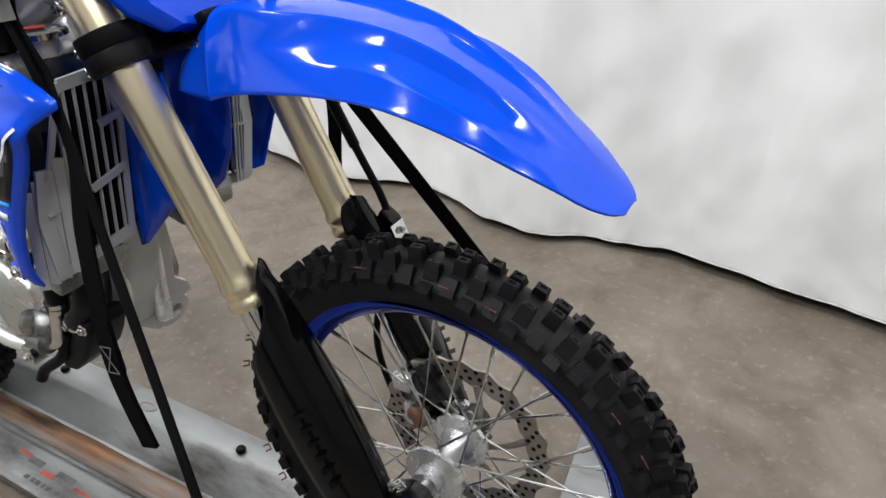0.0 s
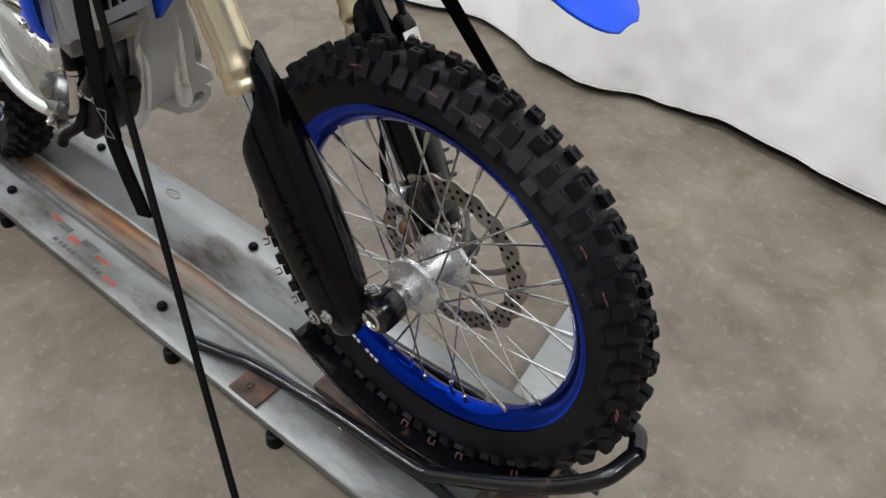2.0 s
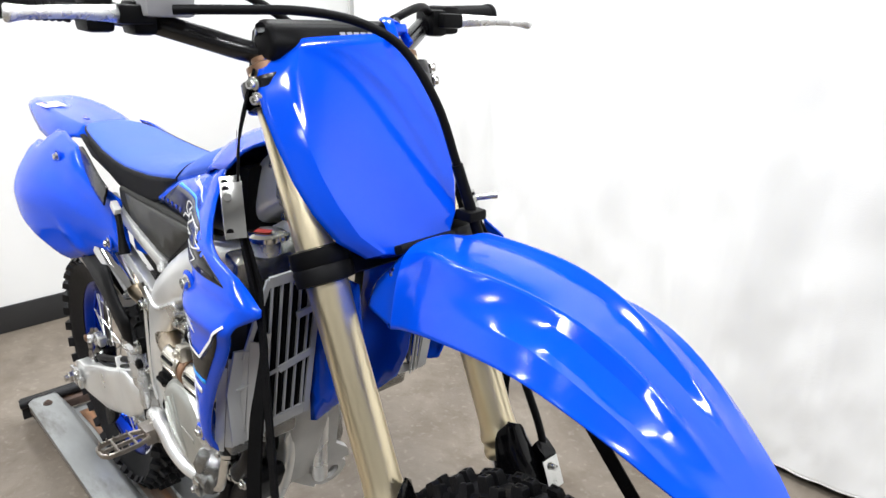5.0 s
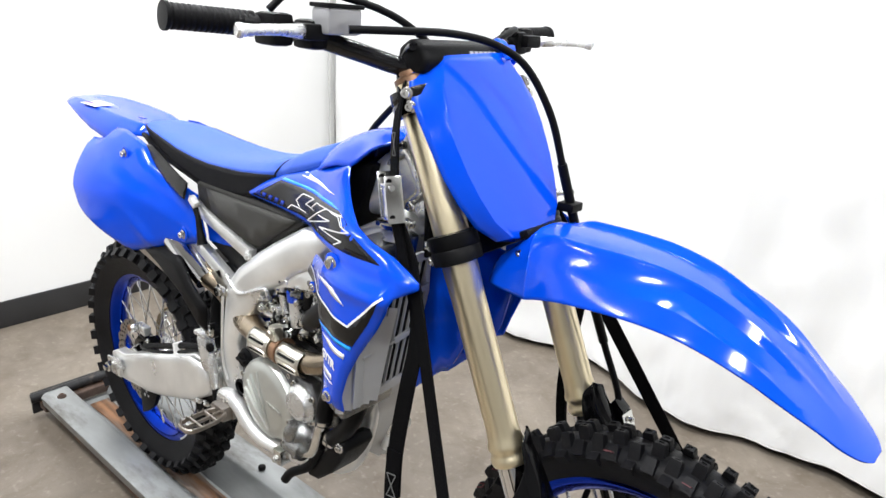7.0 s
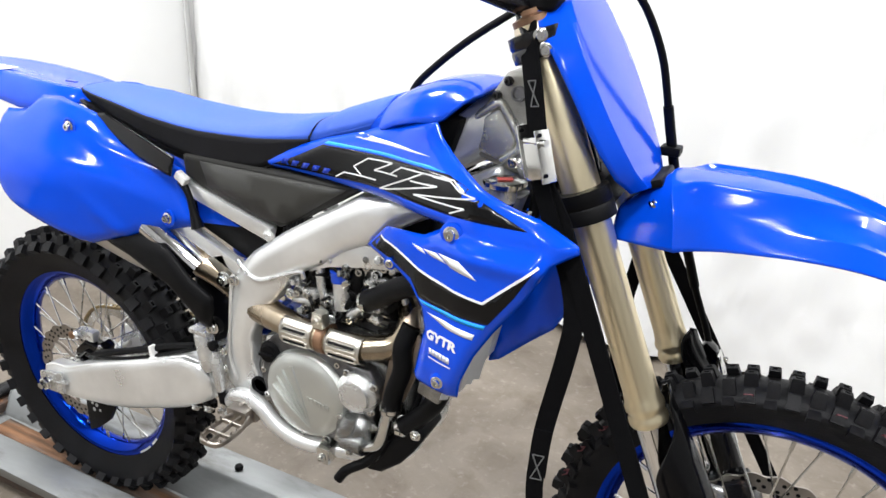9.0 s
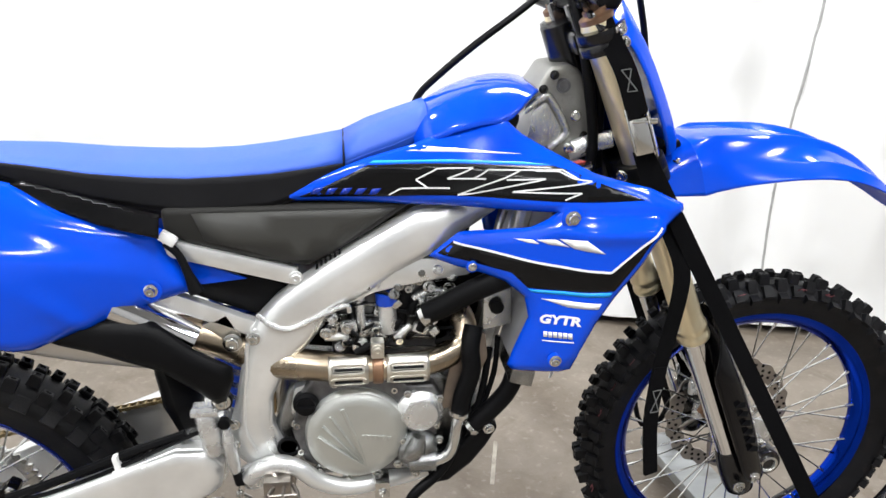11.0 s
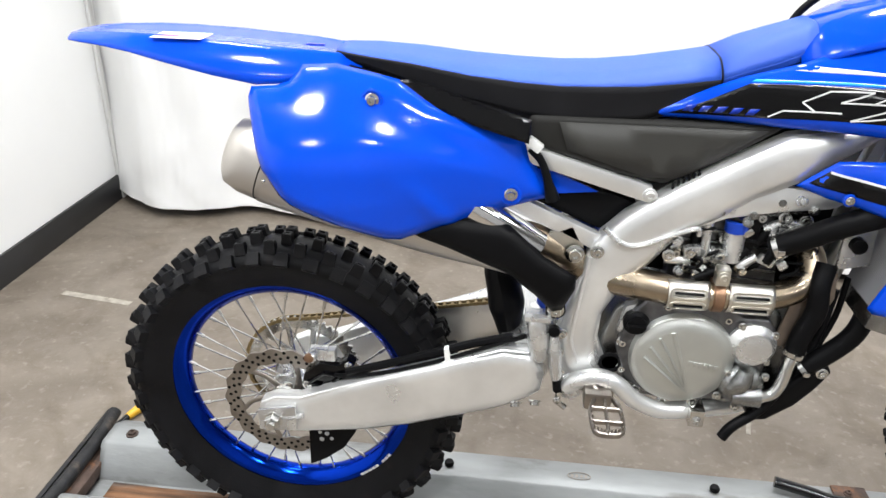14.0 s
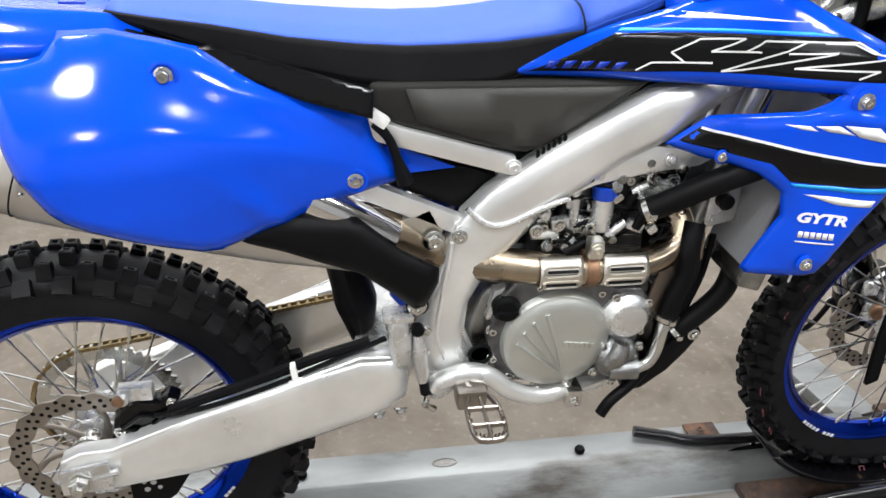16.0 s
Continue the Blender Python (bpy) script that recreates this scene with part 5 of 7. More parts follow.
for x0, x1 in ((0.657, 0.722), (0.752, 0.822)):
    bm = bmesh.new()
    rows = []
    for i, x in enumerate(np.linspace(x0, x1, 12)):
        cy, cz = -0.114, 0.7385
        rows.append([bm.verts.new((x, cy - 0.0275 * math.cos(a), cz + 0.0275 * math.sin(a))) for a in np.linspace(-1.3, 1.3, 12)])
    bridge(bm, rows, wrap=False)
    guard = part("heat_shield", bm, SHIELD, exhaust, "stainless slotted heat shield", smooth=60, solid=0.0015)
    for a in (-0.42, 0.42):
        bm = tube(bmesh.new(), [(x0 + 0.010, -0.114 - 0.0272 * math.cos(a), 0.7385 + 0.0272 * math.sin(a)), (x1 - 0.010, -0.114 - 0.0272 * math.cos(a), 0.7385 + 0.0272 * math.sin(a))], 0.0050, 10, flat=0.35)
        part("slot", bm, BLACK, guard)
        ring = [(x0 + 0.006, a - 0.15), (x0 + 0.010, a - 0.24), (x1 - 0.010, a - 0.24), (x1 - 0.006, a - 0.15), (x1 - 0.006, a + 0.15), (x1 - 0.010, a + 0.24), (x0 + 0.010, a + 0.24), (x0 + 0.006, a + 0.15)]
        bm = tube(bmesh.new(), [(x, -0.114 - 0.0282 * math.cos(b), 0.7385 + 0.0282 * math.sin(b)) for x, b in ring], 0.0024, 6, closed=True)
        part("slot_rim", bm, SHIELD, guard)
bm = lathe(bmesh.new(), [(0.0265, -0.009), (0.0285, -0.007), (0.0285, 0.007), (0.0265, 0.009)], (0.7375, -0.114, 0.7385), "x", 28)
part("pipe_clamp", bm, COPPER, exhaust, "heat-browned clamp band")
bm = block(bmesh.new(), (0.737, -0.126, 0.780), (0.022, 0.022, 0.030), 0.004)
bolt(bm, (0.737, -0.138, 0.782), r=0.007)
part("clamp_lug", bm, SHIELD, exhaust)
ax = Vector((-0.945, 0, 0.327)).normalized()
turn = facing(ax)
bm = lathe(bmesh.new(), [(0.0, 0.0), (0.030, 0.0), (0.032, 0.02), (0.046, 0.12), (0.062, 0.30), (0.067, 0.42), (0.067, 0.425), (0.0655, 0.43), (0.064, 0.462), (0.056, 0.487), (0.044, 0.494), (0.034, 0.494), (0.032, 0.48), (0.0, 0.478)],
           (0.405, -0.098, 0.772), sides=40, turn=turn)
for v in bm.verts:
    v.co.y = -0.098 + (v.co.y + 0.098) * 0.80
silencer = part("silencer", bm, TITAN, exhaust, "satin titanium silencer with rounded end cap", smooth=50)
bm = bmesh.new()
seam = Vector((0.405, -0.098, 0.772)) + ax * 0.427
tube(bm, [seam + turn @ Vector((0.0668 * math.cos(a), 0, 0.0668 * math.sin(a) * 0.80)) for a in np.linspace(0, 2 * math.pi, 40, endpoint=False)], 0.0011, 6, closed=True)
part("seam", bm, BLACK, silencer)
for a in (2.3, 2.75):
    bm = bmesh.new()
    lathe(bm, [(0.0035, 0), (0.003, 0.002), (0, 0.0022)], seam - ax * 0.012 + turn @ Vector((0.0668 * math.cos(a), 0, 0.0668 * math.sin(a) * 0.8)), sides=10, turn=facing((0, -0.8, -0.5)))
    part("rivet", bm, STEEL, silencer)
bm = sheet([(0.205, 0.822), (0.30, 0.852), (0.397, 0.845), (0.454, 0.797), (0.508, 0.766), (0.508, 0.742), (0.492, 0.700), (0.478, 0.694), (0.448, 0.724), (0.401, 0.762), (0.30, 0.800)], lambda x, z: -0.148 + 0.25 * (0.40 - x) * 0.12 + 1.2 * (z - 0.775) ** 2, curl=0.012, curl_width=0.02)
part("pipe_guard", bm, BLACK, exhaust, "matt black plastic pipe guard", solid=0.003, solid_offset=0)
bm = tube(bmesh.new(), [(0.335, -0.11, 0.865), (0.385, -0.108, 0.835), (0.445, -0.10, 0.796)], 0.026, 18)
part("mid_pipe", bm, CHROME, exhaust, "polished mid pipe")

# -- hoses at the front of the engine
for name, pts, r in (("coolant_hose", [(0.876, -0.124, 0.640), (0.882, -0.122, 0.680), (0.895, -0.120, 0.725), (0.892, -0.115, 0.765), (0.90, -0.10, 0.80)], 0.0165),
                     ("coolant_hose", [(0.895, -0.118, 0.610), (0.935, -0.120, 0.650), (0.962, -0.122, 0.690), (0.975, -0.115, 0.735)], 0.0165),
                     ("coolant_hose", [(0.812, -0.100, 0.822), (0.845, -0.115, 0.845), (0.885, -0.130, 0.875), (0.935, -0.145, 0.905), (0.97, -0.14, 0.915)], 0.0185),
                     ("vent_hose", [(0.870, -0.125, 0.585), (0.855, -0.13, 0.55), (0.835, -0.135, 0.525), (0.80, -0.145, 0.500), (0.785, -0.15, 0.478)], 0.0095),
                     ("vent_hose", [(0.93, -0.09, 0.75), (0.92, -0.10, 0.68), (0.90, -0.11, 0.61), (0.875, -0.12, 0.55)], 0.006),
                     ("vent_hose", [(0.945, -0.085, 0.77), (0.94, -0.09, 0.70), (0.915, -0.10, 0.62), (0.90, -0.115, 0.56)], 0.005)):
    part(name, tube(bmesh.new(), pts, r, 14, 5), HOSE, bike, "black rubber hose")
for p, d, r in (((0.8765, -0.124, 0.648), (0.1, 0, 1), 0.019), ((0.899, -0.118, 0.614), (0.7, 0, 0.7), 0.019), ((0.818, -0.103, 0.826), (0.8, -0.3, 0.5), 0.021)):
    t = facing(d)
    bm = lathe(bmesh.new(), [(r - 0.002, -0.004), (r, -0.004), (r, 0.004), (r - 0.002, 0.004)], p, sides=20, turn=t)
    block(bm, Vector(p) + Vector((0, -r, 0)), (0.010, 0.008, 0.008), 0.001)
    part("hose_clamp", bm, STEEL, bike)
bm = prism(bmesh.new(), [(0.822, 0.528), (0.83, 0.500), (0.86, 0.505), (0.90, 0.540), (0.925, 0.575), (0.945, 0.612), (0.935, 0.628), (0.915, 0.622), (0.88, 0.580)], -0.128, -0.055, 0.008, segments=3)
part("engine_guard", bm, BLACK, bike, "black plastic engine guard")
part("bolt", bolt(bmesh.new(), (0.928, -0.128, 0.612), r=0.007), STEEL, bike)
bm = prism(bmesh.new(), [(0.845, 0.64), (0.87, 0.78), (0.895, 0.80), (0.92, 0.785), (0.925, 0.74), (0.89, 0.65)], -0.105, -0.098, 0.003)
part("heat_guard", bm, HEAT_BROWN, bike, "scuffed metal heat guard")
# the broad front down tube, which spreads to the two lower rails
bm = bmesh.new()
rings = []
for x, z, w, d in ((1.02, 1.03, 0.028, 0.022), (0.985, 0.92, 0.031, 0.022), (0.955, 0.80, 0.035, 0.021), (0.925, 0.69, 0.040, 0.019), (0.900, 0.605, 0.046, 0.017), (0.872, 0.545, 0.050, 0.015), (0.84, 0.512, 0.052, 0.013), (0.78, 0.493, 0.052, 0.010)):
    n = Vector((0.96, 0, -0.28)) if z > 0.6 else Vector((0.6, 0, -0.8))
    rings.append([bm.verts.new(Vector((x, 0, z)) + n * d * math.copysign(abs(math.sin(a)) ** 0.5, math.sin(a)) + Vector((0, w * math.copysign(abs(math.cos(a)) ** 0.5, math.cos(a)), 0))) for a in np.linspace(0, 2 * math.pi, 28, endpoint=False)])
bridge(bm, rings)
part("down_tube", bm, SATIN, bike, "broad silver front frame tube", smooth=60)


# -- radiators and their guards
def radiator():
    core = bmesh.new()
    prism(core, [(0.958, 0.752), (0.984, 0.742), (1.036, 1.012), (1.010, 1.020)], -0.168, -0.062, 0.003)
    near, far = both("radiator", core, FIN, bike, "dark finned radiator")
    tanks = bmesh.new()
    prism(tanks, [(0.948, 0.728), (0.988, 0.716), (0.994, 0.748), (0.954, 0.760)], -0.170, -0.056, 0.006)
    prism(tanks, [(1.002, 1.010), (1.040, 1.002), (1.050, 1.045), (1.012, 1.055)], -0.160, -0.056, 0.008)
    for s in (near, far):
        split("end_tank", tanks.copy() if s is near else mirrored(tanks), ENGINE, s, "grey radiator end tank")
    tanks.free()
    fin = bmesh.new()
    block(fin, (0, 0, 0), (0.004, 0.0022, 0.262), 0, Matrix.Rotation(radians(11.0), 3, "Y"))
    data = None
    for k in range(26):
        y = -0.166 + 0.0042 * k
        if data is None:
            ob = part("fin", fin, GREY, near)
            data, ob.matrix_basis = ob.data, Matrix.Translation((0.981, y, 0.883))
        else:
            piece("fin", data, near, Matrix.Translation((0.981, y, 0.883)))
    # louvred guard in front
    for side, ob in ((1, near), (-1, far)):
        def at(y, z, off=0.0):
            return (0.995 + (z - 0.742) * 0.195 + off, side * y, z)
        def strip(points, width):
            return band(bmesh.new(), [at(*p) for p in points], width, 0.004, (1, 0, -0.2))
        grid = part("radiator_guard", strip([(-0.171, 0.925, 0.026), (-0.182, 0.86, 0.026), (-0.174, 0.765, 0.028)], 0.019), GRILL, ob, "light grey plastic radiator guard with dark slots")
        part("guard_edge", strip([(-0.180, 0.770, 0.0265), (-0.060, 0.782, 0.0265)], 0.018), GRILL, grid)
        part("guard_edge", strip([(-0.061, 0.772, 0.027), (-0.052, 0.95, 0.027), (-0.066, 1.026, 0.027)], 0.009), GRILL, grid)
        part("guard_edge", strip([(-0.130, 1.020, 0.0275), (-0.064, 1.022, 0.0275)], 0.016), GRILL, grid)
        part("guard_edge", strip([(-0.166, 0.910, 0.0275), (-0.130, 1.024, 0.0275)], 0.008), GRILL, grid)
        for k in range(7):
            y = -0.160 + 0.0150 * k
            top = 1.02 if y > -0.132 else 0.915 + (y + 0.166) * 3.0
            bm = bmesh.new()
            band(bm, [at(y, 0.775, 0.026), at(y + 0.006, top, 0.026)], 0.0022, 0.005, (1, 0, -0.2))
            part("guard_bar", bm, GRILL, grid)
            bm = bmesh.new()
            band(bm, [at(y + 0.0075, 0.778, 0.016), at(y + 0.0135, min(1.02, top + 0.03), 0.016)], 0.0030, 0.016, (1, side * 0.45, -0.2))
            part("louvre", bm, BLACK, grid)
        part("crossbar", strip([(-0.178, 0.862, 0.029), (-0.112, 0.872, 0.029)], 0.004), GRILL, grid)
        for k in range(5):
            y = -0.196 + 0.013 * k
            bm = band(bmesh.new(), [at(y, 0.752 + 0.004 * k, 0.012 + 0.006 * k), at(y + 0.004, 0.90 + 0.012 * k, 0.016 + 0.006 * k)], 0.013, 0.002, (0.75, -side * 0.6, -0.2))
            part("side_louvre", bm, GRILL, grid, "pale grey upright louvre")
        part("crossbar", strip([(-0.112, 0.872, 0.030), (-0.056, 0.886, 0.030)], 0.011), GRILL, grid)
        part("crossbar", strip([(-0.086, 0.955, 0.030), (-0.054, 0.962, 0.030)], 0.011), GRILL, grid)
        # blue duct wall along the inner edge
        bm = sheet([(1.018, 0.744), (1.036, 0.752), (1.086, 0.800), (1.122, 0.832), (1.150, 0.885), (1.165, 0.95), (1.160, 1.02), (1.06, 1.02), (1.035, 0.92), (1.022, 0.82)], lambda x, z: -0.045 + 0.10 * (x - 1.03) * 0, 0.02)
        wall = bm if side == 1 else mirrored(bm)
        if side == -1:
            bm.free()
        part("duct_wall", wall, BLUE, ob, "blue plastic inner duct wall", solid=0.003, solid_offset=0)
    bm = lathe(bmesh.new(), [(0.020, 0), (0.026, 0.003), (0.027, 0.010), (0.022, 0.013), (0.0, 0.014)], (1.048, -0.112, 1.068), "z", 24)
    block(bm, (1.048, -0.112, 1.0755), (0.062, 0.018, 0.009), 0.003, Matrix.Rotation(0.6, 3, "Z"))
    cap = part("radiator_cap", bm, STEEL, near, "silver radiator cap")
    bm = block(bmesh.new(), (1.050, -0.118, 1.0835), (0.022, 0.012, 0.001), 0, Matrix.Rotation(0.6, 3, "Z"))
    part("cap_print", bm, RED, cap)
    bm = tube(bmesh.new(), [(1.045, -0.112, 1.05), (1.046, -0.112, 1.07)], 0.020, 16)
    part("filler_neck", bm, ALU_CAST, near)
    bm = lathe(bmesh.new(), [(0.012, 0), (0.012, 0.014), (0.007, 0.016)], (0.935, -0.10, 0.838), sides=18, turn=facing((0, -1, 0)))
    part("rubber_mount", bm, HOSE, near)
    bm = prism(bmesh.new(), [(0.915, 0.79), (0.915, 0.86), (0.96, 0.88), (0.965, 0.80)], -0.100, -0.092, 0.003)
    part("bracket", bm, ALU_CAST, near)


radiator()

# -- shrouds
SIDE = [(0.55, -0.086), (0.65, -0.092), (0.76, -0.103), (0.85, -0.129), (0.93, -0.167), (1.03, -0.204), (1.12, -0.211), (1.20, -0.204)]


def flare(x, z):
    """How far the shroud's lower front stands out, 0 to 1."""
    return smoothstep(1.036, 1.0, z) * smoothstep(0.88, 1.05, x) * (0.55 + 0.45 * smoothstep(0.76, 0.93, z))


def flared(x, z):
    f = flare(x, z)
    return x - 0.020 * f, z + 0.018 * f


def shroud_y(x, z):
    y = curve(SIDE, x) - 0.034 * flare(x, z)
    y += 0.75 * max(0.0, z - 1.075) * smoothstep(0.6, 0.9, x)
    y -= 0.007 * math.exp(-((z - 1.037 + 0.01 * (x - 1.0)) / 0.014) ** 2) * smoothstep(0.8, 0.95, x)
    y += 0.012 * smoothstep(1.03, 0.98, z) * smoothstep(0.95, 1.02, x) * smoothstep(0.80, 0.92, z)
    y += 0.25 * max(0.0, 0.80 - z) * smoothstep(0.95, 1.05, x)
    return y


SHROUD = [(0.569, 1.018), (0.652, 1.057), (0.725, 1.085), (0.798, 1.106), (0.85, 1.127), (0.90, 1.143), (0.935, 1.147), (0.955, 1.130), (0.984, 1.115), (1.051, 1.085), (1.135, 1.064), (1.187, 1.040), (1.190, 1.030), (1.178, 0.995), (1.147, 0.937),
          (1.107, 0.884), (1.078, 0.842), (1.056, 0.798), (1.047, 0.763), (1.03, 0.756), (0.957, 0.753), (0.948, 0.760), (0.960, 0.80), (0.979, 0.849), (0.972, 0.882), (0.939, 0.906), (0.906, 0.915), (0.865, 0.920), (0.821, 0.932), (0.866, 0.977),
          (0.912, 0.986), (0.975, 0.993), (1.004, 1.004), (1.004, 1.027), (0.933, 1.024), (0.857, 1.020), (0.787, 1.017), (0.649, 1.020)]
SHROUD = [flared(*p) for p in SHROUD]
shroud, shroud_far = both("radiator_shroud", sheet(SHROUD, shroud_y, 0.006, curl=0.010, curl_width=0.018), BLUE, bike, "glossy blue plastic radiator shroud", solid=0.003, solid_offset=0)


shroud_rim = rim_depth(SHROUD)


def shroud_skin(x, z):
    return shroud_y(x, z) + 0.010 * max(0.0, 1 - shroud_rim(x, z) / 0.018) ** 2


def decal(name, outline, material, lift=0.0022, parent=None, shape=None, label=""):
    f = shape or shroud_skin
    if not shape:
        outline = [flared(*p) for p in outline]
    return part(name, sheet(outline, lambda x, z: f(x, z) - lift, 0.008), material, parent or shroud, label, solid=0.0003, solid_offset=0)


decal("graphic_panel", [(0.621, 1.027), (0.667, 1.047), (0.728, 1.078), (0.992, 1.095), (1.02, 1.089), (1.123, 1.051), (0.909, 1.044), (0.759, 1.03)], DECAL_BLACK, label="black vinyl graphic")
decal("graphic_stripe", [(0.73, 1.08), (0.736, 1.084), (0.953, 1.097), (0.99, 1.096)], CYAN, label="cyan stripe")
decal("graphic_wedge", [(0.776, 1.098), (0.797, 1.106), (0.952, 1.107), (0.872, 1.102)], WHITE)
decal("graphic_panel", [(0.834, 0.94), (0.857, 0.963), (1.098, 0.929), (1.166, 0.996), (1.138, 0.946), (1.104, 0.899), (1.033, 0.897), (0.973, 0.901), (0.946, 0.924), (0.902, 0.932)], DECAL_BLACK, label="black vinyl graphic")
decal("graphic_stripe", [(0.973, 0.899), (1.033, 0.896), (1.101, 0.897), (1.098, 0.89), (1.034, 0.89), (0.979, 0.894)], CYAN, label="cyan stripe")
decal("graphic_wedge", [(0.994, 0.884), (1.035, 0.882), (1.085, 0.88), (1.081, 0.871), (1.036, 0.872)], WHITE)
decal("graphic_wedge", [(0.947, 0.979), (0.976, 0.978), (0.988, 0.971), (0.969, 0.973)], WHITE)
decal("graphic_wedge", [(0.982, 0.978), (1.012, 0.978), (1.034, 0.966), (1.002, 0.97)], WHITE)
decal("graphic_wedge", [(1.017, 0.979), (1.056, 0.979), (1.085, 0.958), (1.04, 0.964)], WHITE)


def stroke(points, width, material=WHITE, lift=0.0036, closed=False):
    """A printed line on the shroud."""
    pts = [flared(*p) for p in points]
    pts += pts[:1] if closed else []
    for (ax_, az), (bx, bz) in zip(pts, pts[1:]):
        n = max(2, int(math.hypot(bx - ax_, bz - az) / 0.006))
        line = [(ax_ + (bx - ax_) * k / n, az + (bz - az) * k / n) for k in range(n + 1)]
        bm = band(bmesh.new(), [(x, shroud_skin(x, z) - lift, z) for x, z in line], width, 0.0004, (0, -1, 0))
        part("graphic_line", bm, material, shroud)


stroke([(0.857, 0.962), (1.096, 0.929), (1.167, 0.996)], 0.0036)
# the outlined letters Y and Z
stroke([(0.759, 1.033), (0.777, 1.044), (0.849, 1.05)], 0.0023)
stroke([(0.816, 1.048), (0.799, 1.059), (0.83, 1.078), (0.882, 1.083), (0.845, 1.064), (0.899, 1.07)], 0.0023)
stroke([(0.883, 1.069), (0.903, 1.083), (1.004, 1.091), (1.026, 1.08)], 0.0023)
stroke([(0.927, 1.072), (0.98, 1.078), (0.881, 1.046), (0.86, 1.041), (0.947, 1.086)], 0.0023)
stroke([(0.967, 1.087), (0.999, 1.089), (1.019, 1.081), (1.044, 1.078), (0.936, 1.055), (1.03, 1.061), (1.007, 1.05)], 0.0023)
for k in range(5):
    x = 0.640 + 0.022 * k
    decal("graphic_letter", [(x, 1.032), (x + 0.012, 1.033), (x + 0.020, 1.043), (x + 0.006, 1.042)], DECAL_BLUE, 0.003)


def text_mesh(words, size, x0, z0, fall, squeeze, material, parent, name):
    """Lettering, turned into a thin mesh that lies on the curved shroud."""
    data = bpy.data.curves.new(name, "FONT")
    data.body, data.size, data.extrude = words, size, 0.0003
    data.offset, data.shear = 0.0008, 0.2
    data.align_x, data.align_y = "LEFT", "BOTTOM"
    ob = new(name, data)
    mesh = bpy.data.meshes.new_from_object(ob.evaluated_get(bpy.context.evaluated_depsgraph_get()))
    bpy.data.objects.remove(ob)
    bpy.data.curves.remove(data)
    bm = bmesh.new()
    bm.from_mesh(mesh)
    bpy.data.meshes.remove(mesh)
    bmesh.ops.triangulate(bm, faces=bm.faces)
    bmesh.ops.subdivide_edges(bm, edges=[e for e in bm.edges if e.calc_length() > 0.006], cuts=1)
    for v in bm.verts:
        x, z = flared(x0 + v.co.x * squeeze, z0 + v.co.y + fall * v.co.x)
        v.co = Vector((x, shroud_skin(x, z) - 0.0030 - v.co.z, z))
    return part(name, bm, material, parent, "white lettering", smooth=10)


text_mesh("GYTR", 0.0185, 0.992, 0.842, -0.02, 1.3, WHITE, shroud, "graphic_word")
for k in range(6):
    decal("graphic_bar", [(0.999 + 0.0075 * k, 0.823), (1.005 + 0.0075 * k, 0.823), (1.005 + 0.0075 * k, 0.832), (0.999 + 0.0075 * k, 0.832)], WHITE, 0.003)
decal("graphic_bar", [(0.997, 0.816), (1.045, 0.817), (1.045, 0.819), (0.997, 0.818)], WHITE, 0.003)
for x, z, r in ((1.030, 1.014, 0.011), (1.018, 0.785, 0.009), (0.885, 0.9275, 0.0065)):
    x, z = flared(x, z)
    y = shroud_y(x, z) - 0.002
    bm = lathe(bmesh.new(), [(r * 1.5, 0), (r * 1.55, 0.002), (r * 1.2, 0.004)], (x, y, z), sides=20, turn=facing((0, -1, 0)))
    part("bolt_cup", bm, BLUE, shroud)
    part("bolt", bolt(bmesh.new(), (x, y - 0.003, z), r=r * 0.75, h=r * 0.7), STEEL, shroud, "bright flanged bolt")

# -- tank cover
TANK = [(0.80, 1.102, 1.142, 0.075), (0.83, 1.114, 1.160, 0.092), (0.86, 1.129, 1.176, 0.103), (0.90, 1.141, 1.191, 0.110), (0.93, 1.143, 1.197, 0.111), (0.945, 1.151, 1.198, 0.109), (0.958, 1.164, 1.198, 0.105), (0.970, 1.176, 1.196, 0.098), (0.982, 1.184, 1.193, 0.088), (0.990, 1.187, 1.190, 0.078)]
bm = bmesh.new()
rows = []
for x, low, top, hw in TANK:
    rows.append([bm.verts.new((x, hw * f, low + (top - low) * (1 - abs(f) ** 3.0))) for f in np.linspace(-1, 1, 33)])
bridge(bm, rows, wrap=False)
tank = part("tank_cover", bm, BLUE, bike, "glossy blue tank cover", smooth=60, solid=0.004)
bm = bmesh.new()
prism(bm, [(0.80, 1.02), (0.80, 1.10), (0.86, 1.125), (0.93, 1.145), (0.965, 1.15), (0.95, 1.10), (0.92, 1.03)], -0.088, 0.088, 0.01)
part("fuel_tank", bm, BLACK, bike)

# -- seat
SEAT = [(0.106, 1.089, 1.086, 1.083, 0.034), (0.125, 1.090, 1.086, 1.078, 0.048), (0.16, 1.090, 1.084, 1.070, 0.060), (0.23, 1.085, 1.079, 1.050, 0.073), (0.32, 1.077, 1.067, 1.028, 0.082), (0.40, 1.073, 1.061, 1.012, 0.087), (0.46, 1.072, 1.059, 1.005, 0.089),
        (0.52, 1.075, 1.061, 1.006, 0.089), (0.58, 1.083, 1.064, 1.012, 0.088), (0.64, 1.094, 1.071, 1.035, 0.086), (0.69, 1.104, 1.078, 1.062, 0.083)]
FRONT = [(0.69, 1.104, 1.078, 1.064, 0.083), (0.73, 1.125, 1.092, 1.078, 0.078), (0.77, 1.140, 1.104, 1.092, 0.072), (0.805, 1.152, 1.118, 1.104, 0.066), (0.822, 1.158, 1.135, 1.118, 0.060)]


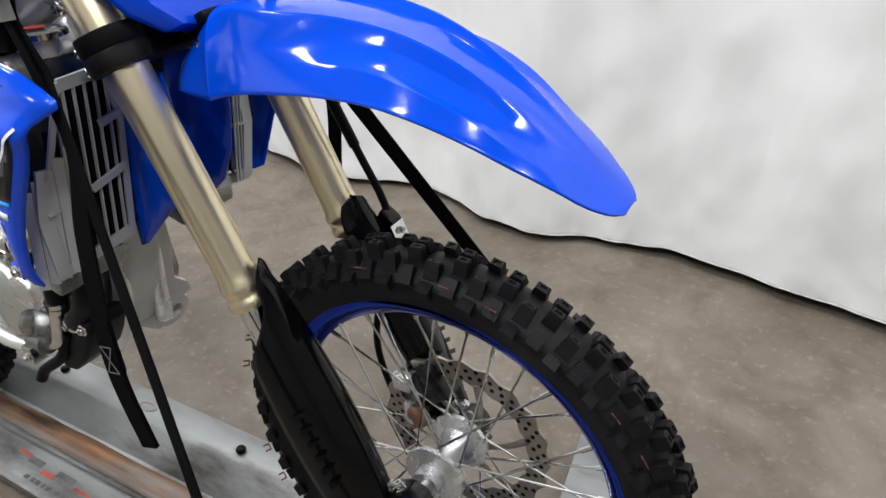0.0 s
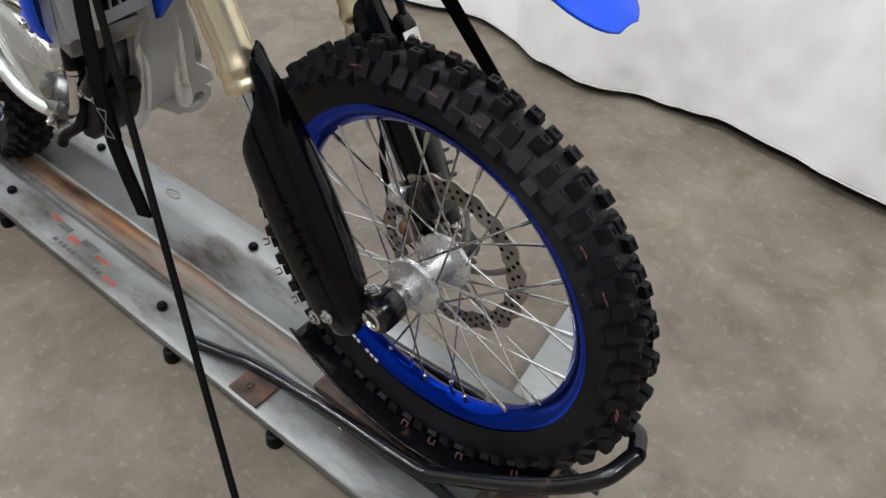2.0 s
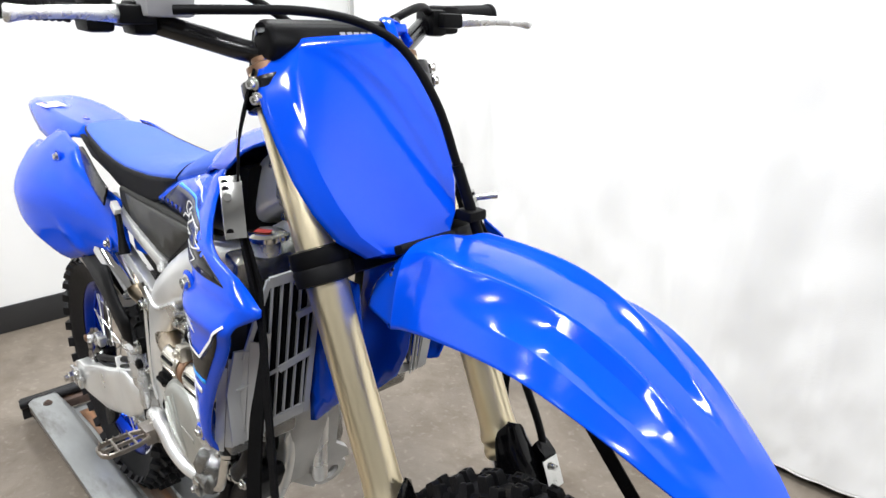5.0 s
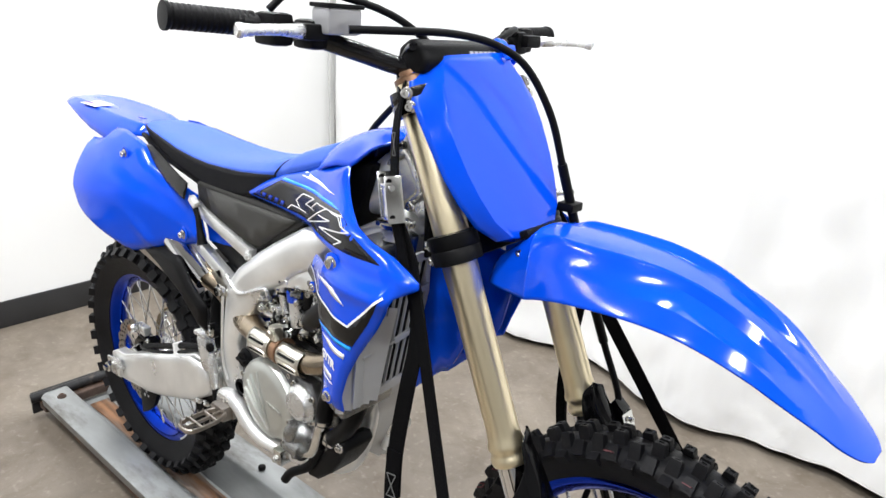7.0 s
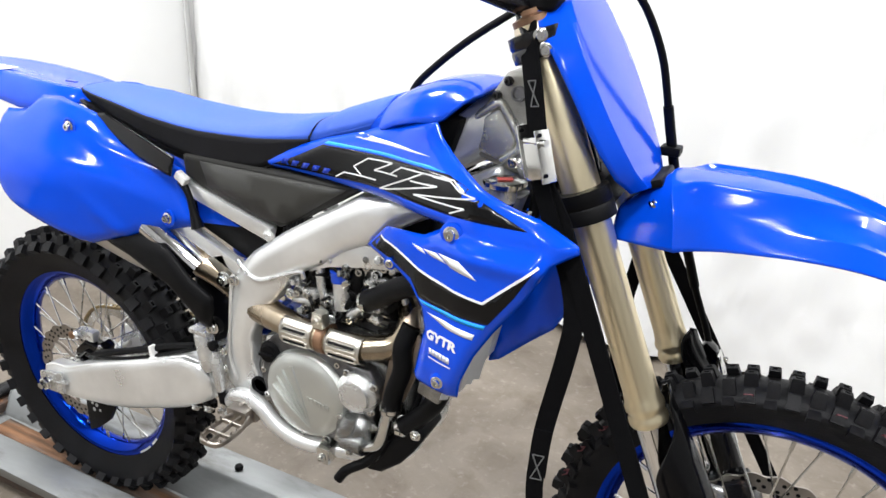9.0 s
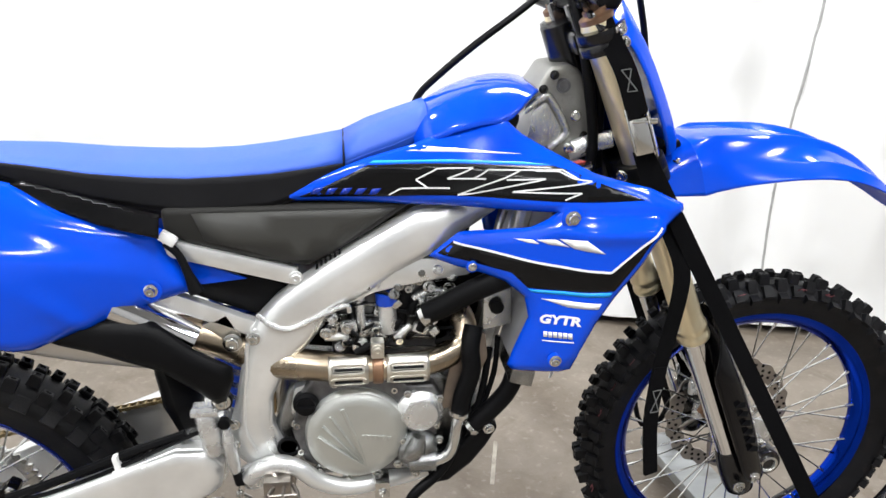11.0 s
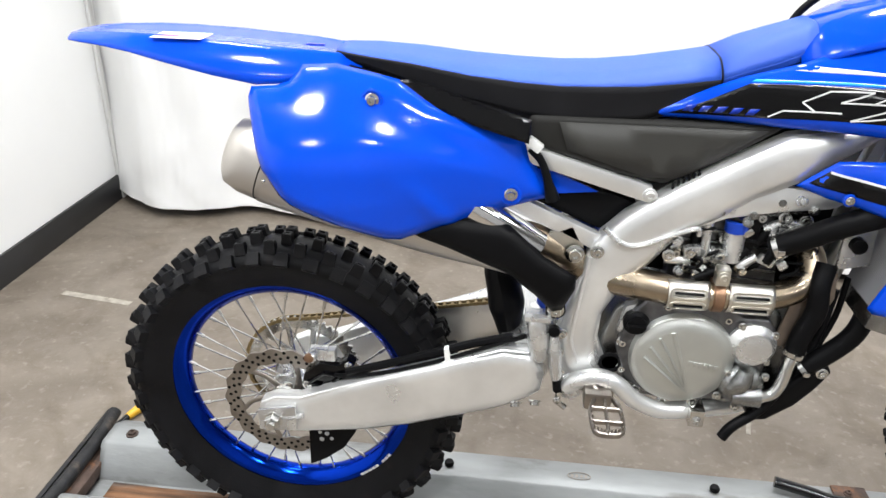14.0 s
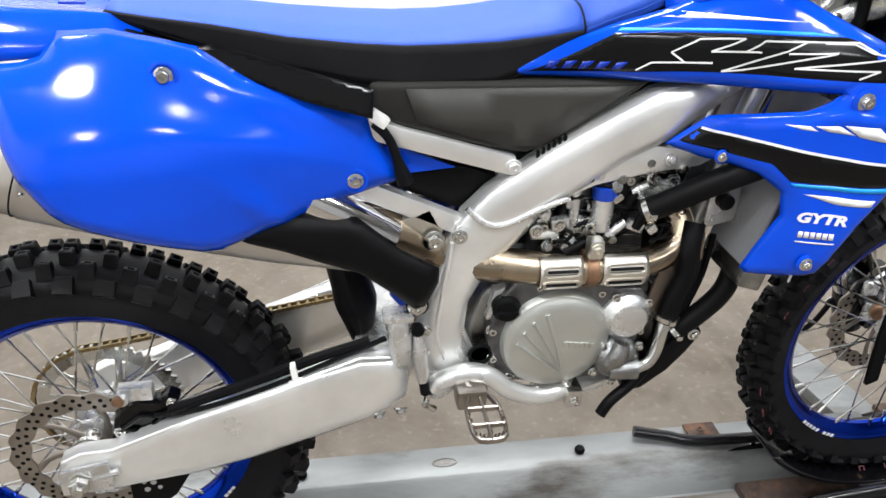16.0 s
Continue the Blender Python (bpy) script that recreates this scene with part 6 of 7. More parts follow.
def seat_skin(stations, upper):
    bm = bmesh.new()
    rows = []
    for x, top, split, low, hw in stations:
        if upper:
            row = [bm.verts.new((x, hw * f * (1.0 if abs(f) < 1 else 1), split + (top - split) * (1 - abs(f) ** 4.5))) for f in np.linspace(-1, 1, 29)]
        else:
            row = [bm.verts.new((x, s * hw * w, z)) for s, w, z in [(-1, 0.94 + 0.06 * (1 - t), split + (low - split) * t) for t in np.linspace(1, 0, 6)]]
        rows.append(row)
    bridge(bm, rows, wrap=False)
    return bm


seat = part("seat", seat_skin(SEAT, True), BLUE_MATT, bike, "matt blue vinyl seat top", smooth=60, solid=0.004)
for s in (1, -1):
    bm = seat_skin(SEAT, False)
    part("seat_side", bm if s == 1 else mirrored(bm), SEAT_SIDE, seat, "dark grey ribbed vinyl seat side", smooth=60, solid=0.004)
    bm = seat_skin(FRONT, False)
    part("seat_front_side", bm if s == 1 else mirrored(bm), BLUE_MATT, seat, smooth=60, solid=0.004)
part("seat_front", seat_skin(FRONT, True), BLUE_MATT, seat, "matt blue seat nose", smooth=60, solid=0.004)
bm = prism(bmesh.new(), [(0.13, 1.070), (0.32, 1.022), (0.46, 1.000), (0.58, 1.008), (0.70, 1.06), (0.80, 1.10), (0.80, 1.06), (0.60, 0.99), (0.40, 0.99), (0.2, 1.03)], -0.07, 0.07, 0.004)
part("seat_base", bm, BLACK, seat)
for s in (1, -1):
    line = [(x, -s * hw * 0.945, low - 0.002) for x, top, split, low, hw in SEAT]
    part("seat_piping", tube(bmesh.new(), line, 0.0028, 8, 3), BLACK, seat)
    line = [(0.69 + 0.002, -s * 0.084 * w, z) for w, z in ((0.985, 1.062), (1.0, 1.079), (0.95, 1.0845), (0.85, 1.092), (0.6, 1.1020), (0, 1.1045))]
    part("seat_seam", tube(bmesh.new(), line, 0.0015, 6, 3), BLACK, seat)

# -- rear fender and side panels
TAIL = [(-0.352, 1.088, 1.084, 0.020), (-0.345, 1.094, 1.085, 0.040), (-0.32, 1.098, 1.086, 0.054), (-0.28, 1.100, 1.085, 0.066), (-0.22, 1.101, 1.078, 0.078), (-0.16, 1.101, 1.066, 0.087), (-0.08, 1.098, 1.052, 0.097), (-0.01, 1.094, 1.041, 0.098),
        (0.05, 1.090, 1.045, 0.092), (0.10, 1.084, 1.060, 0.075), (0.15, 1.076, 1.062, 0.06)]
bm = bmesh.new()
rows = []
for x, top, low, hw in TAIL:
    row = []
    for f in np.linspace(-1, 1, 33):
        z = low + (top - low) * (1 - abs(f) ** 5)
        z += 0.004 * math.exp(-((abs(f) - 0.62) / 0.10) ** 2) * smoothstep(-0.38, -0.2, x) - 0.004 * math.exp(-(f / 0.35) ** 2) * smoothstep(-0.36, -0.2, x)
        row.append(bm.verts.new((x, hw * f, z)))
    rows.append(row)
bridge(bm, rows, wrap=False)
fender_r = part("rear_fender", bm, BLUE, bike, "glossy blue rear fender", smooth=60, solid=0.003)
bm = block(bmesh.new(), (-0.145, -0.045, 1.1005), (0.085, 0.05, 0.0006))
part("warning_label", bm, WHITE, fender_r, "small white warning sticker")
for k in range(3):
    bm = block(bmesh.new(), (-0.165, -0.058 + 0.012 * k, 1.1012), (0.035 - 0.005 * k, 0.004, 0.0004))
    part("label_bar", bm, ORANGE, fender_r)
for x in (0.07,):
    bm = block(bmesh.new(), (x, -0.03, 1.0925), (0.03, 0.008, 0.003), 0.001)
    part("fender_slot", bm, DECAL_BLUE, fender_r)


def panel_y(x, z):
    u = max(0.0, min(1.0, (1.080 - z) / 0.150))
    roll = 1.5 * u - 0.5 * u ** 3
    y = -0.092 - 0.060 * roll * (0.55 + 0.45 * smoothstep(0.42, 0.10, x))
    y -= 0.032 * smoothstep(0.45, 0.06, x) * roll + 0.010 * smoothstep(0.45, 0.10, x)
    y += 0.010 * ((x - 0.19) / 0.22) ** 2 - 0.012 * smoothstep(0.30, 0.05, x) * roll
    y += 0.10 * max(0.0, 0.885 - z) * smoothstep(0.45, 0.2, x)
    ridge = (z - 0.985) + 0.33 * (x - 0.2)
    y += 0.009 * smoothstep(-0.012, 0.03, ridge) * smoothstep(0.10, 0.24, x)
    y -= 0.006 * math.exp(-((x - 0.29 + 0.9 * (z - 0.86)) / 0.02) ** 2) * smoothstep(0.95, 0.86, z)
    return y


PANEL = [(-0.008, 1.043), (0.030, 1.046), (0.050, 1.052), (0.066, 1.074), (0.119, 1.077), (0.170, 1.068), (0.216, 1.058), (0.263, 1.028), (0.332, 1.002), (0.415, 0.981), (0.423, 0.945), (0.436, 0.925), (0.452, 0.900), (0.454, 0.884), (0.342, 0.854),
         (0.226, 0.819), (0.202, 0.822), (0.132, 0.850), (0.086, 0.870), (0.062, 0.882), (0.046, 0.896), (0.022, 0.936), (-0.001, 1.006), (-0.010, 1.030)]
side_panel, side_panel_far = both("side_panel", sheet(PANEL, panel_y, 0.008, curl=0.012, curl_width=0.022), BLUE, bike, "glossy blue plastic side panel", solid=0.003, solid_offset=0)
for x, z, r in ((0.181, 1.036, 0.010), (0.396, 0.893, 0.010)):
    y = panel_y(x, z) - 0.001
    bm = lathe(bmesh.new(), [(r * 1.7, 0), (r * 1.7, 0.0018), (r * 1.35, 0.003), (r * 1.3, 0.001)], (x, y, z), sides=24, turn=facing((0, -1, 0.1)))
    part("bolt_cup", bm, BLUE, side_panel)
    part("bolt", bolt(bmesh.new(), (x, y - 0.001, z), r=r * 0.75, h=r * 0.8), STEEL, side_panel, "bright flanged bolt")
bm = sheet([(0.205, 1.056), (0.235, 1.062), (0.420, 1.012), (0.418, 0.978), (0.332, 1.000), (0.262, 1.026)], lambda x, z: -0.109 - 0.016 * smoothstep(0.2, 0.42, x) + 0.3 * max(0, z - 1.0 + 0.2 * (x - 0.3)), 0.006)
part("seat_rail_cover", bm, BLACK_GLOSS, bike, "glossy black strip below the seat", solid=0.003, solid_offset=0)
bm = tube(bmesh.new(), [(0.422, -0.105, 0.965), (0.440, -0.108, 0.945), (0.452, -0.112, 0.915), (0.462, -0.114, 0.885)], [0.007, 0.006, 0.007, 0.012], 10, 4)
part("wire_plug", bm, BLACK, bike, "black wiring lead with plug")
bm = block(bmesh.new(), (0.427, -0.107, 0.972), (0.026, 0.014, 0.016), 0.003, Matrix.Rotation(0.6, 3, "Y"))
part("wire_connector", bm, NYLON, bike, "white wiring connector")

# -- forks and clamps
FORK_U = Vector((-0.3950, 0.0, 0.9187)).normalized()
FORK_N, FORK_O = Vector((0.9187, 0, 0.3950)), Vector((1.431, 0.003, 0.44))


def fk(s, y, ahead=0.0):
    """A place s metres up the forks from the axle's height, y across, ahead of the tubes' line."""
    return FORK_O + float(s) * FORK_U + float(ahead) * FORK_N + Vector((0, float(y), 0))


fork_turn = Matrix((FORK_N, FORK_U, FORK_N.cross(FORK_U))).transposed()
for side in (-1, 1):
    y = side * 0.104
    bm = lathe(bmesh.new(), [(0.0225, 0.345), (0.0275, 0.345), (0.0290, 0.349), (0.0290, 0.356), (0.0270, 0.360), (0.0265, 0.366), (0.0290, 0.370), (0.0290, 0.376), (0.0265, 0.384), (0.0252, 0.40), (0.0256, 0.60), (0.0270, 0.64), (0.0270, 0.92), (0.0255, 0.926), (0.0, 0.926)], FORK_O + Vector((0, y, 0)), sides=40, turn=fork_turn)
    fork = part("fork_leg", bm, GOLD, bike, "gold anodised fork outer tube")
    bm = lathe(bmesh.new(), [(0.0, 0.02), (0.0225, 0.02), (0.0225, 0.352)], FORK_O + Vector((0, y, 0)), sides=28, turn=fork_turn)
    part("inner_tube", bm, CHROME, fork, "chromed inner fork tube")
    bm = lathe(bmesh.new(), [(0.026, 0.926), (0.026, 0.934), (0.018, 0.938), (0.018, 0.944), (0.0, 0.945)], FORK_O + Vector((0, y, 0)), sides=24, turn=fork_turn)
    part("fork_cap", bm, COPPER, fork, "copper-coloured fork cap")
    # foot: the tube's cast end and a lug ahead of it that clamps the axle
    bm = bmesh.new()
    lathe(bm, [(0.0, -0.022), (0.020, -0.022), (0.027, -0.014), (0.029, 0.005), (0.029, 0.045), (0.0255, 0.070), (0.0235, 0.085)], FORK_O + Vector((0, y, 0)), sides=24, turn=fork_turn)
    foot = part("fork_foot", bm, BLACK_METAL, fork, "black cast fork foot with axle clamp")
    inner = y - side * 0.034
    bm = lathe(bmesh.new(), [(0.0, -0.010), (0.021, -0.010), (0.0265, -0.006), (0.0275, 0.004), (0.0275, 0.030), (0.0250, 0.036), (0.0175, 0.037)], Vector((0, 0, 0)), sides=32)
    for v in bm.verts:
        v.co = fk(0.0095, inner, 0.0655) + Vector((v.co.x, side * v.co.y, v.co.z))
    block(bm, fk(0.008, inner + side * 0.014, 0.040), (0.052, 0.044, 0.030), 0.006, fork_turn)
    block(bm, fk(0.034, inner + side * 0.014, 0.060), (0.030, 0.016, 0.028), 0.004, fork_turn)
    part("axle_lug", bm, BLACK_METAL, foot, "black axle lug")
    bm = lathe(bmesh.new(), [(0.0175, -0.002), (0.0175, 0.004), (0.0135, 0.0052), (0.0115, 0.003), (0.0105, -0.010), (0.0, -0.011)], fk(0.0095, inner + side * 0.037, 0.0655), sides=28, turn=facing((0, side, 0)))
    part("axle_end", bm, STEEL, foot, "hollow steel axle end")
    for a in (0.050, 0.069):
        part("pinch_bolt", bolt(bmesh.new(), fk(0.043, inner + side * 0.018, a), FORK_U, 0.0065, 0.008), STEEL, foot, "bright pinch bolt")
    # guard: a ridged shell ahead of the lower leg, narrow at its foot
    bm = bmesh.new()
    rows = []
    for s in np.linspace(0.000, 0.398, 44):
        t = s / 0.398
        r = 0.036 + 0.017 * math.sin(math.pi * min(1, 0.12 + t * 0.95)) ** 0.8
        close = math.sqrt(max(0.0, 1 - max(0.0, (s - 0.340) / 0.058) ** 3))
        foot_end = math.sqrt(max(0.02, 1 - max(0.0, (0.045 - s) / 0.045) ** 2))
        outer_end = 0.35 - (2.05 - 1.25 * smoothstep(0.27, 0.36, s)) * close * foot_end
        inner_end = 0.35 + (0.55 + 0.35 * smoothstep(0.05, 0.2, s)) * close
        row = []
        for a in np.linspace(0, 1, 19):
            aa = outer_end + (inner_end - outer_end) * a
            rr = r * (1 + 0.05 * math.cos(3 * aa) - 0.055 * math.exp(-((a - 0.52) / 0.05) ** 2))
            row.append(bm.verts.new(fk(s, y + side * rr * math.sin(-aa) * 0.95, 0.006 + rr * math.cos(aa))))
        rows.append(row)
    bridge(bm, rows, wrap=False)
    guard = part("fork_guard", bm, BLACK_GLOSS, fork, "glossy black plastic fork guard", smooth=60, solid=0.003)
    for k in range(6):
        bm = block(bmesh.new(), fk(0.100 + 0.021 * k, y + side * 0.0445, 0.033), (0.016, 0.001, 0.014), 0.0, fork_turn @ Matrix.Rotation(side * 0.6, 3, "Y"))
        part("moulded_mark", bm, BLACK, guard)
    for s, a in ((0.030, 0.020), (0.022, -0.012)):
        part("bolt", bolt(bmesh.new(), fk(s, y + side * 0.040, a), (0, side, 0), 0.008, 0.005), STEEL, guard, "bright guard bolt")
bm = tube(bmesh.new(), [fk(0.0095, -0.10, 0.0655), fk(0.0095, 0.10, 0.0655)], 0.0105, 16)
part("front_axle", bm, STEEL, bike)
for s0, s1, name in ((0.655, 0.702, "lower_clamp"), (0.880, 0.918, "upper_clamp")):
    bm = bmesh.new()
    for side in (-1, 1):
        lathe(bm, [(0.027, s0), (0.0375, s0 + 0.002), (0.0385, (s0 + s1) / 2 - 0.003), (0.0365, (s0 + s1) / 2), (0.0385, (s0 + s1) / 2 + 0.003), (0.0375, s1 - 0.002), (0.027, s1)], FORK_O + Vector((0, side * 0.104, 0)), sides=32, turn=fork_turn)
    block(bm, fk((s0 + s1) / 2, 0, -0.008), (0.058, (s1 - s0) * 0.9, 0.16), 0.008, fork_turn)
    clamp = part(name, bm, BLACK if name == "lower_clamp" else BLACK_METAL, bike, "black triple clamp")
    for side in (-1, 1):
        for ds in (0.25, 0.75):
            if name == "lower_clamp":
                part("clamp_bolt", bolt(bmesh.new(), fk(s0 + (s1 - s0) * ds, side * 0.118, -0.038), (-0.6, side * 0.8, 0), 0.0065, 0.007), STEEL, clamp)
            else:
                part("clamp_bolt", bolt(bmesh.new(), fk(s0 + (s1 - s0) * ds, side * 0.139, 0.018), (0.4, side * 0.9, 0), 0.0065, 0.007), STEEL, clamp)

# -- number plate
PLATE = [(s, w, 0.078 - 0.090 * (s - 0.664)) for s, w in ((0.664, 0.026), (0.672, 0.068), (0.70, 0.100), (0.74, 0.120), (0.78, 0.132), (0.83, 0.139), (0.87, 0.140), (0.91, 0.132), (0.935, 0.116), (0.95, 0.098))]
bm = bmesh.new()
rows = []
for s, hw, off in PLATE:
    row = []
    for f in np.linspace(-1, 1, 41):
        a = abs(f)
        crest = 0.80 - 0.12 * smoothstep(0.84, 0.95, s)
        back = 0.0045 * a ** 2 + 0.0035 * smoothstep(crest, crest + 0.06, a) * smoothstep(0.665, 0.70, s) + 0.12 * max(0.0, a - crest - 0.04)
        row.append(bm.verts.new(fk(s, hw * f * 0.965 - 0.008, off - back)))
    rows.append(row)
bridge(bm, rows, wrap=False)
plate = part("number_plate", bm, BLUE, bike, "plain glossy blue front number plate", smooth=24, solid=0.003)
bm = bmesh.new()
tube(bm, [fk(0.936, 0.055, 0.06), fk(0.962, 0.058, 0.055), fk(0.972, 0.064, 0.04), fk(0.962, 0.088, 0.035), fk(0.935, 0.092, 0.045)], 0.008, 8, 3, flat=0.5)
block(bm, fk(0.955, 0.072, 0.045), (0.02, 0.012, 0.03), 0.003, fork_turn)
part("plate_strap", bm, BLUE, plate, "blue rubber plate strap")
bm = bmesh.new()
block(bm, fk(0.672, 0.0, 0.066), (0.05, 0.012, 0.09), 0.004, fork_turn)
part("plate_bracket", bm, BLACK, plate)

# -- front fender
FENDER = [(1.192, 1.044, 1.004, 0.054, 4.0), (1.21, 1.060, 1.007, 0.064, 4.0), (1.23, 1.079, 1.010, 0.075, 4.0), (1.252, 1.098, 1.014, 0.087, 4.0), (1.258, 1.101, 1.015, 0.088, 4.0), (1.28, 1.104, 1.021, 0.088, 3.8), (1.32, 1.106, 1.028, 0.092, 3.5), (1.38, 1.106, 1.036, 0.095, 3.2), (1.44, 1.100, 1.042, 0.098, 3.0), (1.50, 1.086, 1.043, 0.100, 2.8),
          (1.55, 1.067, 1.036, 0.098, 2.5), (1.60, 1.042, 1.018, 0.088, 2.2), (1.64, 1.016, 0.997, 0.076, 2.1), (1.68, 0.985, 0.974, 0.060, 2.0), (1.70, 0.968, 0.960, 0.050, 2.0), (1.716, 0.955, 0.950, 0.039, 2.0), (1.726, 0.947, 0.944, 0.028, 2.0), (1.732, 0.942, 0.940, 0.016, 2.0)]
fine = []
cols = [spline([(row[0], row[k], 0) for row in FENDER], 4) for k in (1, 2, 3, 4)]
for i in range(len(cols[0])):
    fine.append((cols[0][i].x, cols[0][i].y, cols[1][i].y, max(0.004, cols[2][i].y), cols[3][i].y))
bm = bmesh.new()
rows = []
for x, top, low, hw, power in fine:
    row = []
    crest = 0.58 - 0.26 * smoothstep(1.34, 1.60, x)
    half = [crest * t for t in (0.0, 0.25, 0.5, 0.7, 0.84, 0.94, 0.985, 1.0)] + [crest + (0.84 - crest) * t for t in (0.06, 0.25, 0.5, 0.75, 0.94, 1.0)] + [0.86, 0.89, 0.92, 0.95, 0.98, 1.0]
    body = smoothstep(1.25, 1.30, x) * smoothstep(1.70, 1.54, x)
    for f in [-a for a in reversed(half[1:])] + half:
        a = abs(f)
        z = low + (top - low) * (1 - a ** power)
        z += body * (0.013 * (1 - smoothstep(0.0, 0.15, a - crest)) if a > crest else 0.013 - 0.014 * smoothstep(0.0, 0.16, crest - a))
        z += 0.008 * max(0.0, 1 - abs(a - 0.84) / 0.13) * smoothstep(1.40, 1.50, x) * smoothstep(1.67, 1.58, x)
        out = 1 + 0.02 * smoothstep(0.84, 1.0, a) * body
        row.append(bm.verts.new((x + 0.028 * a ** 2 * smoothstep(1.36, 1.255, x) * smoothstep(1.19, 1.25, x), hw * f * out - 0.006 * smoothstep(1.45, 1.72, x), z)))
    rows.append(row)
bridge(bm, rows, wrap=False)
front_fender = part("front_fender", bm, BLUE, bike, "glossy blue front fender", smooth=18, solid=0.003)
bm = bmesh.new()
bolt(bm, fk(0.645, -0.05, 0.075), (0.3, 0, 1), 0.007, 0.006)
part("fender_bolt", bm, STEEL, front_fender)

# -- front brake
bm = bmesh.new()
block(bm, (1.425, 0.078, 0.545), (0.085, 0.052, 0.062), 0.012, Matrix.Rotation(radians(-35), 3, "Y"))
tube(bm, [(1.40, 0.095, 0.575), (1.43, 0.095, 0.52)], 0.015, 12)
caliper_f = part("front_caliper", bm, BLACK_METAL, bike, "dark front brake caliper")
bm = bmesh.new()
block(bm, (1.400, 0.050, 0.555), (0.03, 0.014, 0.03), 0.004)
block(bm, (1.415, 0.048, 0.50), (0.028, 0.012, 0.04), 0.004)
split("caliper_bridge", bm, ALU_CAST, caliper_f)
bm = tube(bmesh.new(), [(1.415, 0.047, 0.500), (1.425, 0.042, 0.515), (1.43, 0.042, 0.49)], 0.011, 10, 3)
part("piston_cap", bm, COPPER, caliper_f, "copper-brown caliper cap")
hose = [(1.045, -0.205, 1.366), (1.080, -0.15, 1.366), (1.120, -0.08, 1.364), (1.150, -0.02, 1.350), (1.176, 0.025, 1.318), (1.205, 0.055, 1.250), (1.222, 0.073, 1.175), (1.236, 0.090, 1.105), (1.262, 0.110, 1.00), (1.300, 0.130, 0.88), (1.338, 0.138, 0.78), (1.345, 0.125, 0.70), (1.318, 0.118, 0.62), (1.300, 0.125, 0.53), (1.318, 0.128, 0.44), (1.345, 0.125, 0.405), (1.368, 0.120, 0.43), (1.385, 0.110, 0.49), (1.41, 0.095, 0.53)]
part("brake_line", tube(bmesh.new(), hose, 0.0058, 10, 6), HOSE, bike, "black front brake hose looping over the plate")
part("brake_line_sleeve", tube(bmesh.new(), hose[6:10], 0.0078, 10, 6), HOSE, bike)
bm = block(bmesh.new(), (1.234, 0.088, 1.108), (0.03, 0.03, 0.014), 0.003)
tube(bm, [(1.20, 0.07, 1.098), (1.232, 0.098, 1.108)], 0.005, 8)
part("hose_guide", bm, BLACK, bike)
bm = prism(bmesh.new(), [(1.325, 0.70), (1.320, 0.76), (1.335, 0.79), (1.355, 0.775), (1.365, 0.73), (1.36, 0.69)], 0.122, 0.148, 0.005)
part("hose_bracket", bm, BLACK_GLOSS, bike, "glossy hose bracket on the fork")
# Plate stands for the far strap's silver buckle beside the hose.
bm = block(bmesh.new(), (1.366, 0.128, 0.752), (0.004, 0.030, 0.044), 0.001, Matrix.Rotation(radians(-22), 3, "Y"))
for dz in (-0.012, 0.012):
    bolt(bm, (1.368, 0.128, 0.752 + dz), (0.92, 0, 0.38), 0.004, 0.004)
part("hose_clamp", bm, STEEL, bike, "bright zinc plate standing for the far strap's buckle")

# -- handlebar and controls
bar_line = [(0.938, -0.405, 1.375), (0.955, -0.30, 1.371), (0.985, -0.23, 1.362), (1.030, -0.165, 1.342), (1.062, -0.115, 1.326), (1.074, -0.07, 1.322), (1.076, 0.0, 1.322)]
bar_line = bar_line + [(x, -y, z) for x, y, z in reversed(bar_line[:-1])]
bars = part("handlebar", tube(bmesh.new(), bar_line, 0.0135, 16, 5), BLACK_METAL, bike, "matt black handlebar")
for side in (-1, 1):
    d = (Vector((0.938, -0.405, 1.375)) - Vector((0.952, -0.285, 1.3705))).normalized()
    d.y *= -side
    start = Vector((0.952, side * 0.288, 1.3705))
    prof = [(0.0175, 0.0), (0.0175, 0.004)]
    for k in range(14):
        h = 0.008 + 0.0075 * k
        prof += [(0.0158, h), (0.0172, h + 0.002), (0.0172, h + 0.005), (0.0158, h + 0.0065)]
    prof += [(0.019, 0.116), (0.019, 0.121), (0.0, 0.122)]
    part("grip", lathe(bmesh.new(), prof, start, sides=22, turn=facing(d)), HOSE, bars, "black ribbed rubber grip")
    bm = bmesh.new()
    block(bm, (0.975, side * 0.268, 1.366), (0.050, 0.034, 0.044), 0.008)
    block(bm, (1.000, side * 0.225, 1.362), (0.046, 0.030, 0.040), 0.008)
    part("control_housing", bm, BLACK, bars, "black control housing")
    part("lever_perch", block(bmesh.new(), (1.020, side * 0.240, 1.366), (0.034, 0.040, 0.022), 0.005), BLACK, bars)
    bm = tube(bmesh.new(), [(1.020, side * 0.252, 1.366), (1.038, side * 0.275, 1.367), (1.050, side * 0.31, 1.368), (1.060, side * 0.355, 1.367), (1.064, side * 0.376, 1.366), (1.064, side * 0.380, 1.366)], [0.009, 0.008, 0.0062, 0.0058, 0.0085, 0.006], 12, 4, flat=1.15)
    part("lever", bm, ALU_CAST, bars, "polished aluminium lever")
bm = block(bmesh.new(), (1.032, -0.205, 1.382), (0.040, 0.058, 0.036), 0.006)
part("brake_reservoir", bm, GREY, bars, "grey brake fluid reservoir")
bm = block(bmesh.new(), (1.032, -0.205, 1.402), (0.044, 0.062, 0.006), 0.002)
part("reservoir_lid", bm, BLACK, bars)
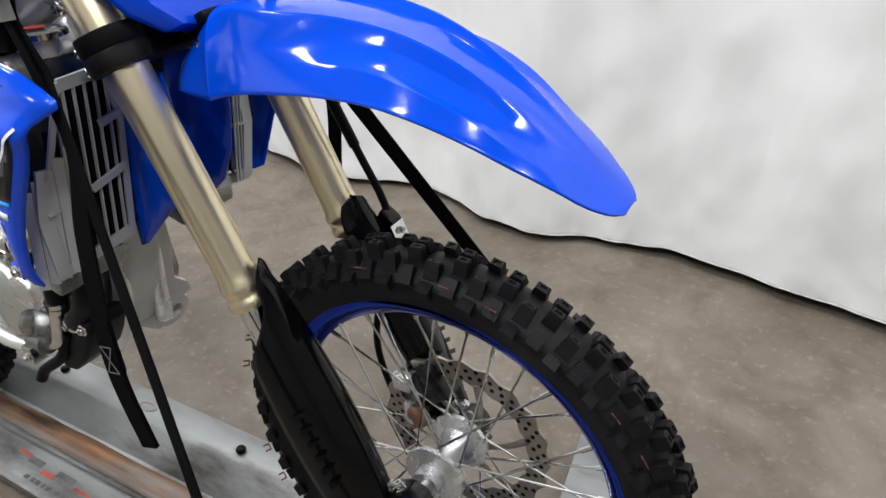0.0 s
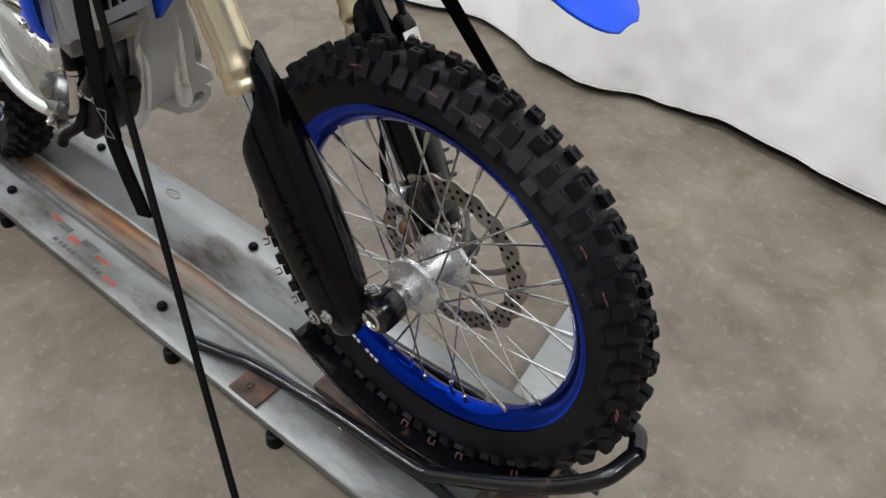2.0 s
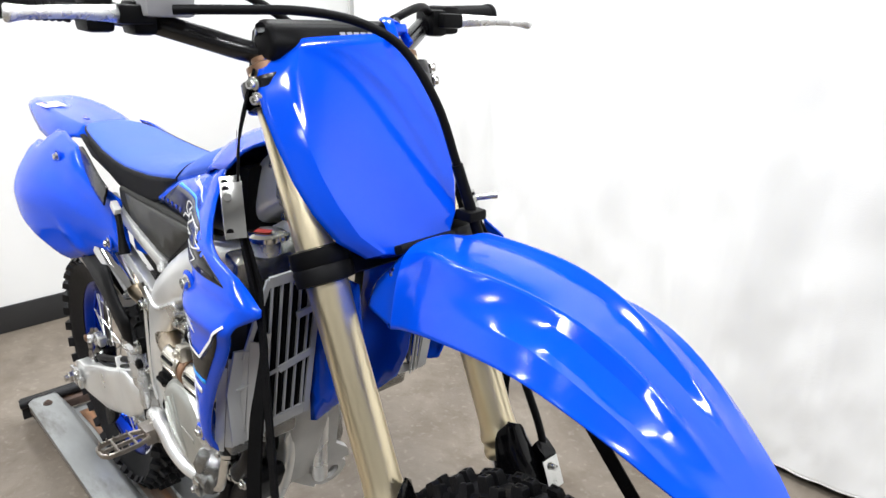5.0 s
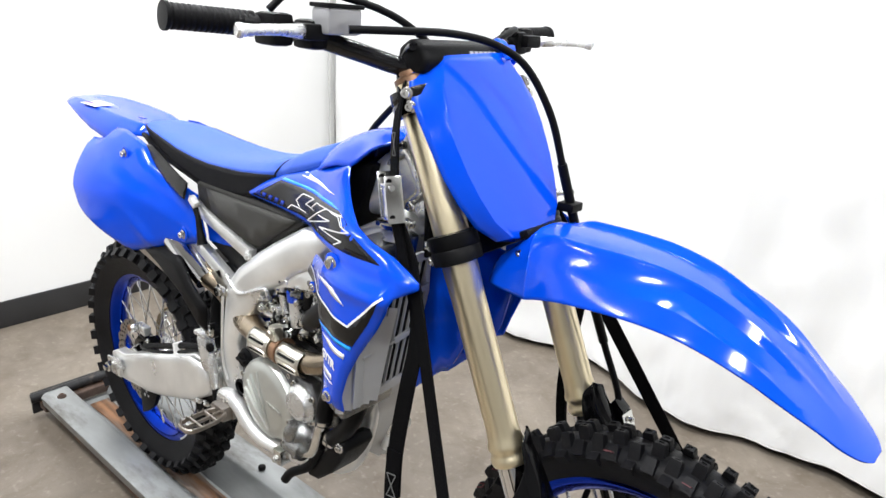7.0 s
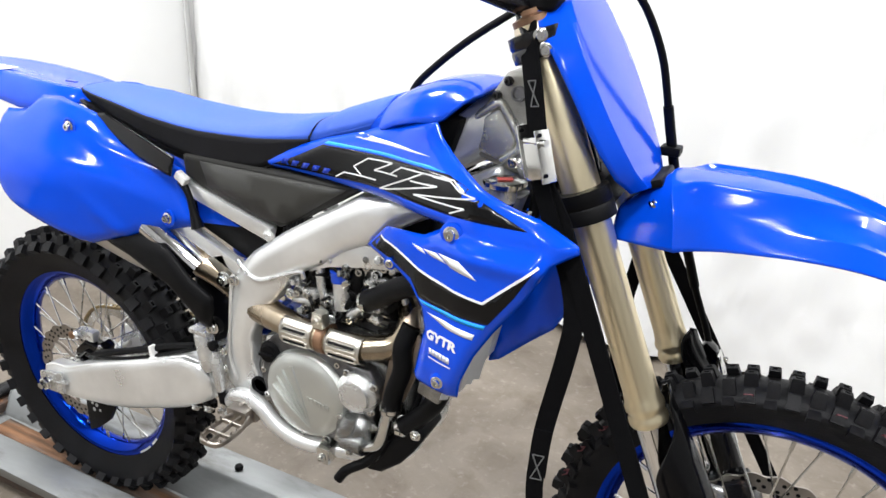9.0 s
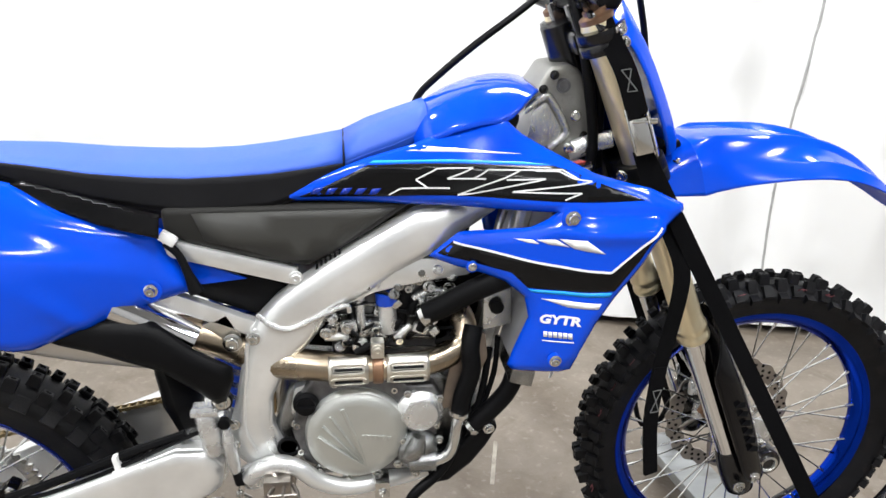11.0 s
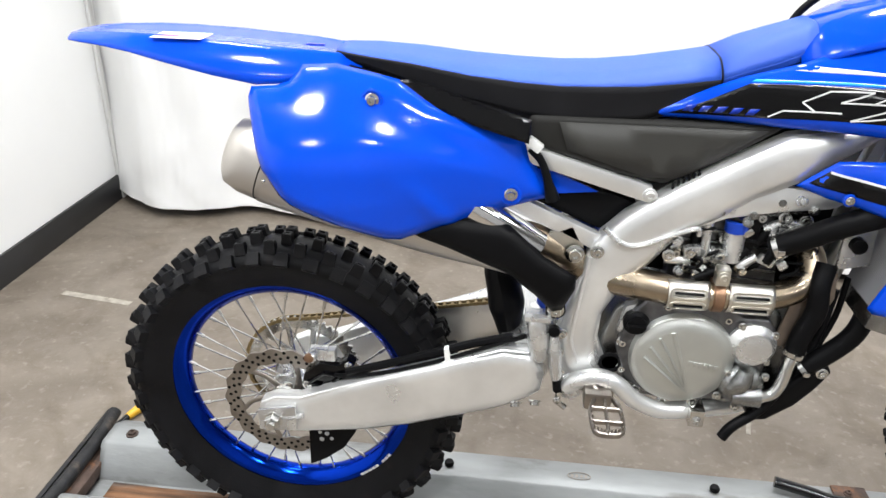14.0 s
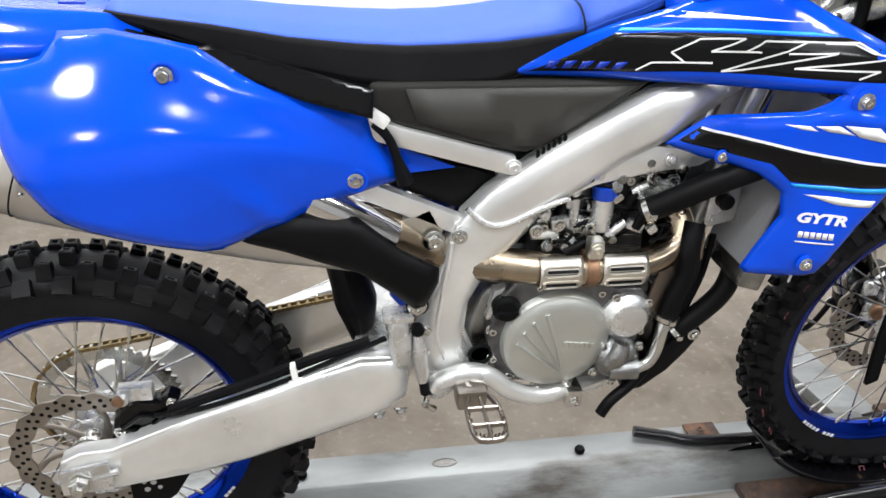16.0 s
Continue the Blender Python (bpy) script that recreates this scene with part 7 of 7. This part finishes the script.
bm = tube(bmesh.new(), [(0.958, -0.265, 1.39), (0.97, -0.24, 1.415), (1.0, -0.21, 1.42), (1.05, -0.12, 1.395), (1.075, -0.04, 1.34), (1.085, 0.0, 1.27), (1.06, 0.02, 1.20)], 0.0055, 10, 5)
part("throttle_cable", bm, HOSE, bars)
bm = tube(bmesh.new(), [(0.995, 0.225, 1.375), (1.05, 0.16, 1.385), (1.06, 0.09, 1.36), (1.00, 0.05, 1.315), (0.925, 0.035, 1.262), (0.863, 0.035, 1.211), (0.828, 0.04, 1.175), (0.812, 0.045, 1.13)], 0.006, 10, 5)
part("clutch_cable", bm, HOSE, bars, "black clutch cable curving to the tank")
bm = prism(bmesh.new(), [(1.052, 1.318), (1.058, 1.352), (1.078, 1.366), (1.104, 1.360), (1.116, 1.338), (1.108, 1.318)], -0.112, 0.072, 0.008, segments=3)
pad = part("bar_pad", bm, BLACK, bars, "black crossbar pad")
for k in range(6):
    bm = block(bmesh.new(), (1.1125, -0.012 + 0.0105 * k, 1.347), (0.0012, 0.0075, 0.011), 0, Matrix.Rotation(radians(-28), 3, "Y"))
    part("pad_print", bm, GREY, pad)
for side in (-1, 1):
    bm = block(bmesh.new(), (1.072, side * 0.055, 1.308), (0.046, 0.028, 0.05), 0.006, Matrix.Rotation(radians(-22), 3, "Y"))
    bolt(bm, (1.085, side * 0.055, 1.335), (0.3, 0, 1), 0.006)
    part("bar_clamp", bm, BLACK_METAL, bars)

pivot = Vector((1.076, 0.0, 1.322))
bars.matrix_basis = Matrix.Translation(pivot + Vector((-0.012, 0, -0.016))) @ Matrix.Rotation(radians(-1.5), 4, "Z") @ Matrix.Rotation(radians(-2.5), 4, "X") @ Matrix.Translation(-pivot)

# ---- the tie-down straps ----
for side, label in ((-1, "black webbing tie-down strap with silver cam buckle"), (1, "black webbing tie-down strap with silver cam buckle")):
    near = 1.0 if side == -1 else 0.82
    strap = thing("tie_down_strap", label, "strap", (1.70, side * 0.44, 0.1), "tie-down straps")
    bm = band(bmesh.new(), [(1.066, side * near * 0.122, 1.290), (1.074, side * near * 0.135, 1.27), (1.094, side * near * 0.162, 1.225), (1.110, side * near * 0.178, 1.172), (1.112, side * near * 0.182, 1.165)], 0.031, 0.003, (-0.41, side * 0.91, 0.0), 4)
    loop = part("loop_webbing", bm, WEB, strap)
    bm = bmesh.new()
    mid, up_, over = Vector((1.0975, side * near * 0.1685, 1.215)), Vector((-0.3, side * -0.25, 0.92)), Vector((0.88, side * 0.42, 0.2))
    corner = [mid + up_ * v + over * u for u, v in ((-0.007, 0.016), (0.007, 0.016), (-0.007, -0.016), (0.007, -0.016))]
    for a, b in ((0, 1), (1, 2), (2, 3), (3, 0)):
        band(bm, [corner[a], corner[b]], 0.0016, 0.0006, (-0.41, side * 0.91, 0.0))
    part("print", bm, WEB_PRINT, loop)
    bm = tube(bmesh.new(), [(1.078, side * near * 0.115, 1.345), (1.056, side * near * 0.105, 1.335), (1.048, side * near * 0.108, 1.312), (1.058, side * near * 0.118, 1.288), (1.074, side * near * 0.132, 1.272), (1.070, side * near * 0.128, 1.258), (1.058, side * near * 0.120, 1.268)], 0.0065, 10, 4)
    part("hook", bm, BLACK_METAL, strap, "black coated hook")
    m = Matrix.Rotation(side * radians(24), 3, "Z") @ Matrix.Rotation(radians(-20), 3, "Y")
    drop = Vector((0.028, side * 0.012, -0.07)) if side == 1 else Vector((0, 0, 0))
    bm = block(bmesh.new(), Vector((1.116, side * near * 0.190, 1.140)) + drop, (0.029, 0.020, 0.054), 0.005, m)
    buckle = part("buckle", bm, STEEL, strap, "bright zinc cam buckle with two drilled cheeks")
    for dx in (-0.0155, 0.0155):
        mid = Vector((1.116 + dx * 0.91, side * (near * 0.190 + dx * 0.41), 1.146)) + drop
        part("cheek", block(bmesh.new(), mid, (0.0025, 0.025, 0.066), 0.001, m), STEEL, buckle)
        for dz in (-0.024, 0.026):
            bm = lathe(bmesh.new(), [(0.0035, -0.0018), (0.0042, 0.0018)], mid + m @ Vector((0, side * 0.006, dz)), sides=10, turn=facing((0.91, side * 0.41, 0)))
            part("cheek_hole", bm, BLACK, buckle)
    part("buckle_pin", tube(bmesh.new(), [Vector((1.100, side * near * 0.190, 1.160)) + drop, Vector((1.132, side * 0.203, 1.164)) + drop], 0.0045, 10), STEEL, buckle)
    bm = band(bmesh.new(), [(1.122, side * near * 0.184, 1.118), (1.158, side * (0.5 + 0.5 * near) * 0.187, 1.060), (1.662, -0.456, 0.112) if side == -1 else (1.622, 0.500, 0.112)], 0.026, 0.003, (-0.17, side * 0.98, 0.0))
    part("webbing", bm, WEB, strap)
    bm = band(bmesh.new(), [(1.120, side * near * 0.186, 1.118), (1.144, side * near * 0.189, 1.06), (1.176, side * near * 0.196, 0.995), (1.194, side * 0.214, 0.945), (1.192, side * 0.224, 0.89), (1.176, side * 0.228, 0.78), (1.172, side * 0.228, 0.70)], 0.026, 0.003, ((-0.3, side * 0.95, 0.0), (0.2, side * 0.98, 0.0)), 4)
    part("tail_webbing", bm, WEB, strap)
    bm = band(bmesh.new(), [(1.175, side * 0.229, 0.78), (1.172, side * 0.230, 0.68), (1.186, side * 0.228, 0.575)], 0.024, 0.006, (0.2, side * 0.98, 0.0), 4)
    sleeve = part("sewn_end", bm, WEB, strap, "doubled sewn strap end")
    bm = bmesh.new()
    for a, b in (((-0.008, 0.74), (0.008, 0.70)), ((0.008, 0.74), (-0.008, 0.70)), ((-0.008, 0.70), (0.008, 0.70)), ((-0.008, 0.74), (0.008, 0.74))):
        band(bm, [(1.174 - a[0] * 0.98, side * (0.2345 + a[0] * 0.2), a[1]), (1.174 - b[0] * 0.98, side * (0.2345 + b[0] * 0.2), b[1])], 0.0016, 0.0006, (0.2, side * 0.98, 0))
    part("stitching", bm, WEB_PRINT, sleeve)
    low = Vector((1.662, -0.456, 0.118)) if side == -1 else Vector((1.610, 0.484, 0.118))
    bm = tube(bmesh.new(), [low, low + Vector((0.011, side * 0.005, -0.018)), low + Vector((-0.001, side * 0.018, -0.030)), low + Vector((-0.017, side * 0.013, -0.018))], 0.006, 10, 4)
    part("lower_hook", bm, BLACK_METAL, strap)

# ---- things on the floor ----
TAPE = surface("worn_floor_tape", (0.34, 0.31, 0.26), 0.7, vary=0.25, scale=30, second=(0.22, 0.19, 0.155), stain=0.35, stain_scale=25)
bm = bmesh.new()
tube(bm, [(-0.60, 0.285, 0.014), (-0.585, 0.32, 0.016), (-0.565, 0.37, 0.016)], [0.010, 0.013, 0.010], 12, 3)
handle = thing("ratchet_handle", "yellow plastic tool handle lying on the floor behind the rail", "tool", (-0.58, 0.3, 0.0))
part("grip", bm, YELLOW, handle)
bm = tube(bmesh.new(), [(-0.60, 0.285, 0.014), (-0.612, 0.25, 0.012), (-0.62, 0.21, 0.010)], 0.008, 10, 3)
part("shaft", bm, BLACK_METAL, handle)
bm = bmesh.new()
block(bm, (1.10, 0.56, 0.0007), (0.012, 0.20, 0.0006), 0, Matrix.Rotation(radians(-14), 3, "Z"))
tagged(link_mesh("floor_mark", bm, TAPE), "short worn white tape line on the concrete floor", "floor mark", kind="structure")
bm = bmesh.new()
block(bm, (-1.03, 0.887, 0.0007), (0.27, 0.028, 0.0006), 0, Matrix.Rotation(radians(-8), 3, "Z"))
tagged(link_mesh("floor_mark", bm, TAPE), "worn strip of cream tape on the concrete floor", "floor mark", kind="structure")
